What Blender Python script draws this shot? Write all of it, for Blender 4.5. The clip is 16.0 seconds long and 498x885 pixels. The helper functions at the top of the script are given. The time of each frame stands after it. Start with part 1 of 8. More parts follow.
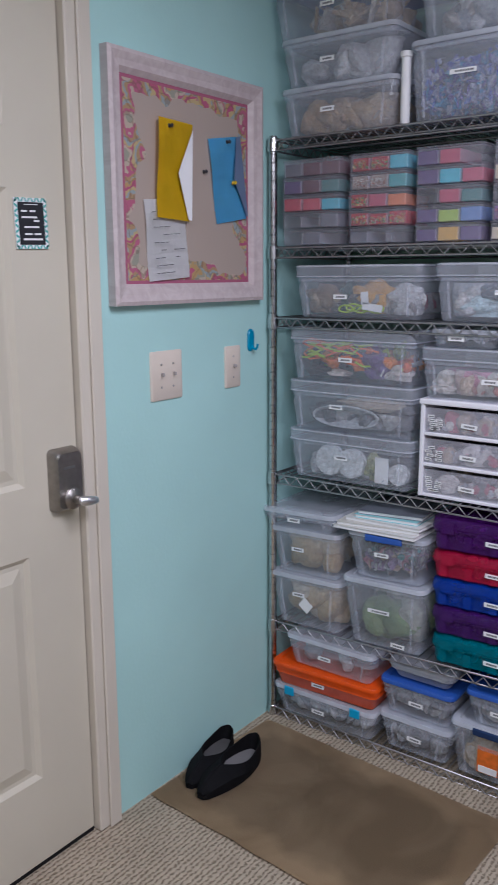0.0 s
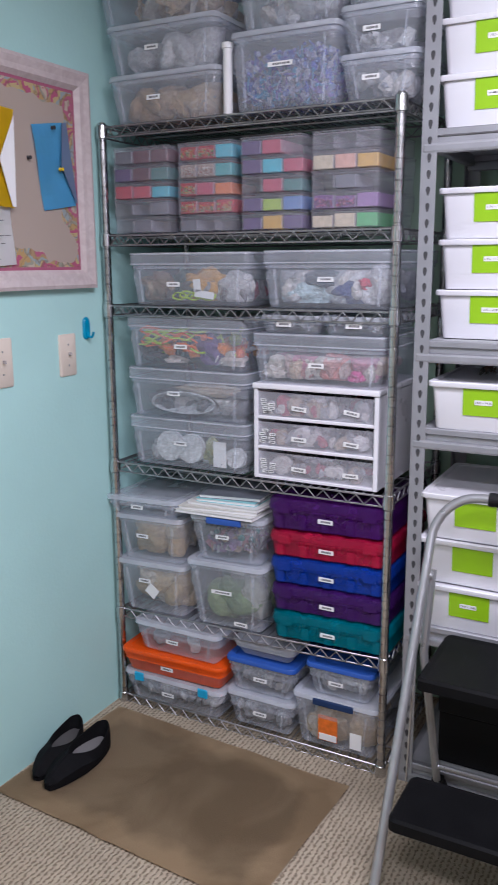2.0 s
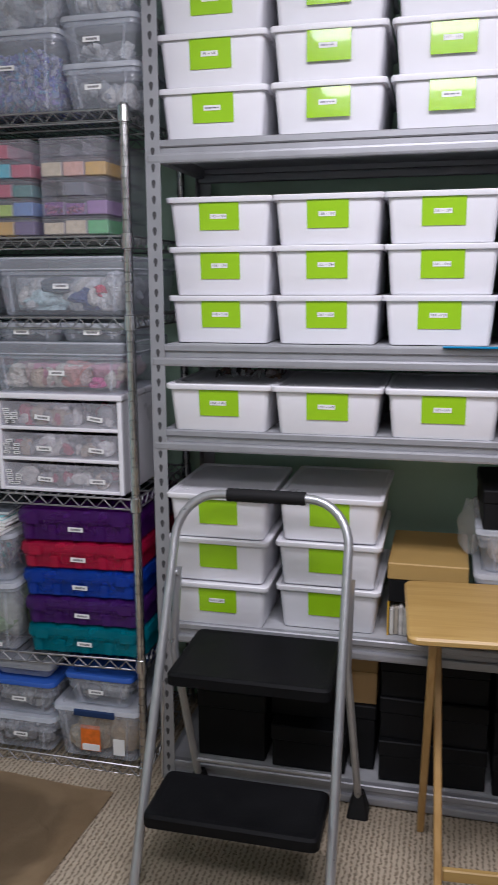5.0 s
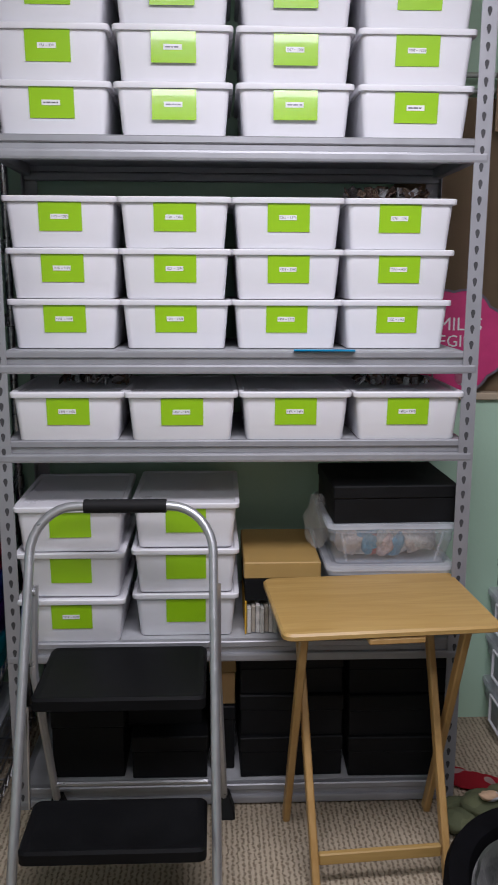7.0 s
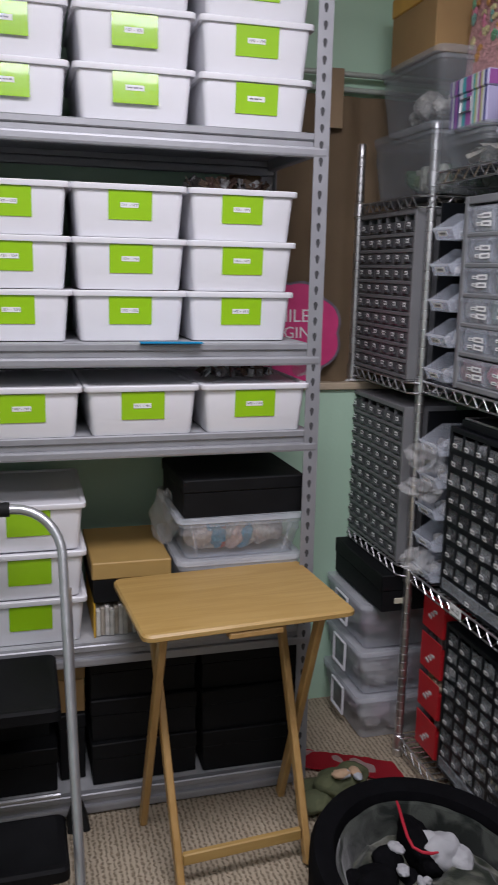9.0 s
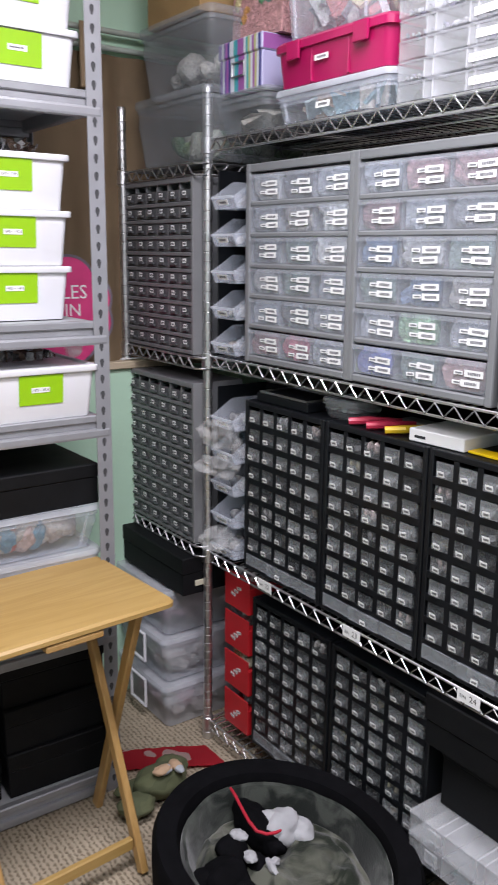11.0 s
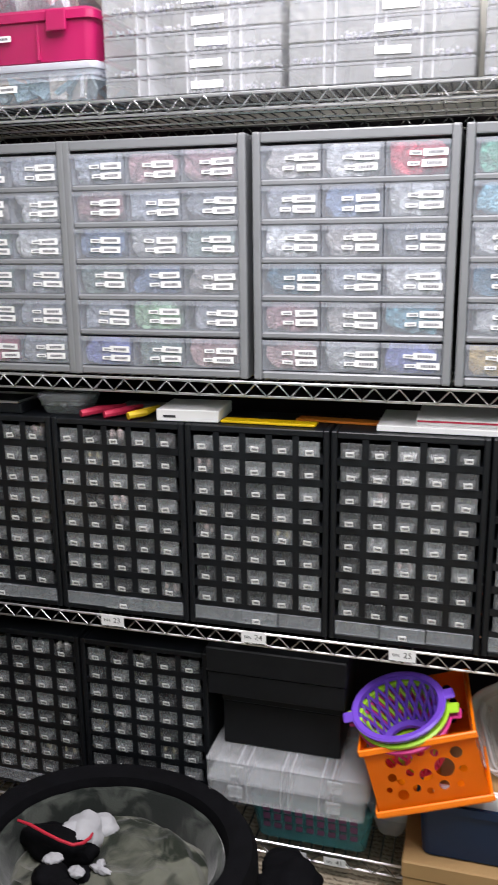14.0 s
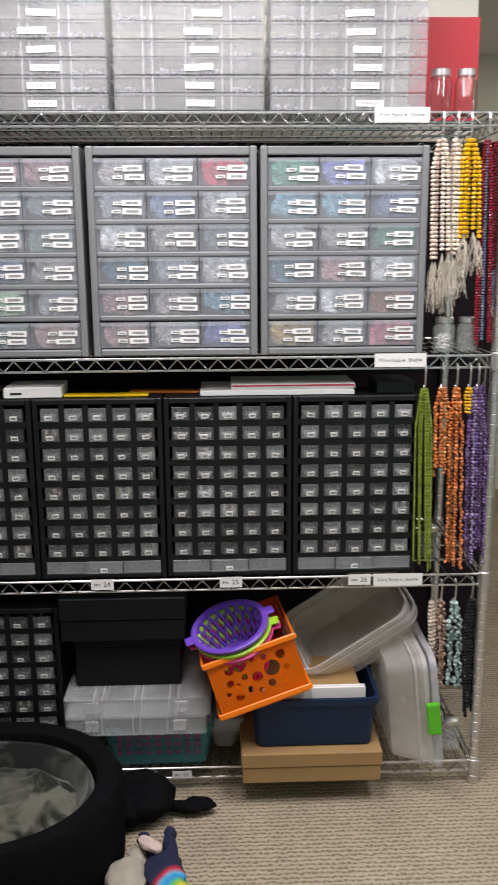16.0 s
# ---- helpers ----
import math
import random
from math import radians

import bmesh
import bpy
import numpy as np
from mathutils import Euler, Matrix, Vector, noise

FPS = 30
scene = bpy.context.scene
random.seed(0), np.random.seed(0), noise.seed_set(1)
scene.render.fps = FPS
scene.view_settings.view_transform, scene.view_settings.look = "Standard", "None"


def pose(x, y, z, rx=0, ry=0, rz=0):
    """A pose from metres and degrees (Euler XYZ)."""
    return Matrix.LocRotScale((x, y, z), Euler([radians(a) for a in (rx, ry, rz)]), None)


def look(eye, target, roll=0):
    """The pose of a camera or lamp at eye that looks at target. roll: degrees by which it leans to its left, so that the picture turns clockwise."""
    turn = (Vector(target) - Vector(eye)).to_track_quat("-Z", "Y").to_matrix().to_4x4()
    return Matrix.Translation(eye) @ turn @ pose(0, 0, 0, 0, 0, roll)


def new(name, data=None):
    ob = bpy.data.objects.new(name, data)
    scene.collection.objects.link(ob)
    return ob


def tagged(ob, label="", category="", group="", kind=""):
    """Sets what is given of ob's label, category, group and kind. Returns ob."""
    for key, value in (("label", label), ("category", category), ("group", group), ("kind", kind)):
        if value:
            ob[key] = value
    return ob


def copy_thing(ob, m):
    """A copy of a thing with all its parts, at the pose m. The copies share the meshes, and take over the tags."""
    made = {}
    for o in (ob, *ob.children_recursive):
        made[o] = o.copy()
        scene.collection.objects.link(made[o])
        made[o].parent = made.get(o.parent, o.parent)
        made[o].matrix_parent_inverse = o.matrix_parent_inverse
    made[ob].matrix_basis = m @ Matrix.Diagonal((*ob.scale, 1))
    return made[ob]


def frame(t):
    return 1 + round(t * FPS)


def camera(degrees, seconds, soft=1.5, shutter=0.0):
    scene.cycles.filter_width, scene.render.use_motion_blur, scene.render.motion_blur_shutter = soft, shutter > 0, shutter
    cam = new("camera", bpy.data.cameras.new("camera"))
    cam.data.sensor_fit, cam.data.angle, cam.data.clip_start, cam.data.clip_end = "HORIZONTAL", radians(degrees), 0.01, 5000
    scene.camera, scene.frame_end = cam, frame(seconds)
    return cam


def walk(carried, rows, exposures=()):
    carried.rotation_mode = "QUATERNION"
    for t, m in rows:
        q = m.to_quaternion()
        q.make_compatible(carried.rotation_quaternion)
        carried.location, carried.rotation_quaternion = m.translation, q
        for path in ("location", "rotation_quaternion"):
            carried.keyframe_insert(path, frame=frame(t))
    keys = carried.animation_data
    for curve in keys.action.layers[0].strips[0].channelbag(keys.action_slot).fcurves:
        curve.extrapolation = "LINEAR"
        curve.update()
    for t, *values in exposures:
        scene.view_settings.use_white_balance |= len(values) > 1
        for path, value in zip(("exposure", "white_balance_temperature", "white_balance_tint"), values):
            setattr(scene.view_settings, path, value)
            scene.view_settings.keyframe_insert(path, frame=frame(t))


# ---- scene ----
cam = camera(33.5, 16.0, shutter=0.5)
PATH = [
    (0, (1.589, -2.064, 1.438), (0.408, -0.501, 1.039), -0.3),
    (0.5, (1.612, -2.038, 1.435), (0.484, -0.436, 1.032), -0.4),
    (1, (1.646, -2.015, 1.432), (0.569, -0.379, 1.024), -0.4),
    (1.5, (1.677, -2.025, 1.43), (0.673, -0.346, 1.013), -0.3),
    (2, (1.699, -2.033, 1.429), (0.771, -0.312, 1.007), -0.3),
    (2.5, (1.718, -2.034, 1.422), (0.866, -0.274, 1.004), -0.3),
    (3, (1.746, -2.021, 1.424), (0.959, -0.23, 1.006), -0.3),
    (3.5, (1.786, -2.011, 1.41), (1.057, -0.193, 1.006), -0.3),
    (4, (1.809, -2.009, 1.4), (1.159, -0.159, 1.008), -0.3),
    (4.5, (1.825, -2.01, 1.398), (1.256, -0.132, 1.011), -0.3),
    (5, (1.826, -2.022, 1.4), (1.364, -0.114, 1.016), -0.3),
    (5.2, (1.819, -2.024, 1.407), (1.408, -0.105, 1.018), -0.2),
    (7.5, (1.597, -2.021, 1.421), (1.752, -0.065, 1.03), 0.4),
    (8, (1.622, -2.01, 1.434), (1.83, -0.062, 1.032), 0.7),
    (8.5, (1.589, -1.989, 1.432), (1.946, -0.064, 1.026), 1.0),
    (9, (1.528, -1.964, 1.417), (2.061, -0.081, 1.009), 1.2),
    (9.5, (1.469, -1.929, 1.413), (2.179, -0.109, 0.988), 1.1),
    (10, (1.428, -1.889, 1.411), (2.302, -0.147, 0.96), 1.2),
    (10.2, (1.422, -1.877, 1.403), (2.347, -0.163, 0.95), 1.0),
    (12.3, (1.303, -1.531, 1.417), (2.8, -0.291, 0.945), 0.0),
    (12.5, (1.264, -1.495, 1.425), (2.82, -0.334, 0.944), -0.3),
    (13, (1.158, -1.376, 1.418), (2.873, -0.465, 0.939), -0.8),
    (13.5, (1.081, -1.314, 1.4), (2.9, -0.624, 0.936), -0.9),
    (14, (1.016, -1.302, 1.413), (2.883, -0.771, 0.93), -0.7),
    (14.5, (0.945, -1.296, 1.44), (2.833, -0.892, 0.921), -0.6),
    (15, (0.846, -1.276, 1.434), (2.761, -1.014, 0.921), -0.5),
    (15.5, (0.74, -1.224, 1.389), (2.683, -1.123, 0.924), -0.3),
    (16, (0.658, -1.159, 1.354), (2.61, -1.226, 0.923), -0.4),
]
walk(cam, [(t, look(eye, target, roll)) for t, eye, target, roll in PATH],
     [(0.0, 0.04, 5700, 11), (1.5, 0.32, 5850, 13), (3.0, 0.36, 5950, 12), (5.0, -0.09, 6100, 9), (7.5, -0.25, 6150, 8), (9.0, -0.32, 6200, 8), (10.0, 0.0, 6250, 9), (12.5, 0.64, 6200, 4), (14.0, 0.41, 6400, 5), (15.0, 0.25, 6500, 4), (16.0, 0.06, 6650, 4)])

# ---- world and light ----
world = bpy.data.worlds.new("world")
scene.world = world
world.use_nodes = True
bg = world.node_tree.nodes["Background"]
bg.inputs[0].default_value = (0.75, 0.85, 1.0, 1)
bg.inputs[1].default_value = 0.05


def ceiling_lamp(x, y, w, d, watts, colour):
    data = bpy.data.lights.new("ceiling_lamp", "AREA")
    data.shape, data.size, data.size_y, data.energy, data.color = "RECTANGLE", w, d, watts, colour
    ob = new("ceiling_lamp", data)
    ob.matrix_world = pose(x, y, 2.405)
    return ob


COOL = (1.0, 0.925, 0.985)
ceiling_lamp(1.85, -1.0, 1.15, 0.4, 36, COOL)
ceiling_lamp(1.75, -2.1, 1.15, 0.35, 23, COOL)
# two unseen fill lamps, added to brighten from the south and far east
ceiling_lamp(1.75, -4.4, 1.15, 0.5, 12, COOL)
ceiling_lamp(4.1, -2.9, 1.15, 0.5, 10, (1.0, 0.93, 0.88))

# ---- materials ----
MATS = {}


def nodes_of(name):
    m = bpy.data.materials.new(name)
    m.use_nodes = True
    return m, m.node_tree.nodes, m.node_tree.links, m.node_tree.nodes["Principled BSDF"]


def mat(name, colour, rough=0.5, metal=0.0, vary=0.12, scale=12.0, bump=0.0, bump_scale=200.0, coat=0.0, island=0.0, each=0.0, spec=0.5):
    """A paint, plastic, cloth or metal with large stains and fine grain."""
    if name in MATS:
        return MATS[name]
    m, n, l, p = nodes_of(name)
    p.inputs["Roughness"].default_value = rough
    p.inputs["Metallic"].default_value = metal
    p.inputs["Coat Weight"].default_value = coat
    p.inputs["Specular IOR Level"].default_value = spec
    co = n.new("ShaderNodeTexCoord")
    big = n.new("ShaderNodeTexNoise")
    big.inputs["Scale"].default_value, big.inputs["Detail"].default_value = scale, 6.0
    l.new(co.outputs["Object"], big.inputs["Vector"])
    ramp = n.new("ShaderNodeMapRange")
    ramp.inputs[1].default_value, ramp.inputs[2].default_value = 0.3, 0.7
    ramp.inputs[3].default_value, ramp.inputs[4].default_value = 1 - vary, 1 + vary
    l.new(big.outputs[0], ramp.inputs[0])
    value = ramp.outputs[0]
    for amount, source in ((island, "island"), (each, "object")):
        if not amount:
            continue
        if source == "island":
            g = n.new("ShaderNodeNewGeometry").outputs["Random Per Island"]
        else:
            g = n.new("ShaderNodeObjectInfo").outputs["Random"]
        r2 = n.new("ShaderNodeMapRange")
        r2.inputs[3].default_value, r2.inputs[4].default_value = 1 - amount, 1 + amount
        l.new(g, r2.inputs[0])
        mul = n.new("ShaderNodeMath")
        mul.operation = "MULTIPLY"
        l.new(value, mul.inputs[0]), l.new(r2.outputs[0], mul.inputs[1])
        value = mul.outputs[0]
    mix = n.new("ShaderNodeVectorMath")
    mix.operation = "SCALE"
    mix.inputs[0].default_value = colour[:3]
    l.new(value, mix.inputs["Scale"])
    l.new(mix.outputs[0], p.inputs["Base Color"])
    rr = n.new("ShaderNodeMapRange")
    rr.inputs[3].default_value, rr.inputs[4].default_value = max(0.02, rough - 0.08), min(1, rough + 0.1)
    l.new(big.outputs[0], rr.inputs[0]), l.new(rr.outputs[0], p.inputs["Roughness"])
    if bump:
        fine = n.new("ShaderNodeTexNoise")
        fine.inputs["Scale"].default_value, fine.inputs["Detail"].default_value = bump_scale, 4.0
        l.new(co.outputs["Object"], fine.inputs["Vector"])
        b = n.new("ShaderNodeBump")
        b.inputs["Strength"].default_value, b.inputs["Distance"].default_value = bump, 0.002
        l.new(fine.outputs[0], b.inputs["Height"]), l.new(b.outputs[0], p.inputs["Normal"])
    MATS[name] = m
    return m


def clear(name, colour, solid=0.45, rough=0.22, each=False):
    """Translucent moulded plastic: light goes partly straight through, partly meets a milky, glossy skin."""
    if name in MATS:
        return MATS[name]
    m, n, l, p = nodes_of(name)
    p.inputs["Base Color"].default_value = (*colour, 1)
    p.inputs["Roughness"].default_value = rough
    thin = n.new("ShaderNodeBsdfTransparent")
    thin.inputs[0].default_value = (*[min(1.0, 0.78 + 0.25 * c) for c in colour], 1)
    mix = n.new("ShaderNodeMixShader")
    co = n.new("ShaderNodeTexCoord")
    noise_ = n.new("ShaderNodeTexNoise")
    noise_.inputs["Scale"].default_value = 14
    l.new(co.outputs["Object"], noise_.inputs["Vector"])
    r = n.new("ShaderNodeMapRange")
    r.inputs[3].default_value, r.inputs[4].default_value = solid * 0.7, solid * 1.3
    l.new(noise_.outputs[0], r.inputs[0]), l.new(r.outputs[0], mix.inputs[0])
    l.new(thin.outputs[0], mix.inputs[1]), l.new(p.outputs[0], mix.inputs[2])
    l.new(mix.outputs[0], n["Material Output"].inputs[0])
    if each:
        ob, mr, sc = n.new("ShaderNodeObjectInfo"), n.new("ShaderNodeMapRange"), n.new("ShaderNodeVectorMath")
        mr.inputs[3].default_value, mr.inputs[4].default_value = 0.35, 1.45
        sc.operation, sc.inputs[0].default_value = "SCALE", colour
        l.new(ob.outputs["Random"], mr.inputs[0]), l.new(mr.outputs[0], sc.inputs["Scale"]), l.new(sc.outputs[0], p.inputs["Base Color"])
    MATS[name] = m
    return m


def mixed(name, palette, rough=0.45, source="island"):
    """Loose pieces, each in one of a few colours."""
    if name in MATS:
        return MATS[name]
    m, n, l, p = nodes_of(name)
    p.inputs["Roughness"].default_value = rough
    if source == "island":
        g = n.new("ShaderNodeNewGeometry").outputs["Random Per Island"]
    else:
        g = n.new("ShaderNodeObjectInfo").outputs["Random"]
    ramp = n.new("ShaderNodeValToRGB")
    ramp.color_ramp.interpolation = "CONSTANT"
    e = ramp.color_ramp.elements
    while len(e) < len(palette):
        e.new(0.5)
    for i, c in enumerate(palette):
        e[i].position, e[i].color = i / len(palette), (*c, 1)
    l.new(g, ramp.inputs[0])
    co = n.new("ShaderNodeTexCoord")
    grain = n.new("ShaderNodeTexNoise")
    grain.inputs["Scale"].default_value, grain.inputs["Detail"].default_value, grain.inputs["Roughness"].default_value = 85, 6, 0.7
    l.new(co.outputs["Object"], grain.inputs["Vector"])
    mr = n.new("ShaderNodeMapRange")
    mr.inputs[1].default_value, mr.inputs[2].default_value = 0.32, 0.68
    mr.inputs[3].default_value, mr.inputs[4].default_value = 0.62, 1.35
    l.new(grain.outputs[0], mr.inputs[0])
    sc = n.new("ShaderNodeVectorMath")
    sc.operation = "SCALE"
    l.new(ramp.outputs[0], sc.inputs[0]), l.new(mr.outputs[0], sc.inputs["Scale"])
    l.new(sc.outputs[0], p.inputs["Base Color"])
    crinkle = n.new("ShaderNodeTexNoise")
    crinkle.inputs["Scale"].default_value, crinkle.inputs["Detail"].default_value, crinkle.inputs["Distortion"].default_value = 75, 4, 2.2
    l.new(co.outputs["Object"], crinkle.inputs["Vector"])
    b = n.new("ShaderNodeBump")
    b.inputs["Strength"].default_value, b.inputs["Distance"].default_value = 1.0, 0.009
    l.new(crinkle.outputs[0], b.inputs["Height"]), l.new(b.outputs[0], p.inputs["Normal"])
    MATS[name] = m
    return m


def velvet(name, dark, light, scale=7.0, rough=0.9):
    """Brushed plush cloth: nap lying in lighter and darker patches."""
    if name in MATS:
        return MATS[name]
    m, n, l, p = nodes_of(name)
    co = n.new("ShaderNodeTexCoord")
    a = n.new("ShaderNodeTexNoise")
    a.inputs["Scale"].default_value, a.inputs["Detail"].default_value, a.inputs["Distortion"].default_value = scale, 5, 0.8
    l.new(co.outputs["Object"], a.inputs["Vector"])
    ramp = n.new("ShaderNodeValToRGB")
    ramp.color_ramp.elements[0].position, ramp.color_ramp.elements[0].color = 0.42, (*dark, 1)
    ramp.color_ramp.elements[1].position, ramp.color_ramp.elements[1].color = 0.56, (*light, 1)
    l.new(a.outputs[0], ramp.inputs[0]), l.new(ramp.outputs[0], p.inputs["Base Color"])
    p.inputs["Roughness"].default_value, p.inputs["Specular IOR Level"].default_value = rough, 0.1
    p.inputs["Sheen Weight"].default_value = 0.25
    f = n.new("ShaderNodeTexNoise")
    f.inputs["Scale"].default_value, f.inputs["Detail"].default_value = 240, 3
    l.new(co.outputs["Object"], f.inputs["Vector"])
    b = n.new("ShaderNodeBump")
    b.inputs["Strength"].default_value, b.inputs["Distance"].default_value = 0.5, 0.002
    l.new(f.outputs[0], b.inputs["Height"]), l.new(b.outputs[0], p.inputs["Normal"])
    MATS[name] = m
    return m


def wood(name, dark, light, rough=0.4, along=(1.2, 14, 14)):
    if name in MATS:
        return MATS[name]
    m, n, l, p = nodes_of(name)
    co = n.new("ShaderNodeTexCoord")
    mp = n.new("ShaderNodeMapping")
    mp.inputs["Scale"].default_value = along
    l.new(co.outputs["Object"], mp.inputs[0])
    a = n.new("ShaderNodeTexNoise")
    a.inputs["Scale"].default_value, a.inputs["Detail"].default_value, a.inputs["Distortion"].default_value = 2.5, 8, 1.2
    l.new(mp.outputs[0], a.inputs[0])
    ramp = n.new("ShaderNodeValToRGB")
    ramp.color_ramp.elements[0].position, ramp.color_ramp.elements[0].color = 0.3, (*dark, 1)
    ramp.color_ramp.elements[1].position, ramp.color_ramp.elements[1].color = 0.7, (*light, 1)
    l.new(a.outputs[0], ramp.inputs[0]), l.new(ramp.outputs[0], p.inputs["Base Color"])
    p.inputs["Roughness"].default_value = rough
    b = n.new("ShaderNodeBump")
    b.inputs["Strength"].default_value, b.inputs["Distance"].default_value = 0.15, 0.002
    l.new(a.outputs[0], b.inputs["Height"]), l.new(b.outputs[0], p.inputs["Normal"])
    MATS[name] = m
    return m


def carpet_mat():
    """Looped berber carpet: pale beige loops with short dark dashes between, set like bricks."""
    m, n, l, p = nodes_of("carpet")
    co = n.new("ShaderNodeTexCoord")

    def calc(op, a, b=None, c=None):
        q = n.new("ShaderNodeMath")
        q.operation = op
        for i, v in enumerate((a, b, c)):
            if v is None:
                continue
            if isinstance(v, (int, float)):
                q.inputs[i].default_value = v
            else:
                l.new(v, q.inputs[i])
        return q.outputs[0]

    def noise_at(scale, detail=3.0):
        t = n.new("ShaderNodeTexNoise")
        t.inputs["Scale"].default_value, t.inputs["Detail"].default_value = scale, detail
        l.new(co.outputs["Object"], t.inputs["Vector"])
        return t

    sep = n.new("ShaderNodeSeparateXYZ")
    l.new(co.outputs["Object"], sep.inputs[0])
    wob = n.new("ShaderNodeSeparateColor")
    l.new(noise_at(60).outputs["Color"], wob.inputs[0])
    x = calc("MULTIPLY_ADD", wob.outputs[0], 0.018, sep.outputs[0])
    y = calc("MULTIPLY_ADD", wob.outputs[1], 0.028, sep.outputs[1])
    row = calc("MULTIPLY", x, 1 / 0.0136)
    odd = calc("MULTIPLY", calc("FLOORED_MODULO", calc("FLOOR", row), 2.0), 0.5)
    u = calc("ABSOLUTE", calc("SUBTRACT", calc("FRACT", calc("ADD", calc("MULTIPLY", y, 1 / 0.0160), odd)), 0.5))
    v = calc("ABSOLUTE", calc("SUBTRACT", calc("FRACT", row), 0.5))
    gap = calc("ADD", calc("POWER", calc("MULTIPLY", u, 2.1), 2.0), calc("POWER", calc("MULTIPLY", v, 3.9), 2.0))
    fuzz = noise_at(330, 4)
    gap = calc("ADD", gap, calc("MULTIPLY", calc("SUBTRACT", fuzz.outputs[0], 0.5), 1.5))
    soft = n.new("ShaderNodeMapRange")
    soft.interpolation_type = "SMOOTHSTEP"
    soft.inputs[1].default_value, soft.inputs[2].default_value = -0.15, 1.5
    l.new(gap, soft.inputs[0])
    ramp = n.new("ShaderNodeValToRGB")
    ramp.color_ramp.elements[0].position, ramp.color_ramp.elements[0].color = 0.0, (0.235, 0.190, 0.132, 1)
    ramp.color_ramp.elements[1].position, ramp.color_ramp.elements[1].color = 1.0, (0.43, 0.364, 0.272, 1)
    l.new(soft.outputs[0], ramp.inputs[0])
    mr = n.new("ShaderNodeMapRange")
    mr.inputs[3].default_value, mr.inputs[4].default_value = 0.72, 1.2
    l.new(noise_at(5, 7).outputs[0], mr.inputs[0])
    sc = n.new("ShaderNodeVectorMath")
    sc.operation = "SCALE"
    l.new(ramp.outputs[0], sc.inputs[0]), l.new(mr.outputs[0], sc.inputs["Scale"]), l.new(sc.outputs[0], p.inputs["Base Color"])
    p.inputs["Roughness"].default_value = 0.95
    p.inputs["Specular IOR Level"].default_value = 0.15
    b = n.new("ShaderNodeBump")
    b.inputs["Strength"].default_value, b.inputs["Distance"].default_value = 0.7, 0.005
    l.new(soft.outputs[0], b.inputs["Height"]), l.new(b.outputs[0], p.inputs["Normal"])
    return m


CARPET = carpet_mat()
TEAL = mat("teal_wall_paint", (0.44, 0.70, 0.67), 0.55, vary=0.04, scale=3, bump=0.25, bump_scale=90)
MINT = mat("mint_wall_paint", (0.50, 0.71, 0.55), 0.55, vary=0.04, scale=3, bump=0.25, bump_scale=90)
CREAM = mat("cream_door_paint", (0.57, 0.53, 0.43), 0.4, vary=0.04, scale=3, bump=0.06, bump_scale=60)
TRIM = mat("cream_trim_paint", (0.62, 0.57, 0.48), 0.38, vary=0.04, scale=3)
PALE = mat("pale_wall_paint", (0.72, 0.70, 0.62), 0.6, vary=0.04, scale=3, bump=0.1)
WHITE_CEIL = mat("ceiling_paint", (0.82, 0.82, 0.80), 0.7, vary=0.03, scale=2, bump=0.2)
CHROME = mat("chrome_wire", (0.70, 0.70, 0.71), 0.36, 1.0, vary=0.08, scale=30)
DULL = mat("dull_chrome_wire", (0.40, 0.40, 0.41), 0.42, 1.0, vary=0.15, scale=30)
STEEL = mat("grey_steel_paint", (0.33, 0.335, 0.36), 0.42, 0.35, vary=0.06, scale=18, bump=0.05)
DARKHOLE = mat("dark_slot", (0.05, 0.05, 0.055), 0.7)
DECK = mat("shelf_deck_board", (0.42, 0.43, 0.45), 0.6, vary=0.1, scale=20)
WHITE = mat("white_plastic", (0.80, 0.80, 0.84), 0.3, vary=0.02, scale=8)
GREEN = mat("lime_card", (0.31, 0.58, 0.006), 0.35, vary=0.03, scale=20, coat=0.2)
PAPER = mat("white_paper", (0.82, 0.82, 0.82), 0.6, vary=0.03)
INK = mat("black_ink", (0.03, 0.03, 0.035), 0.6)
GREYINK = mat("grey_ink", (0.16, 0.16, 0.17), 0.6)
BLACK = mat("black_plastic", (0.0055, 0.0066, 0.0086), 0.42, vary=0.15, scale=20, spec=0.3)
BLACKCARD = mat("black_card", (0.006, 0.0064, 0.0075), 0.6, vary=0.2, scale=15, bump=0.1, spec=0.18)
GREYP = mat("grey_cabinet_plastic", (0.195, 0.202, 0.212), 0.30, vary=0.05, scale=12)
DGREYP = mat("dark_grey_cabinet_plastic", (0.085, 0.088, 0.094), 0.45, vary=0.06, scale=12)
CLEAR = clear("clear_plastic", (0.78, 0.82, 0.91), 0.26, 0.13)
# milkier than CLEAR: the white highlight along rims is put into this plastic
EDGE = clear("clear_plastic_edge", (0.84, 0.88, 0.96), 0.38, 0.14)
ORG = clear("organizer_plastic", (0.80, 0.80, 0.87), 0.17, 0.12)
MILKY = clear("milky_plastic", (0.76, 0.78, 0.83), 0.4, 0.3)
SMOKE = clear("smoky_drawer_plastic", (0.74, 0.77, 0.83), 0.14, 0.16)
PEARL = clear("pearl_organizer_plastic", (0.78, 0.795, 0.82), 0.27, 0.2)
PEARLD = clear("pearl_divider_plastic", (0.86, 0.86, 0.90), 0.34, 0.25)
BEECH = wood("beech_tray", (0.38, 0.235, 0.07), (0.47, 0.31, 0.11), 0.42)
BEECHLEG = wood("beech_leg", (0.38, 0.22, 0.07), (0.47, 0.29, 0.11), 0.42, (14, 14, 1.2))
CARD = mat("brown_cardboard", (0.33, 0.205, 0.085), 0.75, vary=0.08, scale=10, bump=0.1)
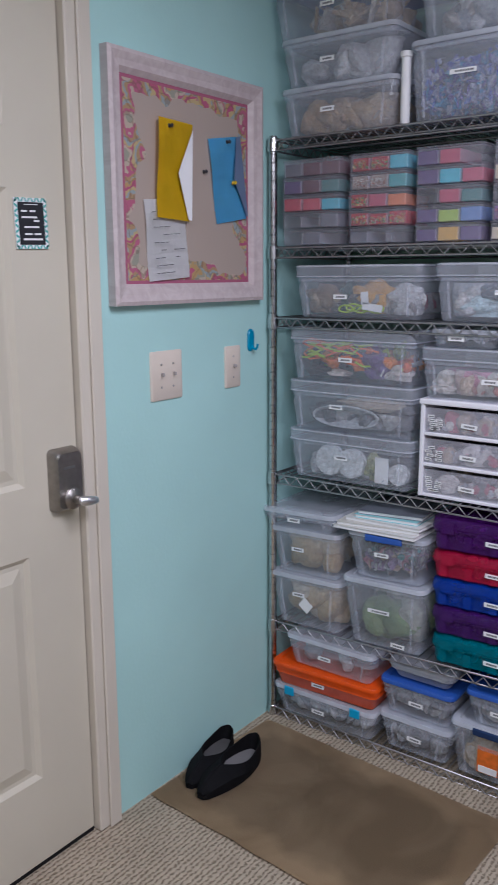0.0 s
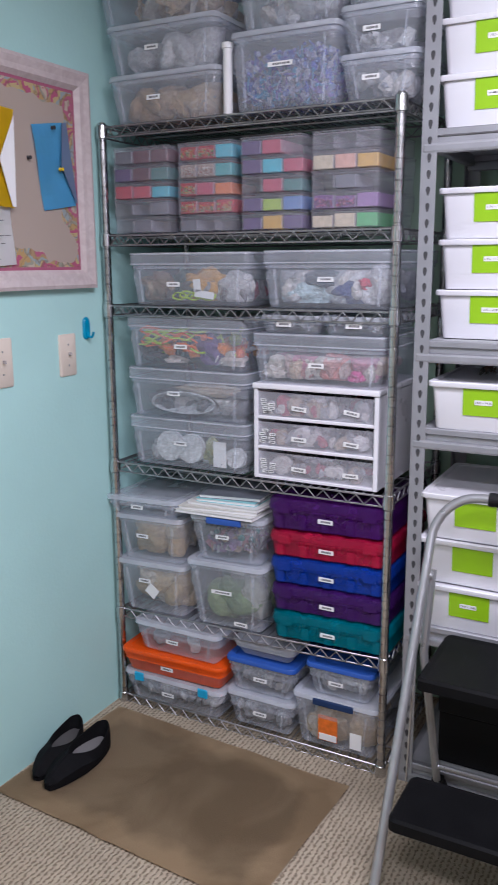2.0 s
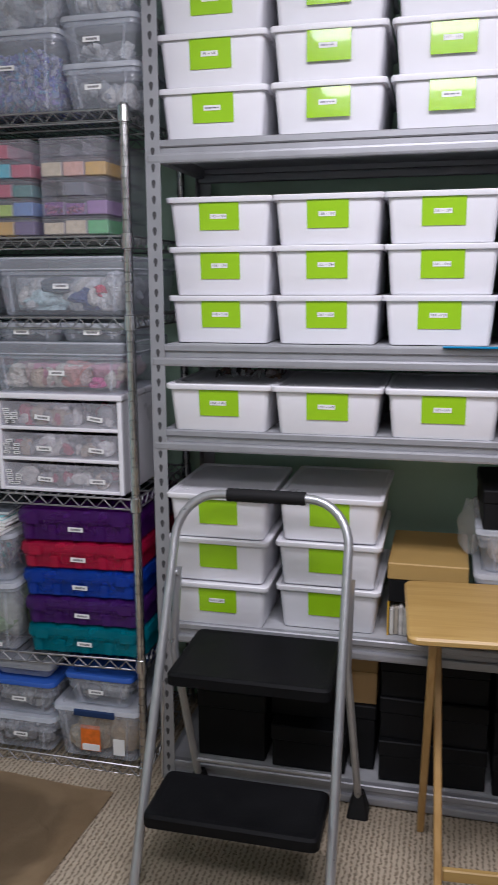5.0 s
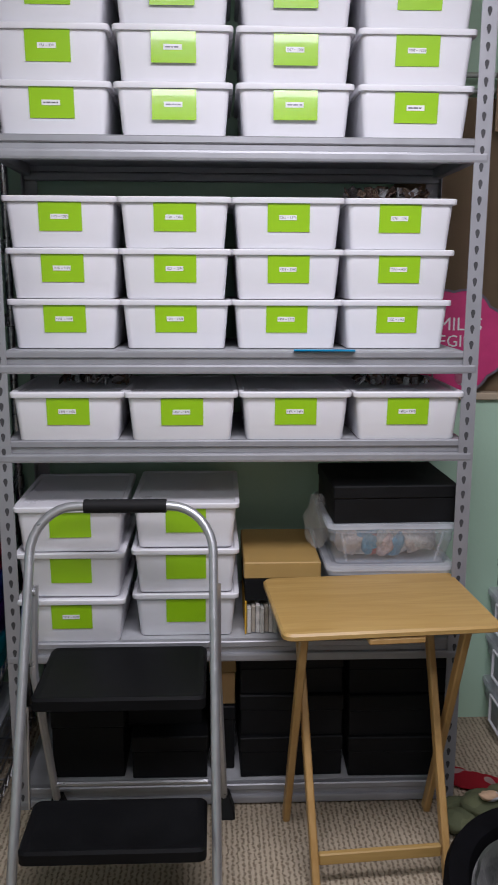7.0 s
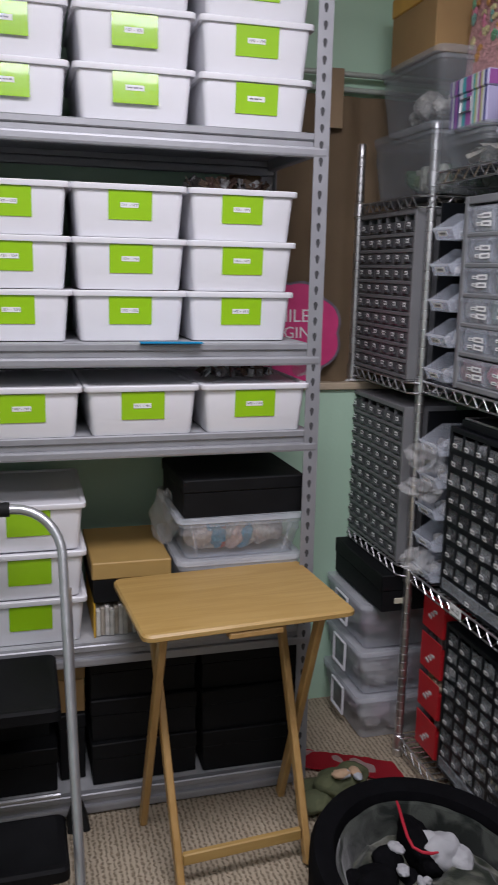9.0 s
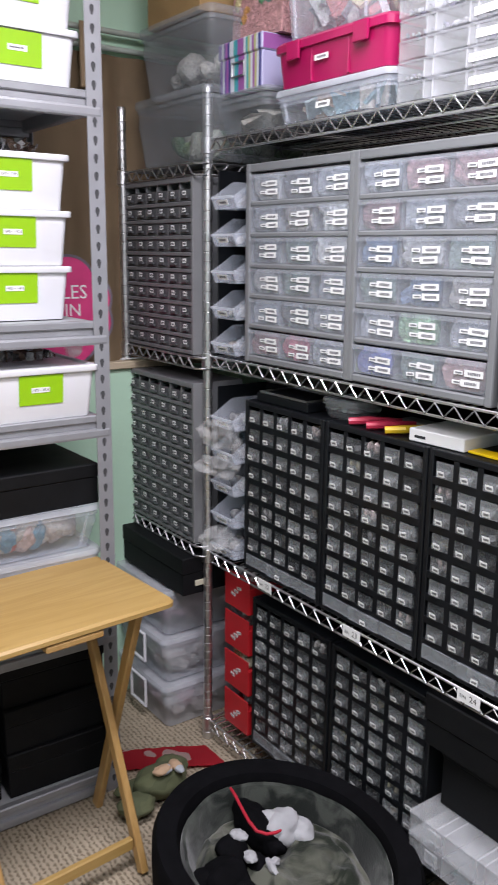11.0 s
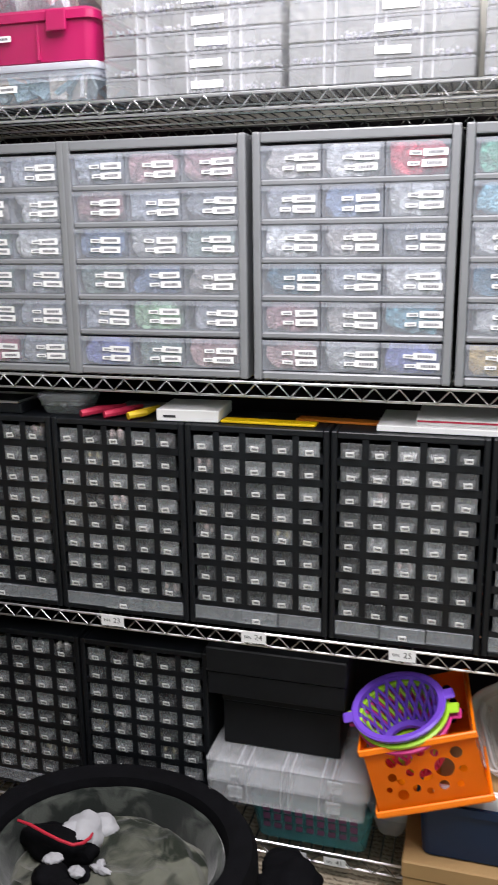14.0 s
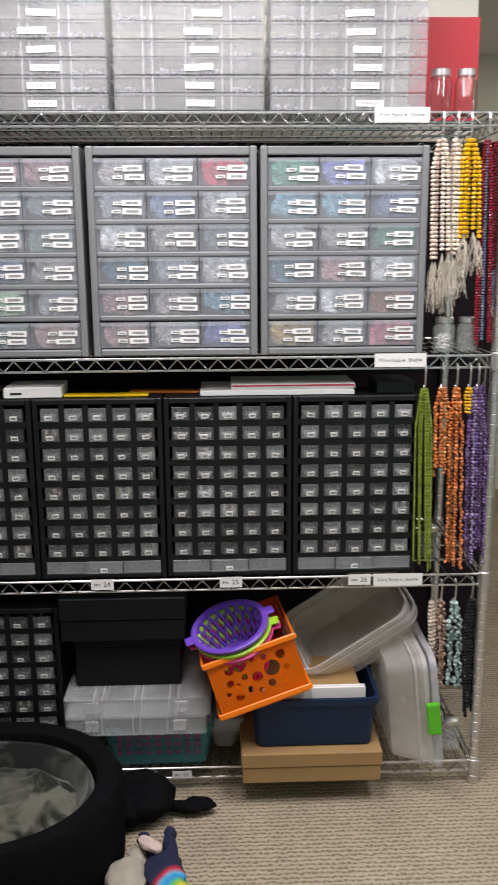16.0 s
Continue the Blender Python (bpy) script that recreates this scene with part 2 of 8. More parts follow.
TAN = mat("tan_box", (0.40, 0.26, 0.085), 0.55, vary=0.06, scale=10)
RUBBER = mat("black_rubber", (0.008, 0.008, 0.009), 0.65, vary=0.15, bump=0.2, spec=0.25)
STOOL = mat("silver_tube_paint", (0.46, 0.47, 0.49), 0.3, 0.7, vary=0.06, scale=30)

# ---- mesh helpers ----


def part(name, bm, material, parent=None, label="", smooth=False, recalc=True):
    if recalc:
        bmesh.ops.recalc_face_normals(bm, faces=bm.faces)
    me = bpy.data.meshes.new(name)
    bm.to_mesh(me)
    bm.free()
    if smooth:
        me.polygons.foreach_set("use_smooth", [True] * len(me.polygons))
        me.set_sharp_from_angle(angle=radians(38))
    me.materials.append(material)
    ob = new(name, me)
    if parent:
        ob.parent = parent
    if label:
        tagged(ob, label)
    if name in ("contents", "goods"):
        tagged(ob, kind="stuff")
    return ob


def again(name, ob, parent, m):
    """One more piece on the same mesh, with its own parts."""
    c = new(name, ob.data)
    c.parent, c.matrix_basis = parent, m
    for child in ob.children:
        again(child.name.split(".")[0], child, c, child.matrix_basis)
    return c


def thing(name, label, category, group="", kind=""):
    return tagged(new(name), label, category, group, kind)


def prism(bm, pts, axis, a, b):
    """A flat plate: a polygon in the plane across one axis, from a to b along it."""
    def at(p, t):
        q = list(p)
        q.insert(axis, t)
        return bm.verts.new(q)

    lo, hi = [at(p, a) for p in pts], [at(p, b) for p in pts]
    bm.faces.new(lo), bm.faces.new(hi[::-1])
    for i in range(len(pts)):
        bm.faces.new((lo[i - 1], lo[i], hi[i], hi[i - 1]))
    return bm


def box(bm, x0, x1, y0, y1, z0, z1, bev=0.0, seg=1):
    vs = [bm.verts.new((x, y, z)) for x in (x0, x1) for y in (y0, y1) for z in (z0, z1)]
    fs = [bm.faces.new([vs[i] for i in f]) for f in ((0, 1, 3, 2), (4, 6, 7, 5), (0, 4, 5, 1), (2, 3, 7, 6), (0, 2, 6, 4), (1, 5, 7, 3))]
    if bev:
        es = list({e for f in fs for e in f.edges})
        bmesh.ops.bevel(bm, geom=es, offset=bev, segments=seg, affect="EDGES", profile=0.6)
    return bm


def B(x0, x1, y0, y1, z0, z1, bev=0.0, seg=1):
    return box(bmesh.new(), x0, x1, y0, y1, z0, z1, bev, seg)


def ring(w, d, z, r, cx, cy, n=3):
    r = max(min(r, w / 2 - 1e-4, d / 2 - 1e-4), 1e-4)
    out = []
    for sx, sy, a0 in ((1, -1, -90), (1, 1, 0), (-1, 1, 90), (-1, -1, 180)):
        for i in range(n + 1):
            a = radians(a0 + 90 * i / n)
            out.append((cx + sx * (w / 2 - r) + r * math.cos(a), cy + sy * (d / 2 - r) + r * math.sin(a), z))
    return out


def loft(bm, rings, cx=0.0, cy=0.0, cap0=True, cap1=True, n=3):
    """A skin through rounded rectangles (w, d, z, r), bottom to top."""
    rows = [[bm.verts.new(p) for p in ring(w, d, z, r, cx, cy, n)] for w, d, z, r in rings]
    for a, b in zip(rows, rows[1:]):
        for i in range(len(a)):
            bm.faces.new((a[i], a[i - 1], b[i - 1], b[i]))
    if cap0:
        bm.faces.new(rows[0])
    if cap1:
        bm.faces.new(rows[-1])
    return bm


def lathe(bm, profile, seg=20, cx=0.0, cy=0.0, cap=True):
    rows = [[bm.verts.new((cx + r * math.cos(2 * math.pi * i / seg), cy + r * math.sin(2 * math.pi * i / seg), z)) for i in range(seg)] for r, z in profile]
    for a, b in zip(rows, rows[1:]):
        for i in range(seg):
            bm.faces.new((a[i - 1], a[i], b[i], b[i - 1]))
    if cap:
        bm.faces.new(rows[0]), bm.faces.new(rows[-1])
    return bm


def tube(bm, pts, r, seg=6, caps=True):
    """A round bar along points."""
    pts = [Vector(p) for p in pts]
    rows, up = [], Vector((0.123, 0.456, 0.881))
    for i, p in enumerate(pts):
        d = (pts[min(i + 1, len(pts) - 1)] - pts[max(i - 1, 0)]).normalized()
        if abs(d.dot(up)) > 0.98:
            up = Vector((0.9, 0.1, 0.2))
        a = d.cross(up).normalized()
        b = d.cross(a)
        up = -b if i else up
        rr = r[i] if isinstance(r, (list, tuple)) else r
        rows.append([bm.verts.new(p + rr * (math.cos(2 * math.pi * k / seg) * a + math.sin(2 * math.pi * k / seg) * b)) for k in range(seg)])
    for a, b in zip(rows, rows[1:]):
        for k in range(seg):
            bm.faces.new((a[k - 1], a[k], b[k], b[k - 1]))
    if caps:
        bm.faces.new(rows[0]), bm.faces.new(rows[-1])
    return bm


def blob(bm, c, rx, ry, rz, sub=2, rough=0.15, seed=0):
    """A soft uneven lump."""
    m = Matrix.Translation(c) @ Matrix.Diagonal((rx, ry, rz, 1))
    got = bmesh.ops.create_icosphere(bm, subdivisions=sub, radius=1)["verts"]
    for v in got:
        v.co *= 1 + rough * noise.noise(v.co * 1.7 + Vector((seed * 3.1, seed, 0)))
        v.co = m @ v.co
    return bm


def ico(sub):
    bm = bmesh.new()
    bmesh.ops.create_icosphere(bm, subdivisions=sub, radius=1)
    out = [v.co.copy() for v in bm.verts], [[v.index for v in f.verts] for f in bm.faces]
    bm.free()
    return out


ICO = {k: ico(k) for k in (1, 2, 3)}


def clutter(w, d, h, n, size, seed, y0=0.012, shape="mix", z0=0.006, press=0.0):
    """Loose small pieces that fill a box of the given size, the front layer first."""
    rng = random.Random(seed)
    bm = bmesh.new()
    for i in range(n):
        s = size * rng.uniform(0.5, 1.3)
        x = rng.uniform(-w / 2 + s * 0.35, w / 2 - s * 0.35)
        y = y0 + s * 0.5 + (d - y0) * rng.random() ** 2 * 0.8
        if i < n * press:
            y = y0 + s * rng.uniform(0.15, 0.40)
        top = h * (0.8 + 0.3 * noise.noise((x * 9, seed, 0)))
        z = z0 + s * 0.45 + max(0, top - s) * rng.random()
        k = shape if shape != "mix" else rng.choice(("flake", "lump", "stick"))
        turn = Euler((rng.uniform(0, 6), rng.uniform(0, 6), rng.uniform(0, 6))).to_matrix().to_4x4()
        dims = {"flake": (1, 0.75, 0.14), "lump": (0.6, 0.6, 0.6), "stick": (1.5, 0.16, 0.16), "bag": (1.1, 0.55, 0.85)}[k]
        m = Matrix.Translation((x, y, z)) @ turn @ Matrix.Diagonal((s * dims[0] / 2, s * dims[1] / 2, s * dims[2] / 2, 1))
        if k in ("lump", "bag"):
            cos, faces = ICO[1 if k == "lump" and size < 0.05 else 3 if size > 0.045 else 2]
        else:
            cos, faces = CUBE
        vs = []
        for c in cos:
            lump = 1 + 0.28 * noise.noise(c * 1.6 + Vector((i, seed, 0)))
            if k == "bag":
                lump += 0.16 * abs(noise.noise(c * 4.5 + Vector((seed, i, 3))))
            q = m @ (c * lump)
            q.x = min(max(q.x, -w / 2 + 0.004), w / 2 - 0.004)
            q.y = min(max(q.y, y0 + 0.0015 * c.z), d - 0.004)
            q.z = min(max(q.z, z0), h)
            vs.append(bm.verts.new(q))
        for f in faces:
            g = bm.faces.new([vs[a] for a in f])
            g.smooth = k == "bag"
    return bm


CUBE = [Vector((a, b, c)) * 0.9 for a in (-1, 1) for b in (-1, 1) for c in (-1, 1)], [(0, 1, 3, 2), (4, 6, 7, 5), (0, 4, 5, 1), (2, 3, 7, 6), (0, 2, 6, 4), (1, 5, 7, 3)]


def panels(parent, material, *specs):
    """Flat boards, each a part of its own: (name, x0, x1, y0, y1, z0, z1, bevel)."""
    for name, *dims in specs:
        part(name, B(*dims), material, parent)


def lettering(text, size, material, parent, m, name="lettering"):
    cu = bpy.data.curves.new("letters", "FONT")
    cu.body, cu.size, cu.align_x, cu.align_y, cu.resolution_u = text, size, "CENTER", "CENTER", 2
    tmp = bpy.data.objects.new("letters", cu)
    scene.collection.objects.link(tmp)
    me = bpy.data.meshes.new_from_object(tmp.evaluated_get(bpy.context.evaluated_depsgraph_get()))
    bpy.data.objects.remove(tmp), bpy.data.curves.remove(cu)
    me.materials.clear()
    me.materials.append(material)
    ob = new(name, me)
    ob.parent, ob.matrix_basis = parent, m
    return ob


def bars(parent, x, z, w, h, lines, material=GREYINK, y=-0.0015, seed=1):
    """Writing too small to read: short dark bars on a label."""
    rng = random.Random(seed)
    bm = bmesh.new()
    for i in range(lines):
        zc = z + h * (0.5 - (i + 0.5) / lines) * 0.8
        a, t = -w * 0.42, h / lines * 0.24
        while a < w * 0.36:
            b = min(a + w * rng.uniform(0.1, 0.3), w * 0.42)
            box(bm, x + a, x + b, y - 0.0006, y, zc - t, zc + t)
            a = b + w * 0.05
    return part("lettering", bm, material, parent)


def put(ob, m):
    ob.matrix_basis = m
    return ob


RX3 = 2.588


def north(u, z, d=0.0, turn=0.0):
    """On a rack that faces south: u metres east, z up, d behind its front."""
    return pose(u, d, z, 0, 0, turn)


def east(v, z, d=0.0, turn=0.0):
    """On a rack that faces west: at y = v, z up, d behind its front."""
    return pose(RX3 + d, v, z, 0, 0, -90 + turn)

# ---- structure ----
WX, NY, EX, SY, CZ = 0.10, 0.50, 3.07, -5.60, 2.42
FX = 5.4
floor = tagged(part("floor", B(WX - 0.15, FX, SY - 0.1, NY + 0.2, -0.06, 0), CARPET), "beige and brown looped carpet floor", "floor", kind="structure")
ceiling = tagged(part("ceiling", B(WX - 0.15, FX, SY - 0.1, NY + 0.2, CZ, CZ + 0.08), WHITE_CEIL), "plain white painted ceiling", "ceiling", kind="structure")
# the west wall has the door's opening from y = -1.66 to -0.75
DY0, DY1, DZ = -1.665, -0.762, 2.05
bm = bmesh.new()
box(bm, WX - 0.12, WX, DY1 + 0.004, NY, 0, CZ)
box(bm, WX - 0.12, WX, SY, DY0 - 0.004, 0, CZ)
box(bm, WX - 0.12, WX, DY0 - 0.004, DY1 + 0.004, DZ + 0.004, CZ)
tagged(part("wall_west", bm, TEAL), "pale aqua painted wall beside a door", "wall", kind="structure")
bm = bmesh.new()
box(bm, WX - 0.12, FX, NY, NY + 0.12, 0, CZ)
tagged(part("wall_north", bm, MINT), "pale mint green painted wall behind the racks", "wall", kind="structure")
tagged(part("wall_east", B(EX, EX + 0.1, -1.87, NY, 0, CZ), PALE), "pale cream partition wall behind a rack", "wall", kind="structure")
tagged(part("wall_south", B(WX - 0.12, FX, SY - 0.1, SY, 0, CZ), PALE), "pale painted wall closing the room", "wall", kind="structure")
tagged(part("wall_far", B(FX, FX + 0.1, SY - 0.1, NY + 0.2, 0, CZ), PALE), "pale cream wall far behind the racks", "wall", kind="structure")


def six_panel_door():
    d = thing("door_1", "closed cream six-panel door with a keypad lever lock", "door", kind="structure")
    w, h = DY1 - DY0 - 0.006, DZ - 0.012
    x1 = WX - 0.012
    # stiles and rails around sunken panels
    bm = bmesh.new()
    ys = [0, 0.155, 0.155 + 0.235, 0.155 + 0.235 + 0.12, w - 0.155, w]
    zs = [0, 0.235, 0.80, 0.965, 1.62, 1.745, 1.93, h]
    for a, b in ((0, 1), (2, 3), (4, 5)):
        box(bm, x1 - 0.035, x1, DY0 + ys[a] + 0.003, DY0 + ys[b] + 0.003, 0.012, h)
    for a, b in ((0, 1), (2, 3), (4, 5), (6, 7)):
        for c, e in ((1, 2), (3, 4)):
            box(bm, x1 - 0.035, x1, DY0 + ys[c] + 0.003, DY0 + ys[e] + 0.003, max(zs[a], 0.012), zs[b])
    part("door_frame", bm, CREAM, d)
    first = None
    for a, b in ((1, 2), (3, 4), (5, 6)):
        for c, e in ((1, 2), (3, 4)):
            y0, y1, z0, z1 = DY0 + ys[c] + 0.003, DY0 + ys[e] + 0.003, zs[a], zs[b]
            bm = bmesh.new()
            prof = ((0, 0.0), (0.012, -0.009), (0.022, -0.009), (0.05, -0.001))
            rows = []
            for inset, dx in prof:
                rows.append([bm.verts.new((x1 + dx, y, z)) for y, z in ((y0 + inset, z0 + inset), (y1 - inset, z0 + inset), (y1 - inset, z1 - inset), (y0 + inset, z1 - inset))])
            for r, s in zip(rows, rows[1:]):
                for i in range(4):
                    bm.faces.new((r[i - 1], r[i], s[i], s[i - 1]))
            bm.faces.new(rows[-1])
            part("panel", bm, CREAM, d)
    return d


door = six_panel_door()
bm = bmesh.new()
for y0, y1 in ((DY1, DY1 + 0.075), (DY0 - 0.075, DY0)):
    s = 1 if y0 == DY1 else -1
    inner = y0 if s > 0 else y1
    box(bm, WX - 0.02, WX + 0.012, min(inner, inner + s * 0.07), max(inner, inner + s * 0.07), 0, DZ + 0.075, 0.004)
    box(bm, WX + 0.0125, WX + 0.02, min(inner + s * 0.03, inner + s * 0.07), max(inner + s * 0.03, inner + s * 0.07), 0, DZ + 0.075, 0.003)
box(bm, WX - 0.02, WX + 0.012, DY0, DY1, DZ, DZ + 0.07, 0.004)
tagged(part("trim", bm, TRIM), "cream painted moulded door casing", "door casing", kind="structure")
tagged(part("door_threshold", B(WX - 0.10, WX - 0.012, DY0 + 0.004, DY1 - 0.004, 0.0005, 0.010), BLACK), "dark metal threshold strip under a door", "threshold", kind="structure")
tagged(part("hall_panel", B(WX - 0.16, WX - 0.12, DY0 - 0.1, DY1 + 0.1, 0, DZ + 0.1), PALE), "plain board closing the doorway behind the door", "wall", kind="structure")


# ---- racks ----
def wire_shelf(w, d, parent, z, material, name="shelf"):
    """One wire deck: double rim with a zigzag truss between, and thin wires front to back."""
    def loop(zz):
        return [(0.015, 0, zz), (w - 0.015, 0, zz), (w, 0.015, zz), (w, d - 0.015, zz), (w - 0.015, d, zz), (0.015, d, zz), (0, d - 0.015, zz), (0, 0.015, zz), (0.015, 0, zz)]

    # on chrome decks, shade on truss and wires is put into a darker chrome
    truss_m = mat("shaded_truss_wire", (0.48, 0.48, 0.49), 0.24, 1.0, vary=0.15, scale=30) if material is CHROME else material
    rim = part(name, tube(bmesh.new(), loop(z), 0.0031, 6), material, parent, smooth=True)
    part("lower_rail", tube(bmesh.new(), loop(z - 0.028), 0.0028, 6), material, rim, smooth=True)
    n = int(w / 0.048)
    for y in (-0.004, d + 0.004):
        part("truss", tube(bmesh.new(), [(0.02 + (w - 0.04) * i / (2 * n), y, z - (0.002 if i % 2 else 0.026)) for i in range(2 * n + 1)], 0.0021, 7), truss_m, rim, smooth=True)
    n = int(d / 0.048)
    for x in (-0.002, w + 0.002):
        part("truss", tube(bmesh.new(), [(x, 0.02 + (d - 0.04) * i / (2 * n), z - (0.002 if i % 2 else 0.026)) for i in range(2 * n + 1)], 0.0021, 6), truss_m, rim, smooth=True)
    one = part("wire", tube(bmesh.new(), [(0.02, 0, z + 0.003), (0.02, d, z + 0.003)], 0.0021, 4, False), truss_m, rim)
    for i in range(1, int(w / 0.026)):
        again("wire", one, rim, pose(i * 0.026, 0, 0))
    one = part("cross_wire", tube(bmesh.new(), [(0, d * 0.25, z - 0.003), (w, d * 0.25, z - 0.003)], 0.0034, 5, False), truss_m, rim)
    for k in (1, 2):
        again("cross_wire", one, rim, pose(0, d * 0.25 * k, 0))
    return rim


def post_mesh(h, r=0.0127):
    bm = bmesh.new()
    prof = [(r * 0.9, 0.0), (r * 1.25, 0.002), (r * 1.25, 0.022), (r, 0.024)]
    z = 0.05
    while z < h - 0.02:
        prof += [(r, z), (r * 0.86, z + 0.001), (r * 0.86, z + 0.003), (r, z + 0.004)]
        z += 0.0254
    prof += [(r, h - 0.004), (r * 0.8, h)]
    return lathe(bm, prof, 10)


def wire_rack(label, w, d, h, levels, material=CHROME, shelf_material=None, corners=((0, 0), (1, 0), (0, 1), (1, 1)), rise={}):
    r = thing("wire_rack", label, "wire rack")
    first = part("post", post_mesh(h), material, r, smooth=True)
    for x, y in corners[1:]:
        again("post", first, r, pose(x * w, y * d, 0))
    for z in levels:
        up = rise.get(z, 0.0)
        deck = wire_shelf(w, d, r, z, shelf_material or material)
        deck.matrix_basis = Matrix.Translation((0, 0, z)) @ Matrix.Rotation(-math.atan(up / w), 4, "Y") @ Matrix.Translation((0, 0, -z))
        one = part("sleeve", lathe(bmesh.new(), [(0.0140, z - 0.033), (0.0172, z - 0.031), (0.0158, z + 0.006), (0.0140, z + 0.008)], 10), material, r, smooth=True)
        for x, y in corners[1:]:
            again("sleeve", one, r, pose(x * w, y * d, x * up))
    return r


POSTM = mat("worn_chrome_post", (0.58, 0.58, 0.59), 0.2, 1.0, vary=0.15, scale=30)
RISE = 0.026  # its second deck hangs one notch higher at the east posts
L1 = (0.026, 0.330, 0.822, 1.307, 1.513, 1.817)
put(wire_rack("dull chrome wire shelving rack full of storage bins", 0.90, 0.44, 1.83, L1, POSTM, DULL, rise={L1[1]: RISE}), pose(0.123, 0.0, 0))
L3 = (0.061, 0.583, 1.130, 1.670)
put(wire_rack("wide chrome wire shelving rack full of drawer cabinets", 1.883, 0.45, 1.80, L3, CHROME), pose(RX3, 0.071, 0, 0, 0, -90))
L4 = (0.60, 1.125, 1.615)
put(wire_rack("narrow chrome wire rack joined to a wide one", 0.41, 0.45, 1.795, L4, CHROME, DULL, ((0, 0), (0, 1))), pose(2.553, 0.472, 0, 0, 0, -90))


def slotted_post(h):
    """Folded angle post with a column of keyhole slots on both faces."""
    bm = bmesh.new()
    box(bm, 0, 0.038, 0, 0.0022, 0, h)
    box(bm, 0, 0.0022, 0.0023, 0.038, 0, h)
    return bm


def slot_column(h):
    bm = bmesh.new()
    z = 0.04
    while z < h - 0.03:
        for k in range(2):
            vs = []
            for i in range(10):
                a = 2 * math.pi * i / 10
                vs.append((0.0055 * math.cos(a), 0.0075 * math.sin(a) if math.sin(a) > 0 else 0.0145 * math.sin(a) * (1 if abs(math.cos(a)) < 0.5 else 0.6)))
            if k == 0:
                bm.faces.new([bm.verts.new((0.02 + x, -0.0006, z + y)) for x, y in vs])
            else:
                bm.faces.new([bm.verts.new((-0.0006, 0.02 + x, z + y)) for x, y in vs])
        z += 0.0381
    return bm


L2 = (0.062, 0.480, 1.018, 1.240, 1.741)


def steel_rack(w=1.195, d=0.455, h=2.30):
    r = thing("steel_rack", "grey boltless steel shelving rack with slotted posts", "steel rack")
    first = part("post", slotted_post(h), STEEL, r)
    tagged(part("slot", slot_column(h), DARKHOLE, first, "dark keyhole slots", recalc=False), kind="stuff")
    for x, y, turn in ((w, 0, 90), (0, d, -90), (w, d, 180)):
        again("post", first, r, pose(x, y, 0, 0, 0, turn))
    for z in L2:
        bm = bmesh.new()
        for y0, y1 in ((0.004, 0.03), (d - 0.03, d - 0.004)):
            s = -1 if y0 < 0.1 else 1
            yf = 0.0025 if s < 0 else d - 0.0025
            # stepped channel beam: upper lip, groove, rounded lower roll
            lo, hi = (yf, yf + 0.022) if s < 0 else (yf - 0.022, yf)
            box(bm, 0.003, w - 0.003, lo, hi, z - 0.018, z, 0.003)
            box(bm, 0.003, w - 0.003, lo + (0.006 if s < 0 else 0), hi - (0 if s < 0 else 0.006), z - 0.032, z - 0.0185)
            box(bm, 0.003, w - 0.003, lo - (0.004 if s < 0 else 0), hi + (0 if s < 0 else 0.004), z - 0.056, z - 0.0325, 0.006, 2)
        for x0 in (0.003, w - 0.025):
            box(bm, x0, x0 + 0.022, 0.027, d - 0.027, z - 0.045, z - 0.012, 0.003)
        beam = part("beam", bm, STEEL, r)
        part("deck", B(0.026, w - 0.026, 0.025, d - 0.025, z - 0.016, z - 0.002), DECK, r)
    return r


put(steel_rack(), pose(1.075, 0.004, 0))


# ---- white lidded boxes with green cards ----
def white_box(wt=0.270, d=0.36, h=0.122):
    t = thing("storage_box", "white plastic lidded box with a lime green card", "storage box", "white boxes on the steel rack")
    body = bmesh.new()
    loft(body, [(wt - 0.03, d - 0.03, 0, 0.012), (wt - 0.026, d - 0.026, 0.004, 0.014), (wt - 0.008, d - 0.008, h - 0.014, 0.014)], 0, d / 2)
    part("body", body, WHITE, t, smooth=True)
    lid = bmesh.new()
    loft(lid, [(wt + 0.008, d + 0.008, h - 0.0138, 0.014), (wt + 0.01, d + 0.01, h - 0.012, 0.014), (wt + 0.01, d + 0.01, h - 0.002, 0.014), (wt + 0.006, d + 0.006, h, 0.013), (wt - 0.012, d - 0.012, h, 0.012), (wt - 0.02, d - 0.02, h - 0.004, 0.01)], 0, d / 2)
    part("lid", lid, WHITE, t, smooth=True)
    return t


GLOSSY = mat("lime_card_sleeve", (0.31, 0.58, 0.006), 0.16, vary=0.03, scale=20, coat=0.7, bump=0.12, bump_scale=25)


def carded(box_ob, numbers, dx=0.0, low=0.0, seed=0, lean=5.6, tag=True):
    """A green card on the slanting front of a box, with a white number label."""
    card = part("card", B(-0.052, 0.052, -0.0016, 0, -0.034, 0.034, 0), GREEN if lean > 2 else GLOSSY, box_ob)
    card.matrix_basis = pose(dx, 0.0056 if lean > 2 else 0.0015, 0.0735 - low, lean)
    if not tag:
        return
    lab = part("label", B(-0.0215, 0.0215, -0.0026, -0.0017, -0.006, 0.006), PAPER, card)
    lab.matrix_basis = pose(-0.002, 0, 0.0)
    if numbers:
        lettering(numbers, 0.0078, INK, lab, pose(0, -0.0030, 0, 90))
    else:
        bars(lab, 0, 0, 0.041, 0.0065, 1, GREYINK, -0.0027, seed)


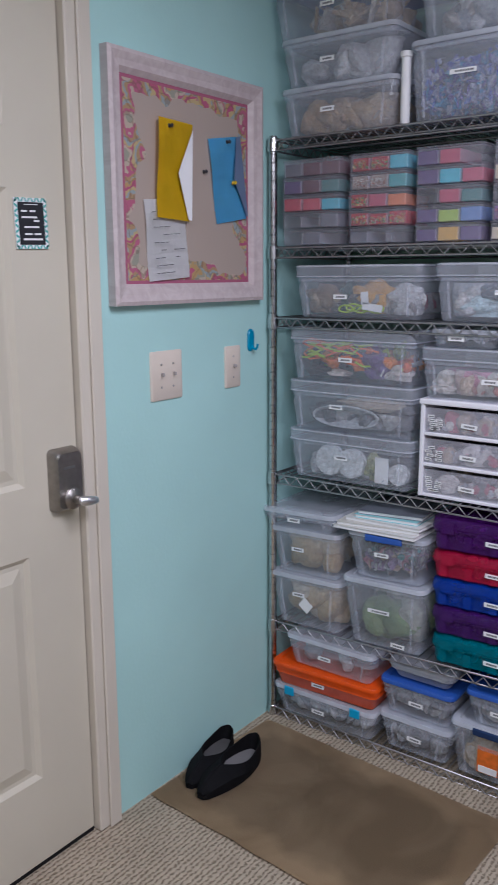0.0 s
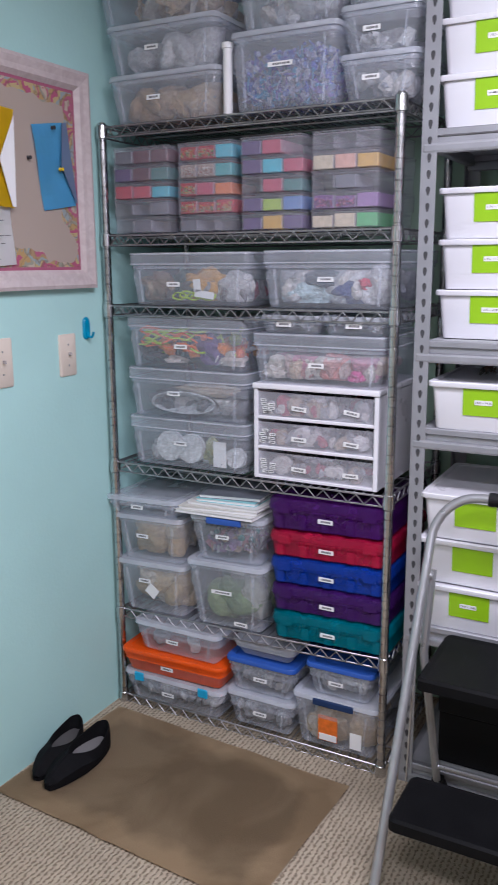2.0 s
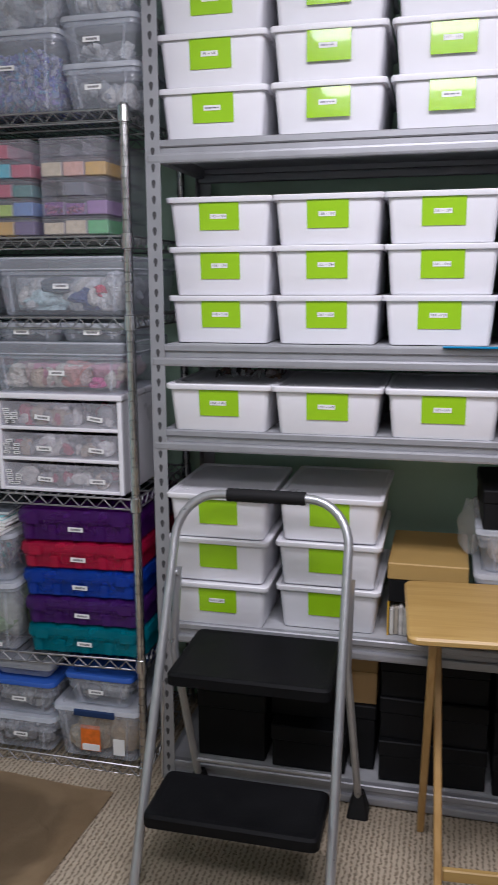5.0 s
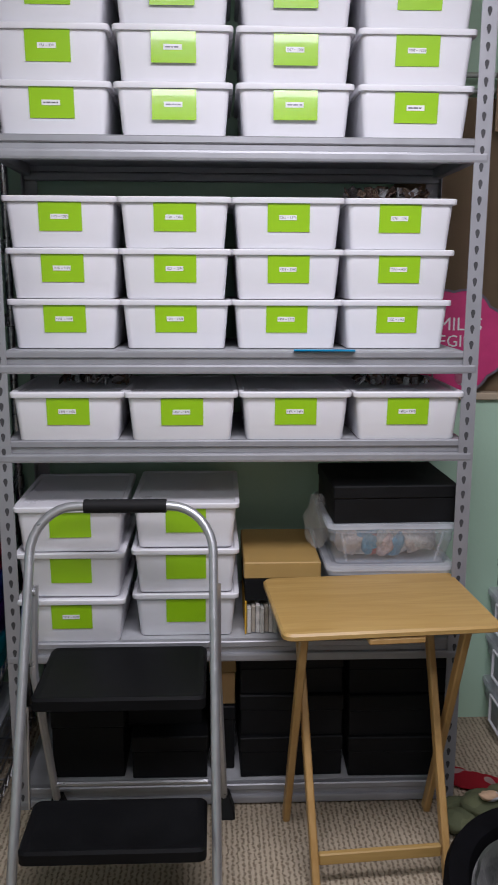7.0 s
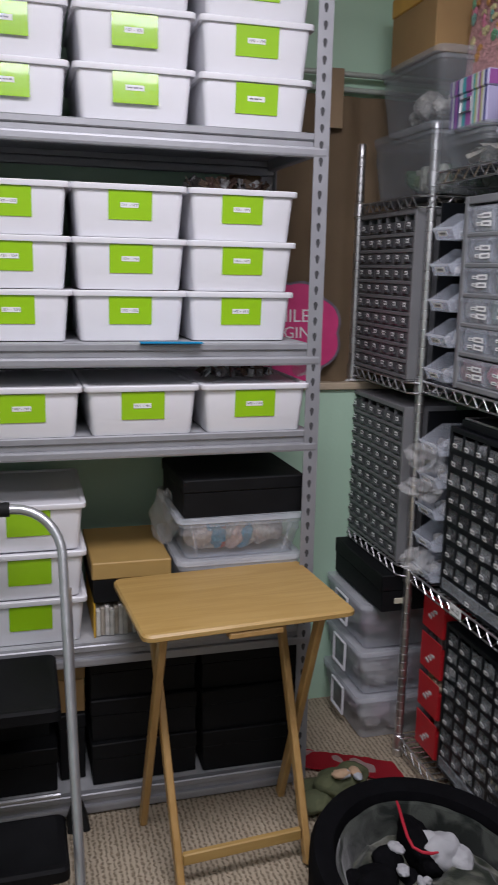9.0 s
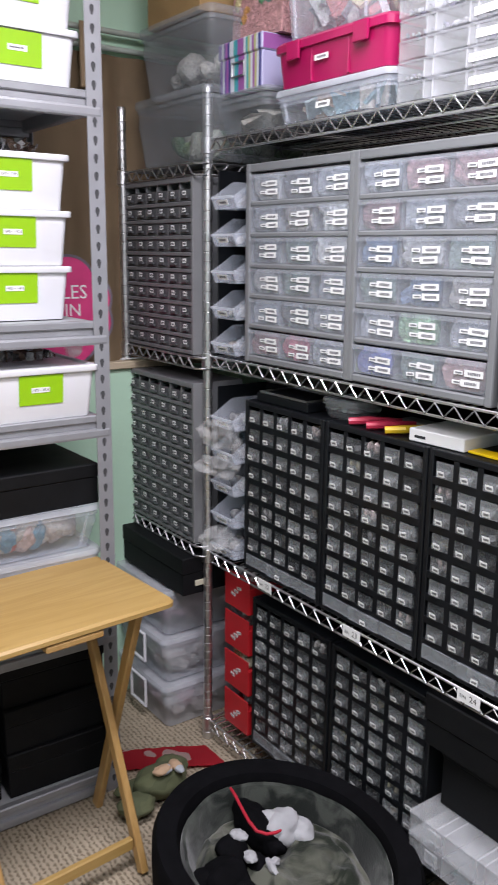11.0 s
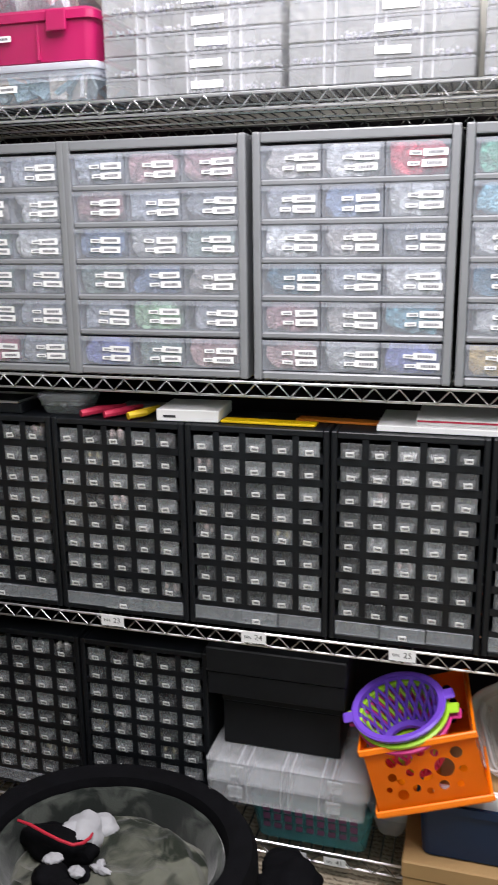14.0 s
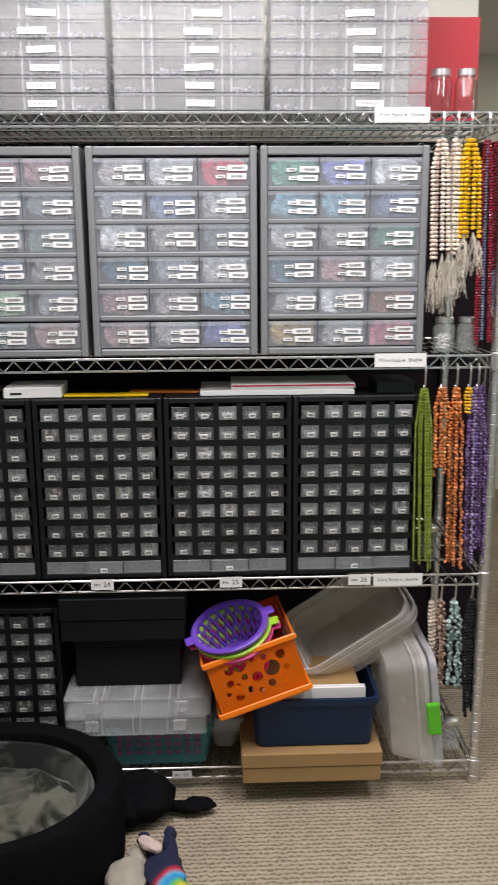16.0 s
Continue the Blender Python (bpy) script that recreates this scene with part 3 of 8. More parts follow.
BOX = white_box()
COLS = {4: (1.237, 0.2865), 3: (1.243, 0.2785), 2: (1.254, 0.282), 1: (1.246, 0.292)}
NUMBERS = {(3, 0, 0): "1175 ~ 1200", (3, 0, 1): "1285 ~ 1302", (3, 0, 2): "1361 ~ 1377", (3, 0, 3): "1378 ~ 1395",
           (3, 1, 0): "1150 ~ 1174", (3, 1, 1): "1221 ~ 1284", (3, 1, 2): "1333 ~ 1360", (3, 1, 3): "1396 ~ 1421",
           (3, 2, 0): "1135 ~ 1150", (3, 2, 1): "1201 ~ 1220", (3, 2, 2): "1303 ~ 1332", (3, 2, 3): "1422 ~ 1442",
           (1, 2, 0): "1519 ~ 1540", (2, 0, 0): "1443 ~ 1456", (2, 0, 1): "1457 ~ 1470", (2, 0, 2): "1471 ~ 1491", (2, 0, 3): "1492 ~ 1518",
           (4, 1, 0): "937 ~ 950", (4, 2, 0): "951 ~ 970", (4, 2, 2): "1037 ~ 1056", (4, 1, 3): "1109 ~ 1120", (4, 2, 3): "1093 ~ 1108"}
rng = random.Random(4)


def stack(level, rows, cols, depth, dx=0.0, high=0.1235):
    for c in cols:
        for r in range(rows):
            k = rows - 1 - r
            m = north(COLS[level][0] + COLS[level][1] * c + dx + rng.uniform(-0.0015, 0.0015), L2[level] + k * high + 0.0005, depth + rng.uniform(-0.003, 0.003), rng.uniform(-0.6, 0.6))
            b = copy_thing(BOX, m)
            carded(b, NUMBERS.get((level, r, c)), rng.uniform(-0.002, 0.002), rng.uniform(-0.0015, 0.0015) - (high - 0.1235), r * 7 + c, (1.8 if r < 3 else -1.2) if level == 4 and c in (1, 2) else 5.6, level != 1 or (r, c) == (2, 0))


stack(4, 4, (0, 1, 2, 3), 0.036)
stack(3, 3, (0, 1, 2, 3), 0.073)
stack(2, 1, (0, 1, 2, 3), -0.001)
stack(1, 3, (0,), 0.006)
stack(1, 3, (1,), 0.034)
for o in (*BOX.children_recursive, BOX):
    bpy.data.objects.remove(o)


# ---- drawer cabinets ----
DRAWER_TINTS = mixed("drawer_contents", [(0.19, 0.21, 0.24), (0.34, 0.36, 0.40), (0.16, 0.23, 0.37), (0.40, 0.38, 0.37), (0.21, 0.28, 0.27), (0.46, 0.47, 0.48),
                                         (0.18, 0.19, 0.22), (0.46, 0.30, 0.30), (0.38, 0.41, 0.47)], 0.4, "object")


def grey_cabinet(w=0.380, d=0.30, h=0.466, seed=0, special=()):
    """Six shelves of three wide translucent drawers in a light grey frame."""
    t = thing("drawer_cabinet", "grey plastic cabinet of eighteen translucent labelled drawers", "drawer cabinet", "grey drawer cabinets")
    s, top = 0.016, 0.020
    pitch = (h - top - 0.017) / 6
    panels(t, GREYP, ("side_panel", -w / 2, -w / 2 + s, 0, d, 0, h, 0.004, 2), ("side_panel", w / 2 - s, w / 2, 0, d, 0, h, 0.004, 2),
           ("top_panel", -w / 2 + s, w / 2 - s, 0.001, d, h - top, h - 0.001, 0.003, 2), ("bottom_panel", -w / 2 + s, w / 2 - s, 0.001, d, 0.001, 0.017, 0.003),
           ("back_panel", -w / 2 + s, w / 2 - s, d - 0.006, d - 0.001, 0.017, h - top),
           *[("rail", -w / 2 + s, w / 2 - s, 0.0015, d - 0.0065, 0.017 + pitch * i - 0.006, 0.017 + pitch * i + 0.006, 0.003) for i in range(1, 6)])
    dw = (w - 2 * s) / 3
    front = bmesh.new()
    hz = pitch - 0.0125
    box(front, -dw / 2 + 0.001, dw / 2 - 0.001, 0.004, 0.0065, 0, hz, 0.0008)
    box(front, -dw / 2 + 0.001, dw / 2 - 0.001, -0.003, 0.004, hz - 0.009, hz, 0.001)
    box(front, -dw / 2 + 0.001, -dw / 2 + 0.003, 0.0066, 0.22, 0, hz - 0.01)
    box(front, dw / 2 - 0.003, dw / 2 - 0.001, 0.0066, 0.22, 0, hz - 0.01)
    lab = B(-0.0205, 0.0205, 0.0018, 0.0034, -0.0062, 0.0062)
    rngc = random.Random(seed)
    first = None
    for r in range(6):
        for c in range(3):
            m = pose(-w / 2 + s + dw * (c + 0.5), 0, 0.017 + pitch * r + (0.0063 if r else 0.0030))
            if first is None:
                o = part("drawer", front, SMOKE, t)
                first = o
            else:
                o = new("drawer", first.data)
                o.parent = t
            o.matrix_basis = m
            fill = rngc.uniform(0.92, 1.05)
            bm = clutter(dw - 0.008, 0.11, hz * min(fill, 0.98), 26, 0.074, seed * 50 + r * 3 + c, 0.008, "bag", 0.001, 0.5)
            cont = part("contents", bm, special.get((r, c), DRAWER_TINTS) if special else DRAWER_TINTS, o)
            x, z = dw * 0.25 + rngc.uniform(-0.006, 0.004), hz * 0.46 + rngc.uniform(-0.003, 0.002)
            for k in (0, 1):
                key = "lab"
                l1 = new("label", LABELS[key])
                l1.parent, l1.matrix_basis = o, pose(x + rngc.uniform(-0.004, 0.004), 0, z + (0.0092 if k == 0 else -0.0092), 0, rngc.uniform(-2, 2))
                l2 = new("label", LABELS["tab"])
                l2.parent, l2.matrix_basis = o, pose(x - 0.0325 + rngc.uniform(-0.004, 0.003), 0, z + (0.0085 if k == 0 else -0.0095), 0, rngc.uniform(-3, 3))
    return t


def label_mesh(w, h, y, lines, seed, material=GREYINK):
    """A small printed sticker: white paper with dark bars, two materials on one mesh."""
    bm = box(bmesh.new(), -w / 2, w / 2, y - 0.0008, y, -h / 2, h / 2)
    n0 = len(bm.faces)
    rngl = random.Random(seed)
    for i in range(lines):
        zc = h * (0.5 - (i + 0.5) / lines) * 0.75
        a = -w * 0.30
        while a < w * 0.34:
            b = min(a + w * rngl.uniform(0.05, 0.14), w * 0.4)
            box(bm, a, b, y - 0.0013, y - 0.0009, zc - h / lines * 0.19, zc + h / lines * 0.19)
            a = b + w * 0.025
    me = bpy.data.meshes.new("label")
    bmesh.ops.recalc_face_normals(bm, faces=bm.faces)
    for i, f in enumerate(bm.faces):
        f.material_index = 0 if i < n0 else 1
    bm.to_mesh(me)
    bm.free()
    me.materials.append(PAPER), me.materials.append(material)
    return me


LABELS = {"lab": label_mesh(0.043, 0.0128, 0.0034, 1, 3, mat("soft_print", (0.20, 0.20, 0.22), 0.6)), "tab": label_mesh(0.021, 0.0074, 0.0036, 1, 5, mat("soft_print", (0.20, 0.20, 0.22), 0.6)), "tick": label_mesh(0.019, 0.0078, 0.0036, 1, 5), "small": label_mesh(0.0165, 0.0112, -0.0032, 1, 7),
          "bin": label_mesh(0.045, 0.013, -0.0008, 1, 9), "wide": label_mesh(0.07, 0.012, -0.0008, 1, 4)}
TINT = {n: mixed("contents_" + n, [tuple(k * v for v in c) for k in (0.7, 1.0, 0.85, 1.15)], 0.3) for n, c in
        {"red": (0.62, 0.06, 0.10), "blue": (0.06, 0.16, 0.24), "lilac": (0.26, 0.30, 0.66), "green": (0.08, 0.30, 0.20), "mint": (0.45, 0.68, 0.45), "white": (0.80, 0.81, 0.83), "silver": (0.66, 0.67, 0.68),
         "tan": (0.52, 0.38, 0.16), "pink": (0.62, 0.20, 0.28), "rust": (0.33, 0.13, 0.09), "sky": (0.20, 0.42, 0.52), "rose": (0.40, 0.24, 0.26)}.items()}
SPECIAL = (
    {(0, 1): TINT["pink"], (3, 2): TINT["silver"], (4, 2): TINT["white"], (0, 0): TINT["rose"]},
    {(1, 1): TINT["mint"], (0, 0): TINT["lilac"], (4, 0): TINT["rose"], (5, 2): TINT["rose"], (5, 1): TINT["rose"]},
    {(5, 2): TINT["red"], (3, 0): TINT["white"], (2, 0): TINT["blue"], (2, 2): TINT["white"], (0, 2): TINT["lilac"], (4, 2): TINT["silver"], (5, 1): TINT["silver"], (1, 2): TINT["sky"], (1, 0): TINT["rose"]},
    {(5, 0): TINT["green"], (5, 1): TINT["lilac"], (5, 2): TINT["white"], (4, 0): TINT["sky"], (4, 1): TINT["sky"], (3, 2): TINT["green"], (1, 1): TINT["white"], (1, 2): TINT["rust"], (0, 0): TINT["tan"], (0, 2): TINT["pink"], (2, 0): TINT["blue"], (2, 2): TINT["white"]},
)
for i, v in enumerate((-0.287, -0.664, -1.057, -1.445)):
    put(grey_cabinet(seed=i + 1, special=SPECIAL[i]), east(v, L3[2] + 0.006, 0.0))

SMALLD = clear("small_drawer_plastic", (0.44, 0.46, 0.47), 0.17, 0.14, True)


def black_cabinet(w=0.305, d=0.16, h=0.448, cols=5, rows=8, big=True, seed=0, shared={}):
    """A black cabinet with a grid of little clear drawers, each with a pull and a white sticker."""
    t = thing("small_parts_cabinet", "black plastic cabinet of many small clear labelled drawers", "drawer cabinet", "black drawer cabinets")
    s = 0.012
    low = 0.048 if big else 0.012
    cw, ch = (w - 2 * s) / cols, (h - 0.014 - low) / rows
    panels(t, BLACK, ("side_panel", -w / 2, -w / 2 + s, 0, d, 0, h, 0.002), ("side_panel", w / 2 - s, w / 2, 0, d, 0, h, 0.002),
           ("top_panel", -w / 2 + s, w / 2 - s, 0.0005, d, h - 0.014, h - 0.0005, 0.002), ("bottom_panel", -w / 2 + s, w / 2 - s, 0.0005, d, 0.0005, 0.012, 0.002),
           ("back_panel", -w / 2 + s, w / 2 - s, d - 0.004, d - 0.001, 0.0125, h - 0.0145),
           *[("rail", -w / 2 + s, w / 2 - s, 0.001, d - 0.0045, low + ch * r - 0.0072, low + ch * r + 0.0072) for r in range(0 if big else 1, rows)],
           *[("upright", -w / 2 + s + cw * c - 0.0065, -w / 2 + s + cw * c + 0.0065, 0.0015, d - 0.005, low + 0.004, h - 0.014) for c in range(1, cols)])
    key = (round(cw, 4), round(ch, 4))
    if key not in shared:
        f = bmesh.new()
        hw, hz = cw / 2 - 0.0072, ch - 0.0165
        # front plate with a scooped pull below
        box(f, -hw, hw, 0.001, 0.003, 0, hz, 0.0008)
        box(f, -hw, -hw + 0.0015, 0.0031, 0.09, 0, hz * 0.9)
        box(f, hw - 0.0015, hw, 0.0031, 0.09, 0, hz * 0.9)
        rows_ = [[f.verts.new((x * k, y, z)) for x in (-1, -0.5, 0, 0.5, 1)] for k, y, z in ((hw * 0.80, 0.0008, hz * 0.62), (hw * 0.70, -0.006, hz * 0.30), (hw * 0.62, -0.0075, hz * 0.10), (hw * 0.6, -0.002, hz * 0.06))]
        for a, b in zip(rows_, rows_[1:]):
            for i in range(4):
                f.faces.new((a[i], a[i + 1], b[i + 1], b[i]))
        me = bpy.data.meshes.new("drawer")
        bmesh.ops.recalc_face_normals(f, faces=f.faces)
        f.to_mesh(me)
        f.free()
        me.materials.append(SMALLD)
        fills = []
        for k in range(6):
            q = clutter(2 * hw - 0.004, 0.07, hz * (0.45 + 0.08 * k), 7, 0.02, 300 + k, 0.005, "bag" if k % 2 else "mix", 0.001)
            m2 = bpy.data.meshes.new("contents")
            q.to_mesh(m2)
            q.free()
            m2.materials.append(SMALLFILL)
            fills.append(m2)
        for k in range(2):
            q = clutter(2 * hw * 0.96, 0.03, hz * 1.08, 9, 0.022, 340 + k, -0.0015, "bag", 0.008)
            m2 = bpy.data.meshes.new("contents")
            q.to_mesh(m2)
            q.free()
            m2.materials.append(BAGGIES)
            fills.append(m2)
        shared[key] = (me, fills)
    me, fills = shared[key]
    rngd = random.Random(seed)
    for r in range(rows):
        for c in range(cols):
            o = new("drawer", me)
            o.parent = t
            o.matrix_basis = pose(-w / 2 + s + cw * (c + 0.5), -0.004 * (rngd.random() < 0.12), low + ch * r + 0.008, 0, 0, 0)
            k = tagged(new("contents", rngd.choice(fills[:-2] if rngd.random() > 0.10 else fills[-2:])), kind="stuff")
            k.parent = o
            l = new("label", LABELS["small"])
            l.parent = o
            l.matrix_basis = pose(rngd.uniform(-0.002, 0.002), -0.0040, (ch - 0.0165) * 0.36, 10, rngd.uniform(-6, 6), 0)
    if big:
        bw = (w - 2 * s) / 3
        for c in range(3):
            b = B(-bw / 2 + 0.001, bw / 2 - 0.001, -0.002 if c != 1 else -0.006, 0.004, 0.0135, 0.0435, 0.001)
            o = part("large_drawer", b, MILKYD, t)
            o.matrix_basis = pose(-w / 2 + s + bw * (c + 0.5), 0, 0)
            part("contents", clutter(bw - 0.008, 0.08, 0.024, 14, 0.026, seed * 7 + c, 0.005, "bag", 0.0), SMALLFILL, o).matrix_basis = pose(0, 0, 0.0138)
            if c == 1:
                l = new("label", LABELS["small"])
                l.parent, l.matrix_basis = o, pose(0, -0.0034, 0.022)
    return t


MILKYD = clear("large_drawer_plastic", (0.50, 0.53, 0.56), 0.3, 0.22)
BAGGIES = mixed("little_bags", [(0.34, 0.34, 0.36), (0.46, 0.45, 0.44), (0.28, 0.29, 0.30), (0.44, 0.36, 0.35), (0.36, 0.33, 0.22)], 0.2, "object")
SMALLFILL = mixed("small_drawer_contents", [(0.16, 0.165, 0.18), (0.04, 0.04, 0.045), (0.28, 0.285, 0.30), (0.11, 0.115, 0.13), (0.025, 0.025, 0.03), (0.34, 0.33, 0.32), (0.30, 0.25, 0.14), (0.15, 0.17, 0.175), (0.46, 0.465, 0.48), (0.13, 0.105, 0.105), (0.22, 0.22, 0.23)], 0.4, "object")
for i, v in enumerate((-0.2485, -0.5575, -0.8665, -1.1755, -1.4845)):
    put(black_cabinet(seed=i + 1), east(v, L3[1] + 0.006, 0.005))
for i, v in enumerate((-0.262, -0.583)):
    put(black_cabinet(0.316, 0.16, 0.434, 5, 8, True, seed=i + 11), east(v, L3[0] + 0.006, 0.03))


def tilt_cabinet(w=0.385, d=0.16, h=0.455, cols=6, rows=10, seed=0):
    """Dark grey cabinet with rows of little drawers, each with a sticker."""
    t = thing("small_parts_cabinet", "dark grey plastic cabinet of small labelled drawers", "drawer cabinet", "grey small drawer cabinets")
    s = 0.012
    ch, cw = (h - 0.03) / rows, (w - 2 * s) / cols
    panels(t, GREYP2, ("side_panel", -w / 2, -w / 2 + s, 0, d, 0, h, 0.002), ("side_panel", w / 2 - s, w / 2, 0, d, 0, h, 0.002),
           ("top_panel", -w / 2 + s, w / 2 - s, 0.0005, d, h - 0.015, h - 0.0005, 0.002), ("back_panel", -w / 2 + s, w / 2 - s, d - 0.004, d - 0.001, 0.001, h - 0.0155),
           *[("rail", -w / 2 + s, w / 2 - s, 0.001, d - 0.0045, 0.006 + ch * r - 0.0055, 0.006 + ch * r + 0.0055, 0.002) for r in range(rows)],
           *[("upright", -w / 2 + s + cw * c - 0.002, -w / 2 + s + cw * c + 0.002, 0.0045, d - 0.005, 0.012, h - 0.015) for c in range(1, cols)])
    f = bmesh.new()
    hw, hz = cw / 2 - 0.0025, ch - 0.013
    box(f, -hw, hw, 0.004, 0.08, 0, hz, 0.0012)
    box(f, -hw * 0.55, hw * 0.55, -0.003, 0.0038, hz * 0.2, hz * 0.42, 0.001)
    first = part("drawer", f, DGREYP, t)
    rngt = random.Random(seed)
    for r in range(rows):
        for c in range(cols):
            m = pose(-w / 2 + s + cw * (c + 0.5), 0, 0.0125 + ch * r)
            if r == c == 0:
                o = first
            else:
                o = new("drawer", first.data)
                o.parent = t
            o.matrix_basis = m
            l = new("label", LABELS["small"])
            l.parent, l.matrix_basis = o, pose(rngt.uniform(-0.002, 0.002), 0.0028, hz * 0.66, 0, rngt.uniform(-4, 4))
    return t


GREYP2 = mat("mid_grey_cabinet_plastic", (0.165, 0.168, 0.176), 0.42, vary=0.05, scale=12)
put(tilt_cabinet(seed=1), pose(2.552, 0.278, L4[1] + 0.006, 0, 0, -90))
put(tilt_cabinet(seed=2, h=0.45), pose(2.552, 0.278, L4[0] + 0.006, 0, 0, -90))

# ---- clear bins ----


def clear_bin(w, d, h, label, fill=None, lid=CLEAR, body=CLEAR, group="", tag=(0.0, 0.5), rim=0.012, taper=0.03, latch=None, name="storage_bin", tagw="bin", lidh=0.014, tilt=0.0, handle=None):
    """A moulded tub with rim, snap-on lid, loose contents and a paper sticker."""
    t = thing(name, label, "storage bin", group)
    b = bmesh.new()
    r = 0.022
    th = 0.0025
    zt = h - lidh
    rings = [(w - taper - 0.012, d - taper - 0.012, 0, r * 0.6), (w - taper, d - taper, 0.006, r), (w - taper * 0.35, d - taper * 0.35, zt * 0.62, r), (w - taper * 0.3 + 0.004, d - taper * 0.3 + 0.004, zt * 0.66, r),
             (w - 0.008, d - 0.008, zt - rim, r), (w, d, zt - rim + 0.001, r), (w, d, zt, r), (w - 0.010, d - 0.010, zt, r), (w - 0.013, d - 0.013, zt - rim, r)]
    loft(b, rings, 0, d / 2, True, False)
    part("body", b, body, t, smooth=True)
    l = bmesh.new()
    loft(l, [(w + 0.001, d + 0.001, zt + 0.0004, r), (w + 0.008, d + 0.008, zt + 0.0006, r), (w + 0.008, d + 0.008, h - 0.004, r), (w + 0.004, d + 0.004, h, r), (w - 0.03, d - 0.03, h, r), (w - 0.036, d - 0.036, h - 0.004, r)], 0, d / 2)
    part("lid", l, lid if lid is not CLEAR or lidh > 0.03 else EDGE, t, smooth=True)
    # thin bright bands added for the highlights along a deep lid's edges
    if lid is CLEAR and lidh > 0.03:
        for z0, z1, grow in ((zt + 0.001, zt + 0.005, 0.0095), (h - 0.006, h - 0.002, 0.0088)):
            q = loft(bmesh.new(), [(w + 0.0082, d + 0.0082, z0, r), (w + grow, d + grow, z0 + 0.001, r), (w + grow, d + grow, z1 - 0.001, r), (w + 0.0082, d + 0.0082, z1, r)], 0, d / 2, False, False)
            part("lid_rim", q, EDGE, t, smooth=True)
    # two thin upright strips added for the highlights near the front corners
    if body is CLEAR:
        for sx in (-1, 1):
            x0, x1 = w / 2 - taper * 0.5 - 0.030, w / 2 - 0.034
            rib = bmesh.new()
            rows_ = [[rib.verts.new((sx * (x + dx), taper * 0.5 * (1 - z / h) + dy - 0.0015, z)) for dx, dy in ((-0.004, 0.0015), (-0.002, -0.002), (0.002, -0.002), (0.004, 0.0015))] for x, z in ((x0, 0.008), (x1, zt - rim - 0.001))]
            for k in range(3):
                rib.faces.new((rows_[0][k], rows_[0][k + 1], rows_[1][k + 1], rows_[1][k]))
            part("rib", rib, CLEAR, t, smooth=True)
    if fill:
        material, frac, n, size, shape, seed = fill
        c = clutter(w - taper - 0.014, d - taper * 0.5 - 0.02, zt * frac, n, size, seed, taper * 0.5 + 0.006, shape, 0.011)
        part("contents", c, material, t)
    if tag:
        o = new("label", LABELS[tagw])
        o.parent, o.matrix_basis = t, pose(tag[0] * w, taper * 0.5 * (1 - tag[1]) - 0.002, h * tag[1], -3, tilt)
    if latch:
        for sx in (-1, 1):
            q = B(-0.018, 0.018, -0.009, -0.002, -0.016, 0.014, 0.003)
            part("latch", q, latch, t, "coloured snap latch").matrix_basis = pose(sx * w * 0.33, 0, h - 0.012)
    if handle:
        q = B(-w * 0.24, w * 0.24, -0.012, -0.0045, -0.008, 0.012, 0.004, 2)
        part("handle", q, handle, t, "coloured clip handle").matrix_basis = pose(0, 0, h - 0.014)
    return t


UNITBITS = mixed("unit_bits", [(0.60, 0.57, 0.54), (0.30, 0.30, 0.31), (0.70, 0.70, 0.70), (0.42, 0.34, 0.26), (0.52, 0.52, 0.54), (0.16, 0.15, 0.15), (0.64, 0.62, 0.60), (0.40, 0.08, 0.12), (0.48, 0.46, 0.44)], 0.25)
BLUELID = mat("blue_lid", (0.03, 0.10, 0.42), 0.35, vary=0.06)
NAVY = mat("navy_plastic", (0.012, 0.035, 0.11), 0.4, vary=0.1)
BAGS = mixed("clear_bags", [(0.55, 0.56, 0.58), (0.40, 0.42, 0.45), (0.62, 0.60, 0.58), (0.30, 0.32, 0.36), (0.66, 0.66, 0.68), (0.45, 0.42, 0.40)], 0.3)
KRAFT = mixed("kraft_bits", [(0.42, 0.29, 0.15), (0.50, 0.38, 0.24), (0.36, 0.24, 0.13), (0.55, 0.50, 0.45), (0.46, 0.33, 0.2)])
BLUES = mixed("blue_beads", [(0.05, 0.08, 0.40), (0.11, 0.18, 0.50), (0.34, 0.38, 0.58), (0.14, 0.10, 0.40), (0.42, 0.44, 0.58), (0.06, 0.26, 0.50), (0.26, 0.28, 0.46)], 0.3)
BRIGHT = mixed("bright_cords", [(0.85, 0.25, 0.03), (0.55, 0.75, 0.08), (0.85, 0.35, 0.05), (0.10, 0.10, 0.12), (0.70, 0.15, 0.05), (0.55, 0.56, 0.58)])
PINKS = mixed("pink_bits", [(0.62, 0.34, 0.32), (0.66, 0.52, 0.42), (0.55, 0.42, 0.40), (0.72, 0.66, 0.60), (0.60, 0.25, 0.35), (0.5, 0.45, 0.42)])
SAND = mixed("sand_bits", [(0.52, 0.38, 0.20), (0.60, 0.46, 0.28), (0.48, 0.33, 0.16), (0.66, 0.58, 0.45)])
GREENS = mixed("green_bits", [(0.16, 0.25, 0.10), (0.24, 0.32, 0.14), (0.40, 0.42, 0.36), (0.10, 0.18, 0.10)])
MULTI = mixed("mixed_bits", [(0.03, 0.30, 0.28), (0.55, 0.22, 0.28), (0.45, 0.45, 0.48), (0.30, 0.20, 0.35), (0.55, 0.40, 0.30), (0.10, 0.10, 0.12), (0.60, 0.60, 0.60)])
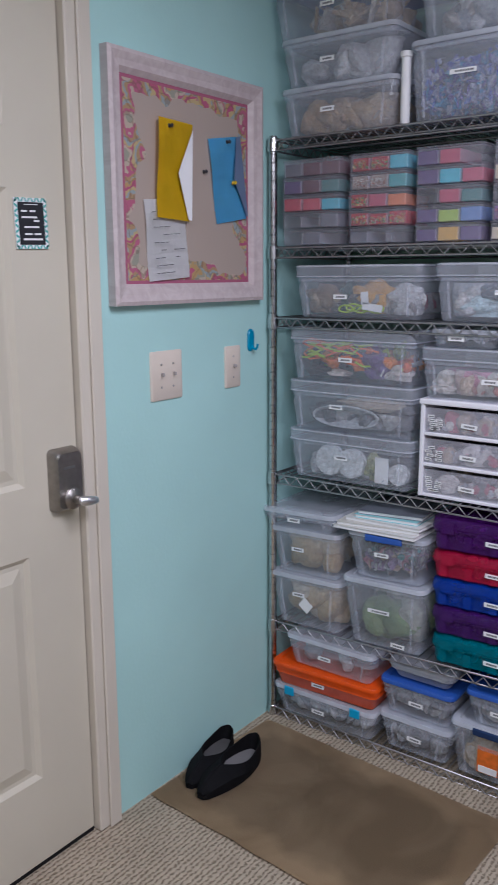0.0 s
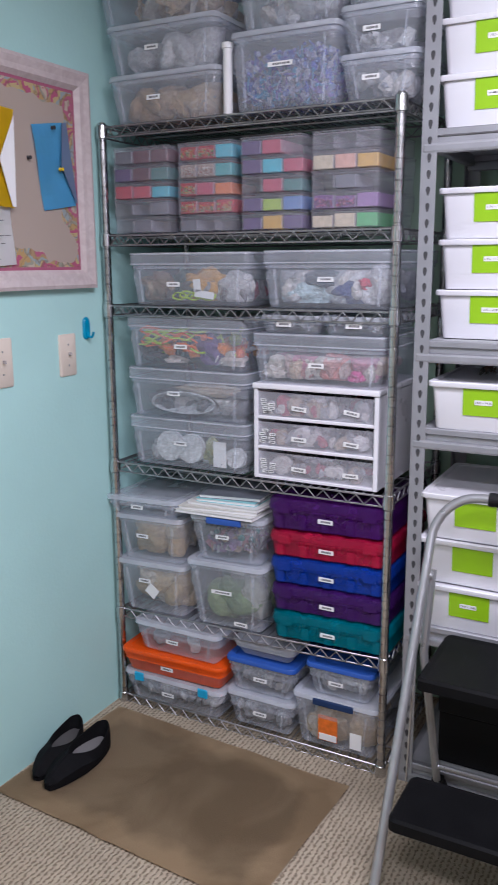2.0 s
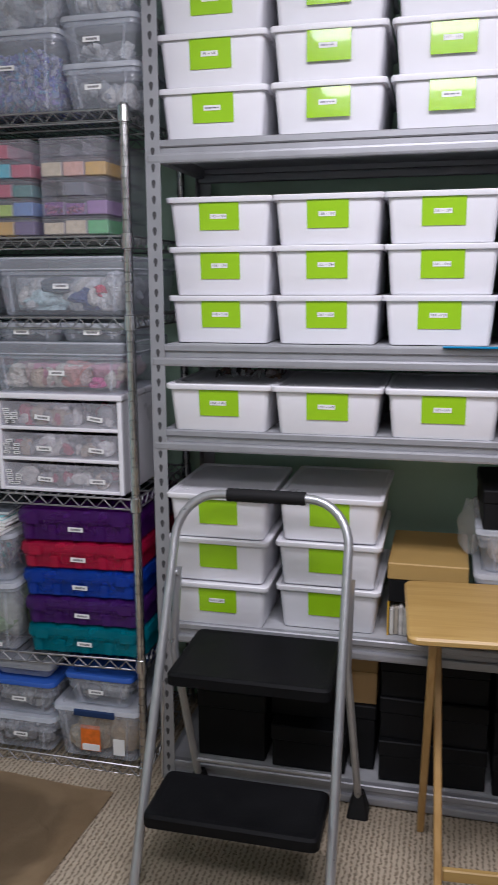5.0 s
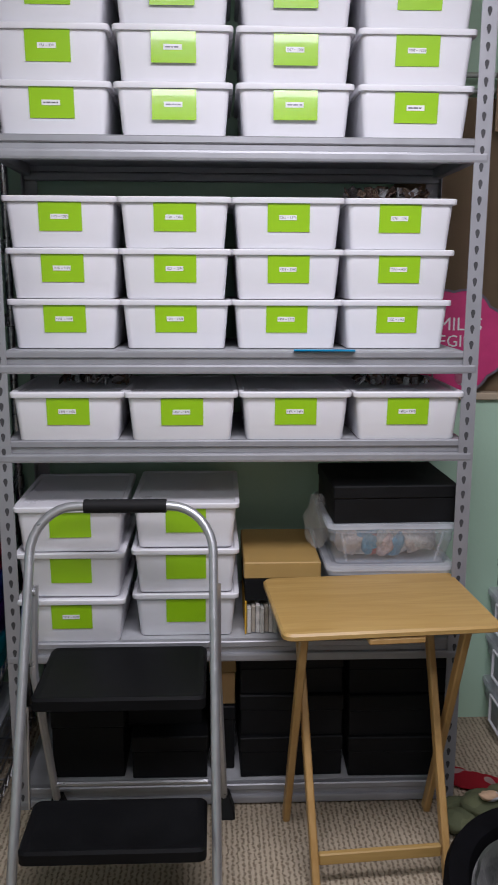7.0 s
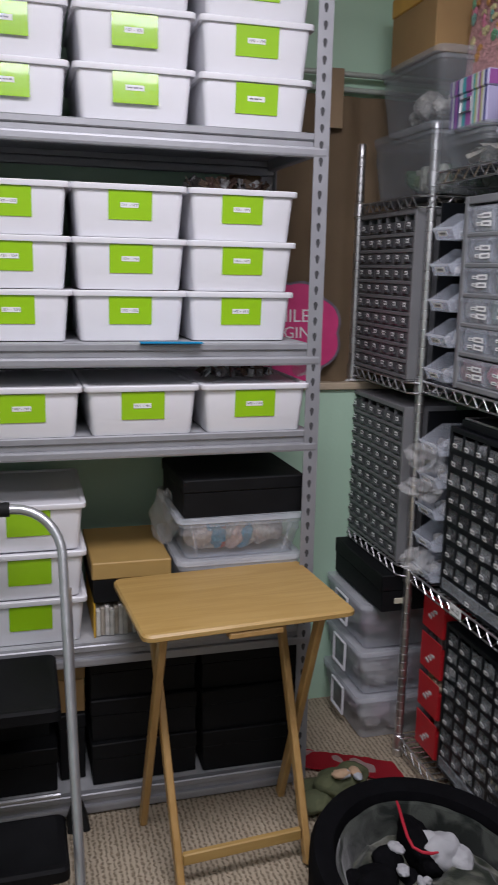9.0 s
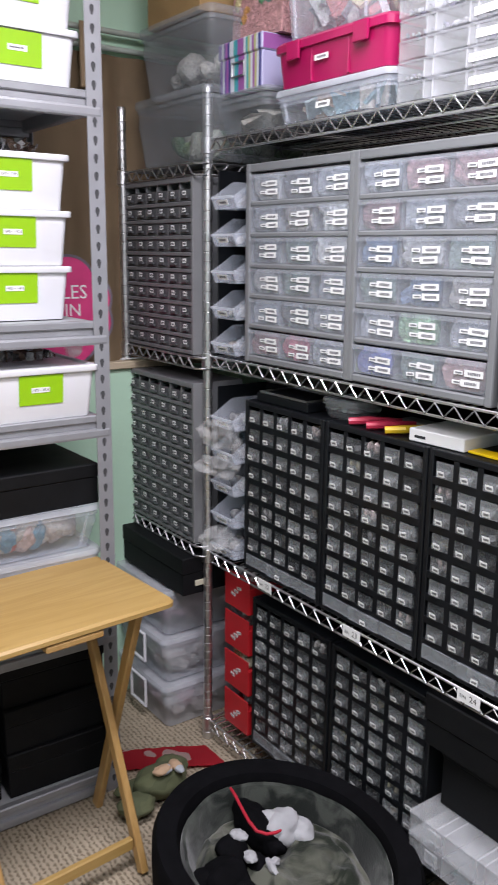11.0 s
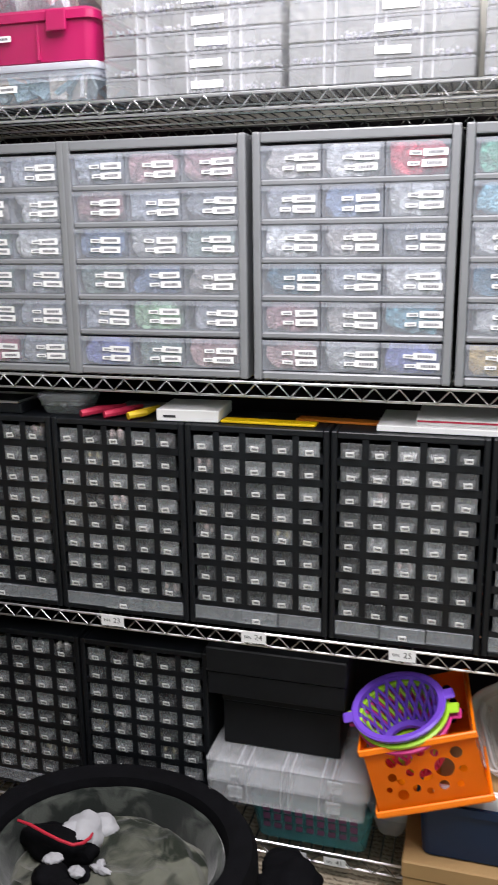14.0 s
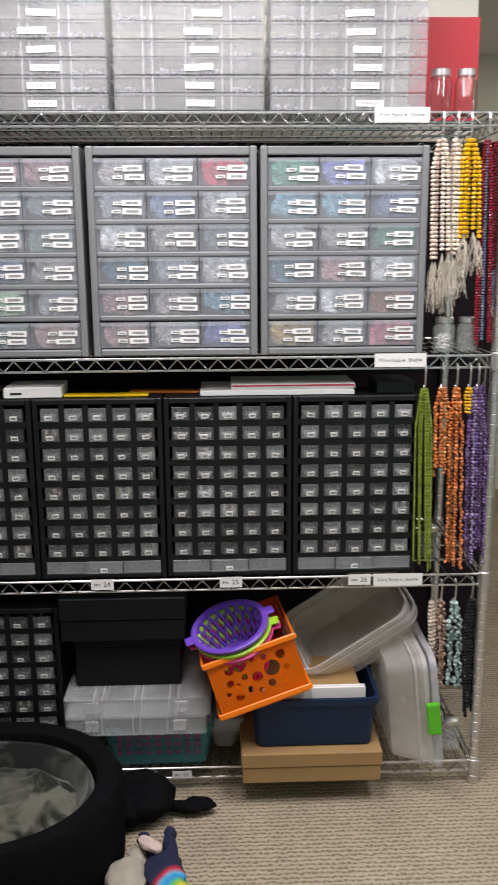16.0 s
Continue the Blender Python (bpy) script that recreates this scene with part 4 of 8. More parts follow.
GREYS = mixed("grey_bits", [(0.28, 0.28, 0.30), (0.40, 0.40, 0.42), (0.16, 0.16, 0.18), (0.55, 0.54, 0.54)])
SPOOLS = mixed("white_spools", [(0.72, 0.72, 0.72), (0.60, 0.61, 0.63), (0.5, 0.5, 0.52)])
G1 = "clear bins on the narrow rack"


def on_a(b, u0, u1, level, dz=0.0, d=0.005, turn=0.0):
    u = (u0 + u1) / 2
    slope = RISE / 0.90 if level == 1 else 0.0
    return put(b, north(u - dz * slope, L1[level] + 0.0055 + dz + (u - 0.123) * slope, d, turn) @ pose(0, 0, 0, 0, -math.degrees(slope)))


# top deck
on_a(clear_bin(0.36, 0.40, 0.128, "clear lidded bin of tan packets on a wire shelf", (KRAFT, 0.9, 50, 0.09, "bag", 1), CLEAR, group=G1, tag=(-0.08, 0.5)), 0.148, 0.508, 5)
on_a(clear_bin(0.36, 0.40, 0.130, "clear lidded bin of white packaged pieces", (SPOOLS, 0.95, 34, 0.12, "bag", 2), CLEAR, group=G1, tag=(-0.08, 0.5)), 0.145, 0.507, 5, 0.129)
on_a(clear_bin(0.40, 0.40, 0.15, "clear bin of brown packets with a blue lid", (KRAFT, 0.7, 50, 0.09, "mix", 3), BLUELID, group=G1, tag=(-0.05, 0.5), handle=BLUELID), 0.115, 0.515, 5, 0.26)
on_a(clear_bin(0.302, 0.38, 0.195, "clear bin full of blue and violet beads", (BLUES, 1.0, 900, 0.030, "mix", 4), CLEAR, group=G1, tag=(-0.02, 0.55), tagw="wide", taper=0.02), 0.55, 0.852, 5)
on_a(clear_bin(0.30, 0.38, 0.19, "clear bin of silvery bags", (BAGS, 0.9, 40, 0.08, "bag", 5), CLEAR, group=G1, tag=(-0.1, 0.5), taper=0.035), 0.562, 0.862, 5, 0.196)
for k, (fl, lb) in enumerate((((BAGS, 0.9, 40, 0.05, "bag", 6), "small clear bin of silvery bags"), ((SPOOLS, 0.6, 30, 0.08, "flake", 7), "small clear bin of stacked white sheets"), ((BAGS, 0.8, 30, 0.06, "bag", 8), "small clear bin of clear bags"))):
    on_a(clear_bin(0.205, 0.34, 0.110, lb, fl, CLEAR, group=G1, tag=(-0.1, 0.5), taper=0.03), 0.852, 1.057, 5, 0.111 * k, 0.02)
roll = thing("paper_roll", "tall thin white roll standing between clear bins", "roll")
bm = lathe(bmesh.new(), [(0.011, 0), (0.0125, 0.004), (0.0125, 0.165), (0.016, 0.167), (0.016, 0.18), (0.006, 0.183)], 14)
part("tube", bm, PAPER, roll, smooth=True)
put(roll, north(0.528, L1[5] + 0.0055, 0.03))


def organizer(w, d, h, cells, colours, seed, parent_label, clearmat=ORG):
    """A flat lidded case with compartments, each with its own fill."""
    t = thing("bead_organizer", parent_label, "organizer box", "stacked bead organizers")
    b = bmesh.new()
    loft(b, [(w - 0.004, d - 0.004, 0, 0.006), (w, d, 0.002, 0.008), (w, d, h - 0.006, 0.008), (w - 0.005, d - 0.005, h - 0.006, 0.007), (w - 0.006, d - 0.006, h - 0.009, 0.007)], 0, d / 2, True, False)
    part("body", b, clearmat, t, smooth=True)
    l = bmesh.new()
    loft(l, [(w + 0.002, d + 0.002, h - 0.0056, 0.008), (w + 0.003, d + 0.003, h - 0.005, 0.008), (w + 0.003, d + 0.003, h - 0.002, 0.008), (w, d, h - 0.0005, 0.008)], 0, d / 2)
    part("lid", l, ORG, t, smooth=True)
    for i in range(1, cells):
        x = -w / 2 + w * i / cells
        part("divider", B(x - 0.0012, x + 0.0012, 0.003, d - 0.005, 0.0045, h - 0.0125), ORG, t)
    for i in range(cells):
        if colours[i % len(colours)] is None:
            continue
        cw = w / cells
        full = (0.84, 0.97, 0.97, 0.92, 0.97)[(i * 7 + seed * 3) % 5]
        c = clutter(cw - 0.005, 0.016, (h - 0.008) * full, 80, 0.0100, seed * 9 + i, 0.0035, "lump", 0.0025)
        box(c, -cw / 2 + 0.003, cw / 2 - 0.003, 0.0125 if "mix" in colours[i % len(colours)].name else 0.0062, d * 0.5, 0.0025, (h - 0.008) * full * 0.96, 0.002)
        o = part("contents", c, colours[i % len(colours)], t)
        o.matrix_basis = pose(-w / 2 + cw * (i + 0.5), 0, 0)
    return t


def tint(n, c):
    return mat("fill_" + n, c, 0.5, vary=0.2, scale=60, island=0.2)


C_ = {n: tint(n, c) for n, c in {"wine": (0.10, 0.015, 0.03), "rose": (0.46, 0.05, 0.11), "teal": (0.04, 0.34, 0.36), "aqua": (0.05, 0.46, 0.58), "crimson": (0.52, 0.03, 0.06), "violet": (0.085, 0.045, 0.17), "orange": (0.66, 0.17, 0.03), "moss": (0.13, 0.30, 0.08),
                                 "lime": (0.36, 0.52, 0.06), "blue": (0.10, 0.22, 0.48), "white": (0.50, 0.50, 0.51), "cream": (0.58, 0.50, 0.36), "peach": (0.66, 0.38, 0.30), "gold": (0.60, 0.36, 0.05), "lilac": (0.26, 0.13, 0.34), "green": (0.06, 0.40, 0.12), "grey": (0.13, 0.14, 0.17), "dark": (0.03, 0.035, 0.055), "forest": (0.03, 0.18, 0.17)}.items()}
C_["warm"] = mixed("warm_bead_mix", [(0.72, 0.06, 0.01), (0.50, 0.01, 0.02), (0.66, 0.27, 0.02), (0.08, 0.26, 0.03), (0.60, 0.42, 0.26)])
C_["pale"] = mixed("pale_bead_mix", [(0.62, 0.56, 0.48), (0.50, 0.40, 0.34), (0.68, 0.66, 0.62), (0.40, 0.20, 0.16)])
C_["berry"] = mixed("berry_bead_mix", [(0.42, 0.04, 0.16), (0.22, 0.08, 0.30), (0.52, 0.16, 0.30), (0.14, 0.03, 0.10)])
SETS = (
    ((0.141, 0.351), ((None, "grey", None), (None, None, "grey"), ("crimson", "crimson", "aqua"), ("violet", "wine", "forest"), ("grey", "wine", "wine"))),
    ((0.364, 0.558), (("grey", None, None), ("warm", "warm", "warm"), ("warm", "rose", "orange"), ("pale", "pale", "teal"), ("warm", "warm", "aqua"))),
    ((0.567, 0.768), (("violet", "gold", "violet"), ("violet", "lime", "blue"), (None, "rose", "forest"), ("violet", "aqua", "rose"), ("violet", "rose", None))),
    ((0.775, 0.976), (("cream", "cream", "green"), ("berry", "berry", "lilac"), (None, "grey", None), ("cream", "peach", "gold"), (None, None, None))),
)
for k, ((u0, u1), rows) in enumerate(SETS):
    for i, row in enumerate(rows):
        o = organizer(u1 - u0 - 0.018, 0.30, 0.0475, 3, [C_[c] if c else None for c in row], k * 10 + i, "clear compartment box of sorted coloured beads")
        on_a(o, u0 + rng.uniform(-0.003, 0.003), u1, 4, 0.0482 * i, 0.006 + rng.uniform(0, 0.006), rng.uniform(-1.2, 1.2))

# third and fourth decks


def hold(b, *bits):
    """Packets that lie against the front of a bin: (x, z, width, height, material, seed)."""
    for x, z, w, h, material, seed in bits:
        bm = bmesh.new()
        blob(bm, (x, 0.045 + 0.004 * (seed % 3), z), w / 2, 0.026, h / 2, 4, 0.5, seed)
        for v in bm.verts:
            v.co.y = max(v.co.y, 0.018)
            v.co.z = max(v.co.z, 0.012)
        part("packet", bm, material, b, smooth=True)
    return b


def hue(name, colour, rough=0.3):
    return mixed("packet_" + name, [colour], rough)


def coil(b, x, z, rx, rz, turns, r, material):
    """Hanks of cord or wire coiled behind the front wall."""
    for k in range(turns):
        pts = [(x + (rx - 0.004 * k) * math.cos(a), 0.022 + 0.004 * k + 0.003 * math.sin(3 * a), z + (rz - 0.003 * k) * math.sin(a)) for a in [2 * math.pi * i / 28 for i in range(29)]]
        part("coil", tube(bmesh.new(), pts, r, 6, False), material, b, smooth=True)


bb = clear_bin(0.40, 0.40, 0.150, "clear lidded bin of kraft packets and cords", (UNITBITS, 0.6, 50, 0.10, "bag", 21), CLEAR, group=G1, tag=(-0.12, 0.4), lidh=0.036, taper=0.02)
hold(bb, (-0.13, 0.050, 0.12, 0.085, hue("brown", (0.24, 0.18, 0.13)), 1), (0.035, 0.058, 0.14, 0.095, hue("gold", (0.62, 0.34, 0.07)), 2), (0.14, 0.05, 0.10, 0.09, hue("silver", (0.50, 0.50, 0.51), 0.2), 3), (-0.045, 0.05, 0.06, 0.09, hue("forest", (0.04, 0.09, 0.08)), 8))
for k in range(5):
    coil(bb, -0.04 + 0.025 * k, 0.026 + 0.004 * (k % 2), 0.022, 0.010, 1, 0.0028, mat("lime_cord", (0.42, 0.60, 0.02), 0.5))
part("tag", B(-0.012, 0.012, 0.0145, 0.0152, 0.040, 0.075), PAPER, bb).matrix_basis = pose(0.03, 0, 0, 0, -5)
part("tag", B(-0.032, 0.032, 0.0145, 0.0152, 0.022, 0.042), PAPER, bb).matrix_basis = pose(0.045, 0, 0, 0, 8)
on_a(bb, 0.20, 0.60, 3)
bb = clear_bin(0.37, 0.40, 0.152, "clear lidded bin of dark and silver bags", (BAGS, 0.85, 46, 0.10, "bag", 22), CLEAR, group=G1, tag=(0.0, 0.5), lidh=0.036, taper=0.02)
hold(bb, (-0.065, 0.035, 0.15, 0.06, hue("ice", (0.52, 0.66, 0.70)), 4), (0.055, 0.045, 0.13, 0.07, hue("navy", (0.03, 0.06, 0.20)), 5), (0.10, 0.062, 0.05, 0.03, hue("red", (0.55, 0.03, 0.08)), 6), (-0.02, 0.075, 0.12, 0.05, hue("slate", (0.06, 0.09, 0.12)), 7), (0.135, 0.07, 0.07, 0.09, hue("silver", (0.50, 0.50, 0.51), 0.2), 9))
on_a(bb, 0.645, 1.012, 3)
bb = clear_bin(0.405, 0.40, 0.150, "clear lidded bin of white ribbon spools", (SPOOLS, 0.5, 26, 0.10, "bag", 23), CLEAR, group=G1, tag=(-0.05, 0.5), lidh=0.036, taper=0.02)
for x, rr in ((-0.075, 0.046), (0.0, 0.044), (0.155, 0.030)):
    q = lathe(bmesh.new(), [(rr * 0.28, -0.010), (rr, -0.010), (rr, -0.007), (rr * 0.93, -0.006), (rr * 0.93, 0.006), (rr, 0.007), (rr, 0.010), (rr * 0.28, 0.010)], 28)
    part("spool", q, hue("white", (0.74, 0.75, 0.76)), bb, smooth=True).matrix_basis = pose(x, 0.035, rr + 0.012, 84, 0, 0)
part("card", B(0.085, 0.128, 0.0185, 0.021, 0.012, 0.088), PAPER, bb)
hold(bb, (0.062, 0.045, 0.05, 0.08, hue("olive", (0.34, 0.36, 0.16)), 11))
on_a(bb, 0.182, 0.587, 2)
bb = clear_bin(0.405, 0.40, 0.148, "clear lidded bin of coiled silver cords", (GREYS, 0.55, 40, 0.12, "bag", 24), CLEAR, group=G1, tag=(-0.1, 0.5), lidh=0.036, taper=0.02)
coil(bb, -0.02, 0.045, 0.11, 0.032, 9, 0.0030, hue("wire", (0.52, 0.54, 0.57), 0.25))
hold(bb, (0.05, 0.085, 0.20, 0.035, hue("sandy", (0.44, 0.36, 0.27)), 12))
on_a(bb, 0.182, 0.587, 2, 0.151)
bb = clear_bin(0.405, 0.40, 0.155, "clear lidded bin of bright orange and lime cords", (BRIGHT, 0.98, 60, 0.06, "mix", 25), CLEAR, group=G1, tag=(-0.03, 0.42), lidh=0.036, taper=0.02)
rc = random.Random(12)
for k in range(34):
    x, z = rc.uniform(-0.15, 0.05), rc.uniform(0.055, 0.115)
    a = rc.uniform(-0.6, 0.6)
    part("cord", tube(bmesh.new(), [(x - 0.03, 0.02 + rc.uniform(0, 0.02), z - 0.02 * a), (x, 0.018, z + rc.uniform(-0.012, 0.012)), (x + 0.035, 0.02 + rc.uniform(0, 0.02), z + 0.03 * a)], 0.003, 5), mat("lime_cord", (0.42, 0.60, 0.02), 0.5) if k % 2 else mat("orange_cord", (0.80, 0.16, 0.03), 0.5), bb, smooth=True)
hold(bb, (0.065, 0.055, 0.085, 0.085, hue("violet", (0.13, 0.07, 0.22)), 13), (0.14, 0.03, 0.075, 0.045, hue("cream", (0.66, 0.60, 0.56)), 14), (-0.13, 0.025, 0.08, 0.03, hue("dark", (0.05, 0.05, 0.06)), 15), (-0.06, 0.02, 0.07, 0.022, hue("cream", (0.66, 0.60, 0.56)), 16))
on_a(bb, 0.182, 0.587, 2, 0.30)


def white_drawer_unit(w=0.372, d=0.36, h=0.275):
    t = thing("drawer_unit", "white three-drawer unit with clear labelled drawers", "drawer unit")
    s = 0.013
    p = (h - 0.016) / 3
    panels(t, WHITE, ("side_panel", -w / 2, -w / 2 + s, 0, d, 0, h - 0.016, 0.002), ("side_panel", w / 2 - s, w / 2, 0, d, 0, h - 0.016, 0.002),
           ("back_panel", -w / 2 + s, w / 2 - s, d - 0.004, d - 0.001, 0.011, h - 0.0165), ("top_panel", -w / 2 - 0.003, w / 2 + 0.003, -0.004, d, h - 0.0158, h, 0.004, 2),
           *[("rail", -w / 2 + s, w / 2 - s, 0.001, d - 0.0045, i * p, i * p + 0.010, 0.002) for i in range(3)])
    for i in range(3):
        z = i * p
        f = bmesh.new()
        box(f, -w / 2 + s + 0.002, w / 2 - s - 0.002, 0.002, 0.005, z + 0.012, z + p - 0.008, 0.001)
        # dished pull along the upper edge
        rows_ = []
        for a in range(9):
            x = -0.06 + 0.015 * a
            dip = 0.012 * math.sin(math.pi * a / 8)
            rows_.append([f.verts.new((x, 0.0018, z + p - 0.010)), f.verts.new((x, -0.006, z + p - 0.012)), f.verts.new((x, -0.004, z + p - 0.014 - dip)), f.verts.new((x, 0.0018, z + p - 0.016 - dip))])
        for a, b in zip(rows_, rows_[1:]):
            for k in range(3):
                f.faces.new((a[k], a[k + 1], b[k + 1], b[k]))
        o = part("drawer", f, ORG, t)
        c = clutter(w - 2 * s - 0.012, 0.25, p * 0.70, 44, 0.048, 60 + i, 0.008, "bag", 0.0, 0.35)
        part("contents", c, UNITBITS, o).matrix_basis = pose(0, 0, z + 0.0125)
        rngw = random.Random(i)
        for k in range(7):
            l = new("label", LABELS["tick"])
            l.parent, l.matrix_basis = o, pose(-w * 0.42 + 0.022 * (k % 2) + rngw.uniform(-0.004, 0.01), -0.003, z + 0.022 + 0.011 * (k // 2), 0, rngw.uniform(-4, 4))
        for x in (-0.045, 0.11):
            l = new("label", LABELS["bin"])
            l.parent, l.matrix_basis = o, pose(x, 0.001, z + 0.036, 0, rngw.uniform(-4, 8))
    return t


on_a(white_drawer_unit(), 0.612, 0.984, 2, 0, 0.012)
bb = clear_bin(0.385, 0.36, 0.140, "clear lidded bin of pink and cream bits", (PINKS, 0.75, 60, 0.09, "bag", 26), CLEAR, group=G1, tag=(0.0, 0.4), lidh=0.036, taper=0.02)
hold(bb, (0.03, 0.045, 0.13, 0.075, hue("coral", (0.62, 0.24, 0.22)), 17), (0.105, 0.028, 0.06, 0.035, hue("magenta", (0.55, 0.06, 0.26)), 18), (-0.14, 0.03, 0.08, 0.045, hue("cream", (0.66, 0.60, 0.56)), 19))
on_a(bb, 0.612, 0.997, 2, 0.276)
on_a(clear_bin(0.180, 0.25, 0.048, "small flat clear box of findings", (BAGS, 0.8, 30, 0.03, "mix", 27), CLEAR, group=G1, tag=(-0.1, 0.5), taper=0.01), 0.637, 0.817, 2, 0.417)
on_a(clear_bin(0.180, 0.25, 0.048, "small flat clear box of clear findings", (BAGS, 0.8, 30, 0.03, "mix", 28), CLEAR, group=G1, tag=(0.0, 0.5), taper=0.01), 0.822, 1.002, 2, 0.417)

# fifth deck
SHOE = "clear bins on the lower decks"
bb = clear_bin(0.255, 0.36, 0.172, "tall clear bin of sand coloured shreds", (SAND, 0.8, 26, 0.17, "bag", 31), CLEAR, group=SHOE, tag=(-0.1, 0.62), taper=0.03)
part("tag", B(-0.020, 0.020, 0.004, 0.0052, -0.018, 0.018), PAPER, bb, "white paper tag").matrix_basis = pose(0.0, 0, 0.075, 0, 38)
on_a(bb, 0.128, 0.383, 1, 0, -0.01)
on_a(clear_bin(0.245, 0.36, 0.150, "clear bin of sand coloured shreds", (SAND, 0.9, 24, 0.17, "bag", 32), CLEAR, group=SHOE, tag=(-0.1, 0.55), taper=0.03), 0.133, 0.378, 1, 0.173, -0.012)
on_a(clear_bin(0.262, 0.36, 0.058, "flat clear lidded box on top of a bin", (BAGS, 0.5, 10, 0.05, "bag", 33), CLEAR, group=SHOE, tag=(-0.05, 0.45), taper=0.02), 0.106, 0.368, 1, 0.325, -0.02)
bb = clear_bin(0.262, 0.36, 0.208, "tall clear bin of green trimmings", (GREENS, 0.75, 26, 0.14, "bag", 34), CLEAR, group=SHOE, tag=(-0.05, 0.55), tagw="wide", taper=0.035)
q = new("label", LABELS["bin"])
q.parent, q.matrix_basis = bb, pose(0.045, 0.014, 0.018, 0, 3)
on_a(bb, 0.398, 0.660, 1, 0, -0.018)
on_a(clear_bin(0.245, 0.34, 0.142, "clear bin of mixed bits with a blue clip handle", (MULTI, 0.85, 120, 0.045, "mix", 35), CLEAR, group=SHOE, tag=(-0.05, 0.55), taper=0.03, handle=BLUELID), 0.412, 0.657, 1, 0.209, -0.01)


def flat_stack():
    colours = ((0.66, 0.66, 0.64), (0.62, 0.60, 0.55), (0.70, 0.70, 0.68), (0.30, 0.62, 0.66), (0.22, 0.24, 0.28))
    dims = ((0.27, 0.29), (0.262, 0.29), (0.25, 0.28), (0.20, 0.27), (0.20, 0.26))
    names = ("cream paper pad lying on a bin", "grey paper pad lying on a pad", "white paper pad lying on a pad", "aqua booklet lying on pads", "dark grey booklet lying on pads")
    z = 0.352
    for i, (c, (w, d)) in enumerate(zip(colours, dims)):
        p = thing("paper_pad", names[i], "paper pad", "pads stacked on a bin")
        part("cover", B(-w / 2, w / 2, 0, d, 0.0092, 0.0106, 0), mat("pad_%d" % i, c, 0.6, vary=0.05), p)
        part("page_block", B(-w / 2 + 0.002, w / 2 - 0.002, 0.002, d - 0.002, 0.0014, 0.0091), PAPER, p)
        part("back", B(-w / 2, w / 2, 0, d, 0, 0.0013), mat("pad_%d" % i, c, 0.6, vary=0.05), p)
        on_a(p, 0.50 - 0.14 + 0.008 * i, 0.50 + 0.14 + 0.008 * i, 1, z, -0.022 + 0.012 * i, (-2, 3, -4, 1, 5)[i])
        z += 0.0108


flat_stack()


def art_case(w, d, h, colour, lab):
    """A hinged translucent case with stepped front and corner feet."""
    t = thing("storage_case", lab, "storage case", "coloured cases in a stack")
    m = clear("case_" + lab.split()[0] + lab.split()[1], colour, 0.56, 0.20)
    part("contents", clutter(w - 0.05, d - 0.06, h * 0.80, 46, 0.05, int(colour[2] * 999), 0.016, "bag", 0.008), mixed("case_fill_" + lab.split()[0], [tuple(k * c + 0.012 for c in colour) for k in (0.5, 1.0, 1.6, 0.3, 2.2)], 0.35), t)
    b = bmesh.new()
    loft(b, [(w - 0.03, d - 0.03, 0, 0.02), (w - 0.012, d - 0.012, 0.006, 0.022), (w - 0.008, d - 0.008, h * 0.55, 0.022), (w, d, h * 0.57, 0.022), (w, d, h * 0.64, 0.022)], 0, d / 2)
    part("body", b, m, t, smooth=True)
    l = bmesh.new()
    loft(l, [(w + 0.002, d + 0.002, h * 0.645, 0.022), (w + 0.004, d + 0.004, h * 0.70, 0.022), (w - 0.004, d - 0.004, h * 0.93, 0.024), (w - 0.03, d - 0.03, h, 0.02)], 0, d / 2)
    part("lid", l, m, t, smooth=True)
    for sx in (-1, 1):
        part("latch", B(sx * w * 0.36 - 0.02, sx * w * 0.36 + 0.02, -0.0045, -0.0005, h * 0.52, h * 0.86, 0.0018, 2), m, t)
    for k in range(5):
        x = -w * 0.4 + w * 0.2 * k
        part("rib", B(x - 0.012, x + 0.012, -0.0005, 0.003, 0.006, h * 0.5, 0.002), m, t)
    o = new("label", LABELS["bin"])
    o.parent, o.matrix_basis = t, pose(0.0, -0.0005, h * 0.40, 0, 2)
    return t


z = 0.0
for col, lab, h in (((0.0, 0.20, 0.27), "teal translucent storage case in a stack", 0.086), ((0.07, 0.015, 0.16), "violet translucent storage case in a stack", 0.082), ((0.008, 0.055, 0.42), "blue translucent storage case in a stack", 0.082), ((0.50, 0.01, 0.06), "red translucent storage case in a stack", 0.080), ((0.075, 0.008, 0.15), "purple translucent storage case in a stack", 0.098)):
    on_a(art_case(0.36, 0.38, h, col, lab), 0.674 + rng.uniform(-0.004, 0.004), 1.034, 1, z, -0.005 + rng.uniform(-0.004, 0.006))
    z += h + 0.0005

# lowest deck
ORANGE = clear("orange_plastic", (0.88, 0.10, 0.004), 0.88, 0.3)
AQUA = mat("aqua_latch", (0.02, 0.36, 0.62), 0.35)
on_a(clear_bin(0.365, 0.38, 0.100, "flat clear bin with aqua snap latches", (BAGS, 0.7, 40, 0.06, "bag", 41), CLEAR, group=SHOE, tag=(-0.05, 0.4), latch=AQUA), 0.145, 0.51, 0, 0, -0.022)
on_a(clear_bin(0.37, 0.38, 0.080, "orange translucent lidded bin in a stack", (GREYS, 0.4, 10, 0.06, "bag", 42), ORANGE, ORANGE, SHOE, tag=(-0.05, 0.4)), 0.145, 0.515, 0, 0.101, -0.026, 2.0)
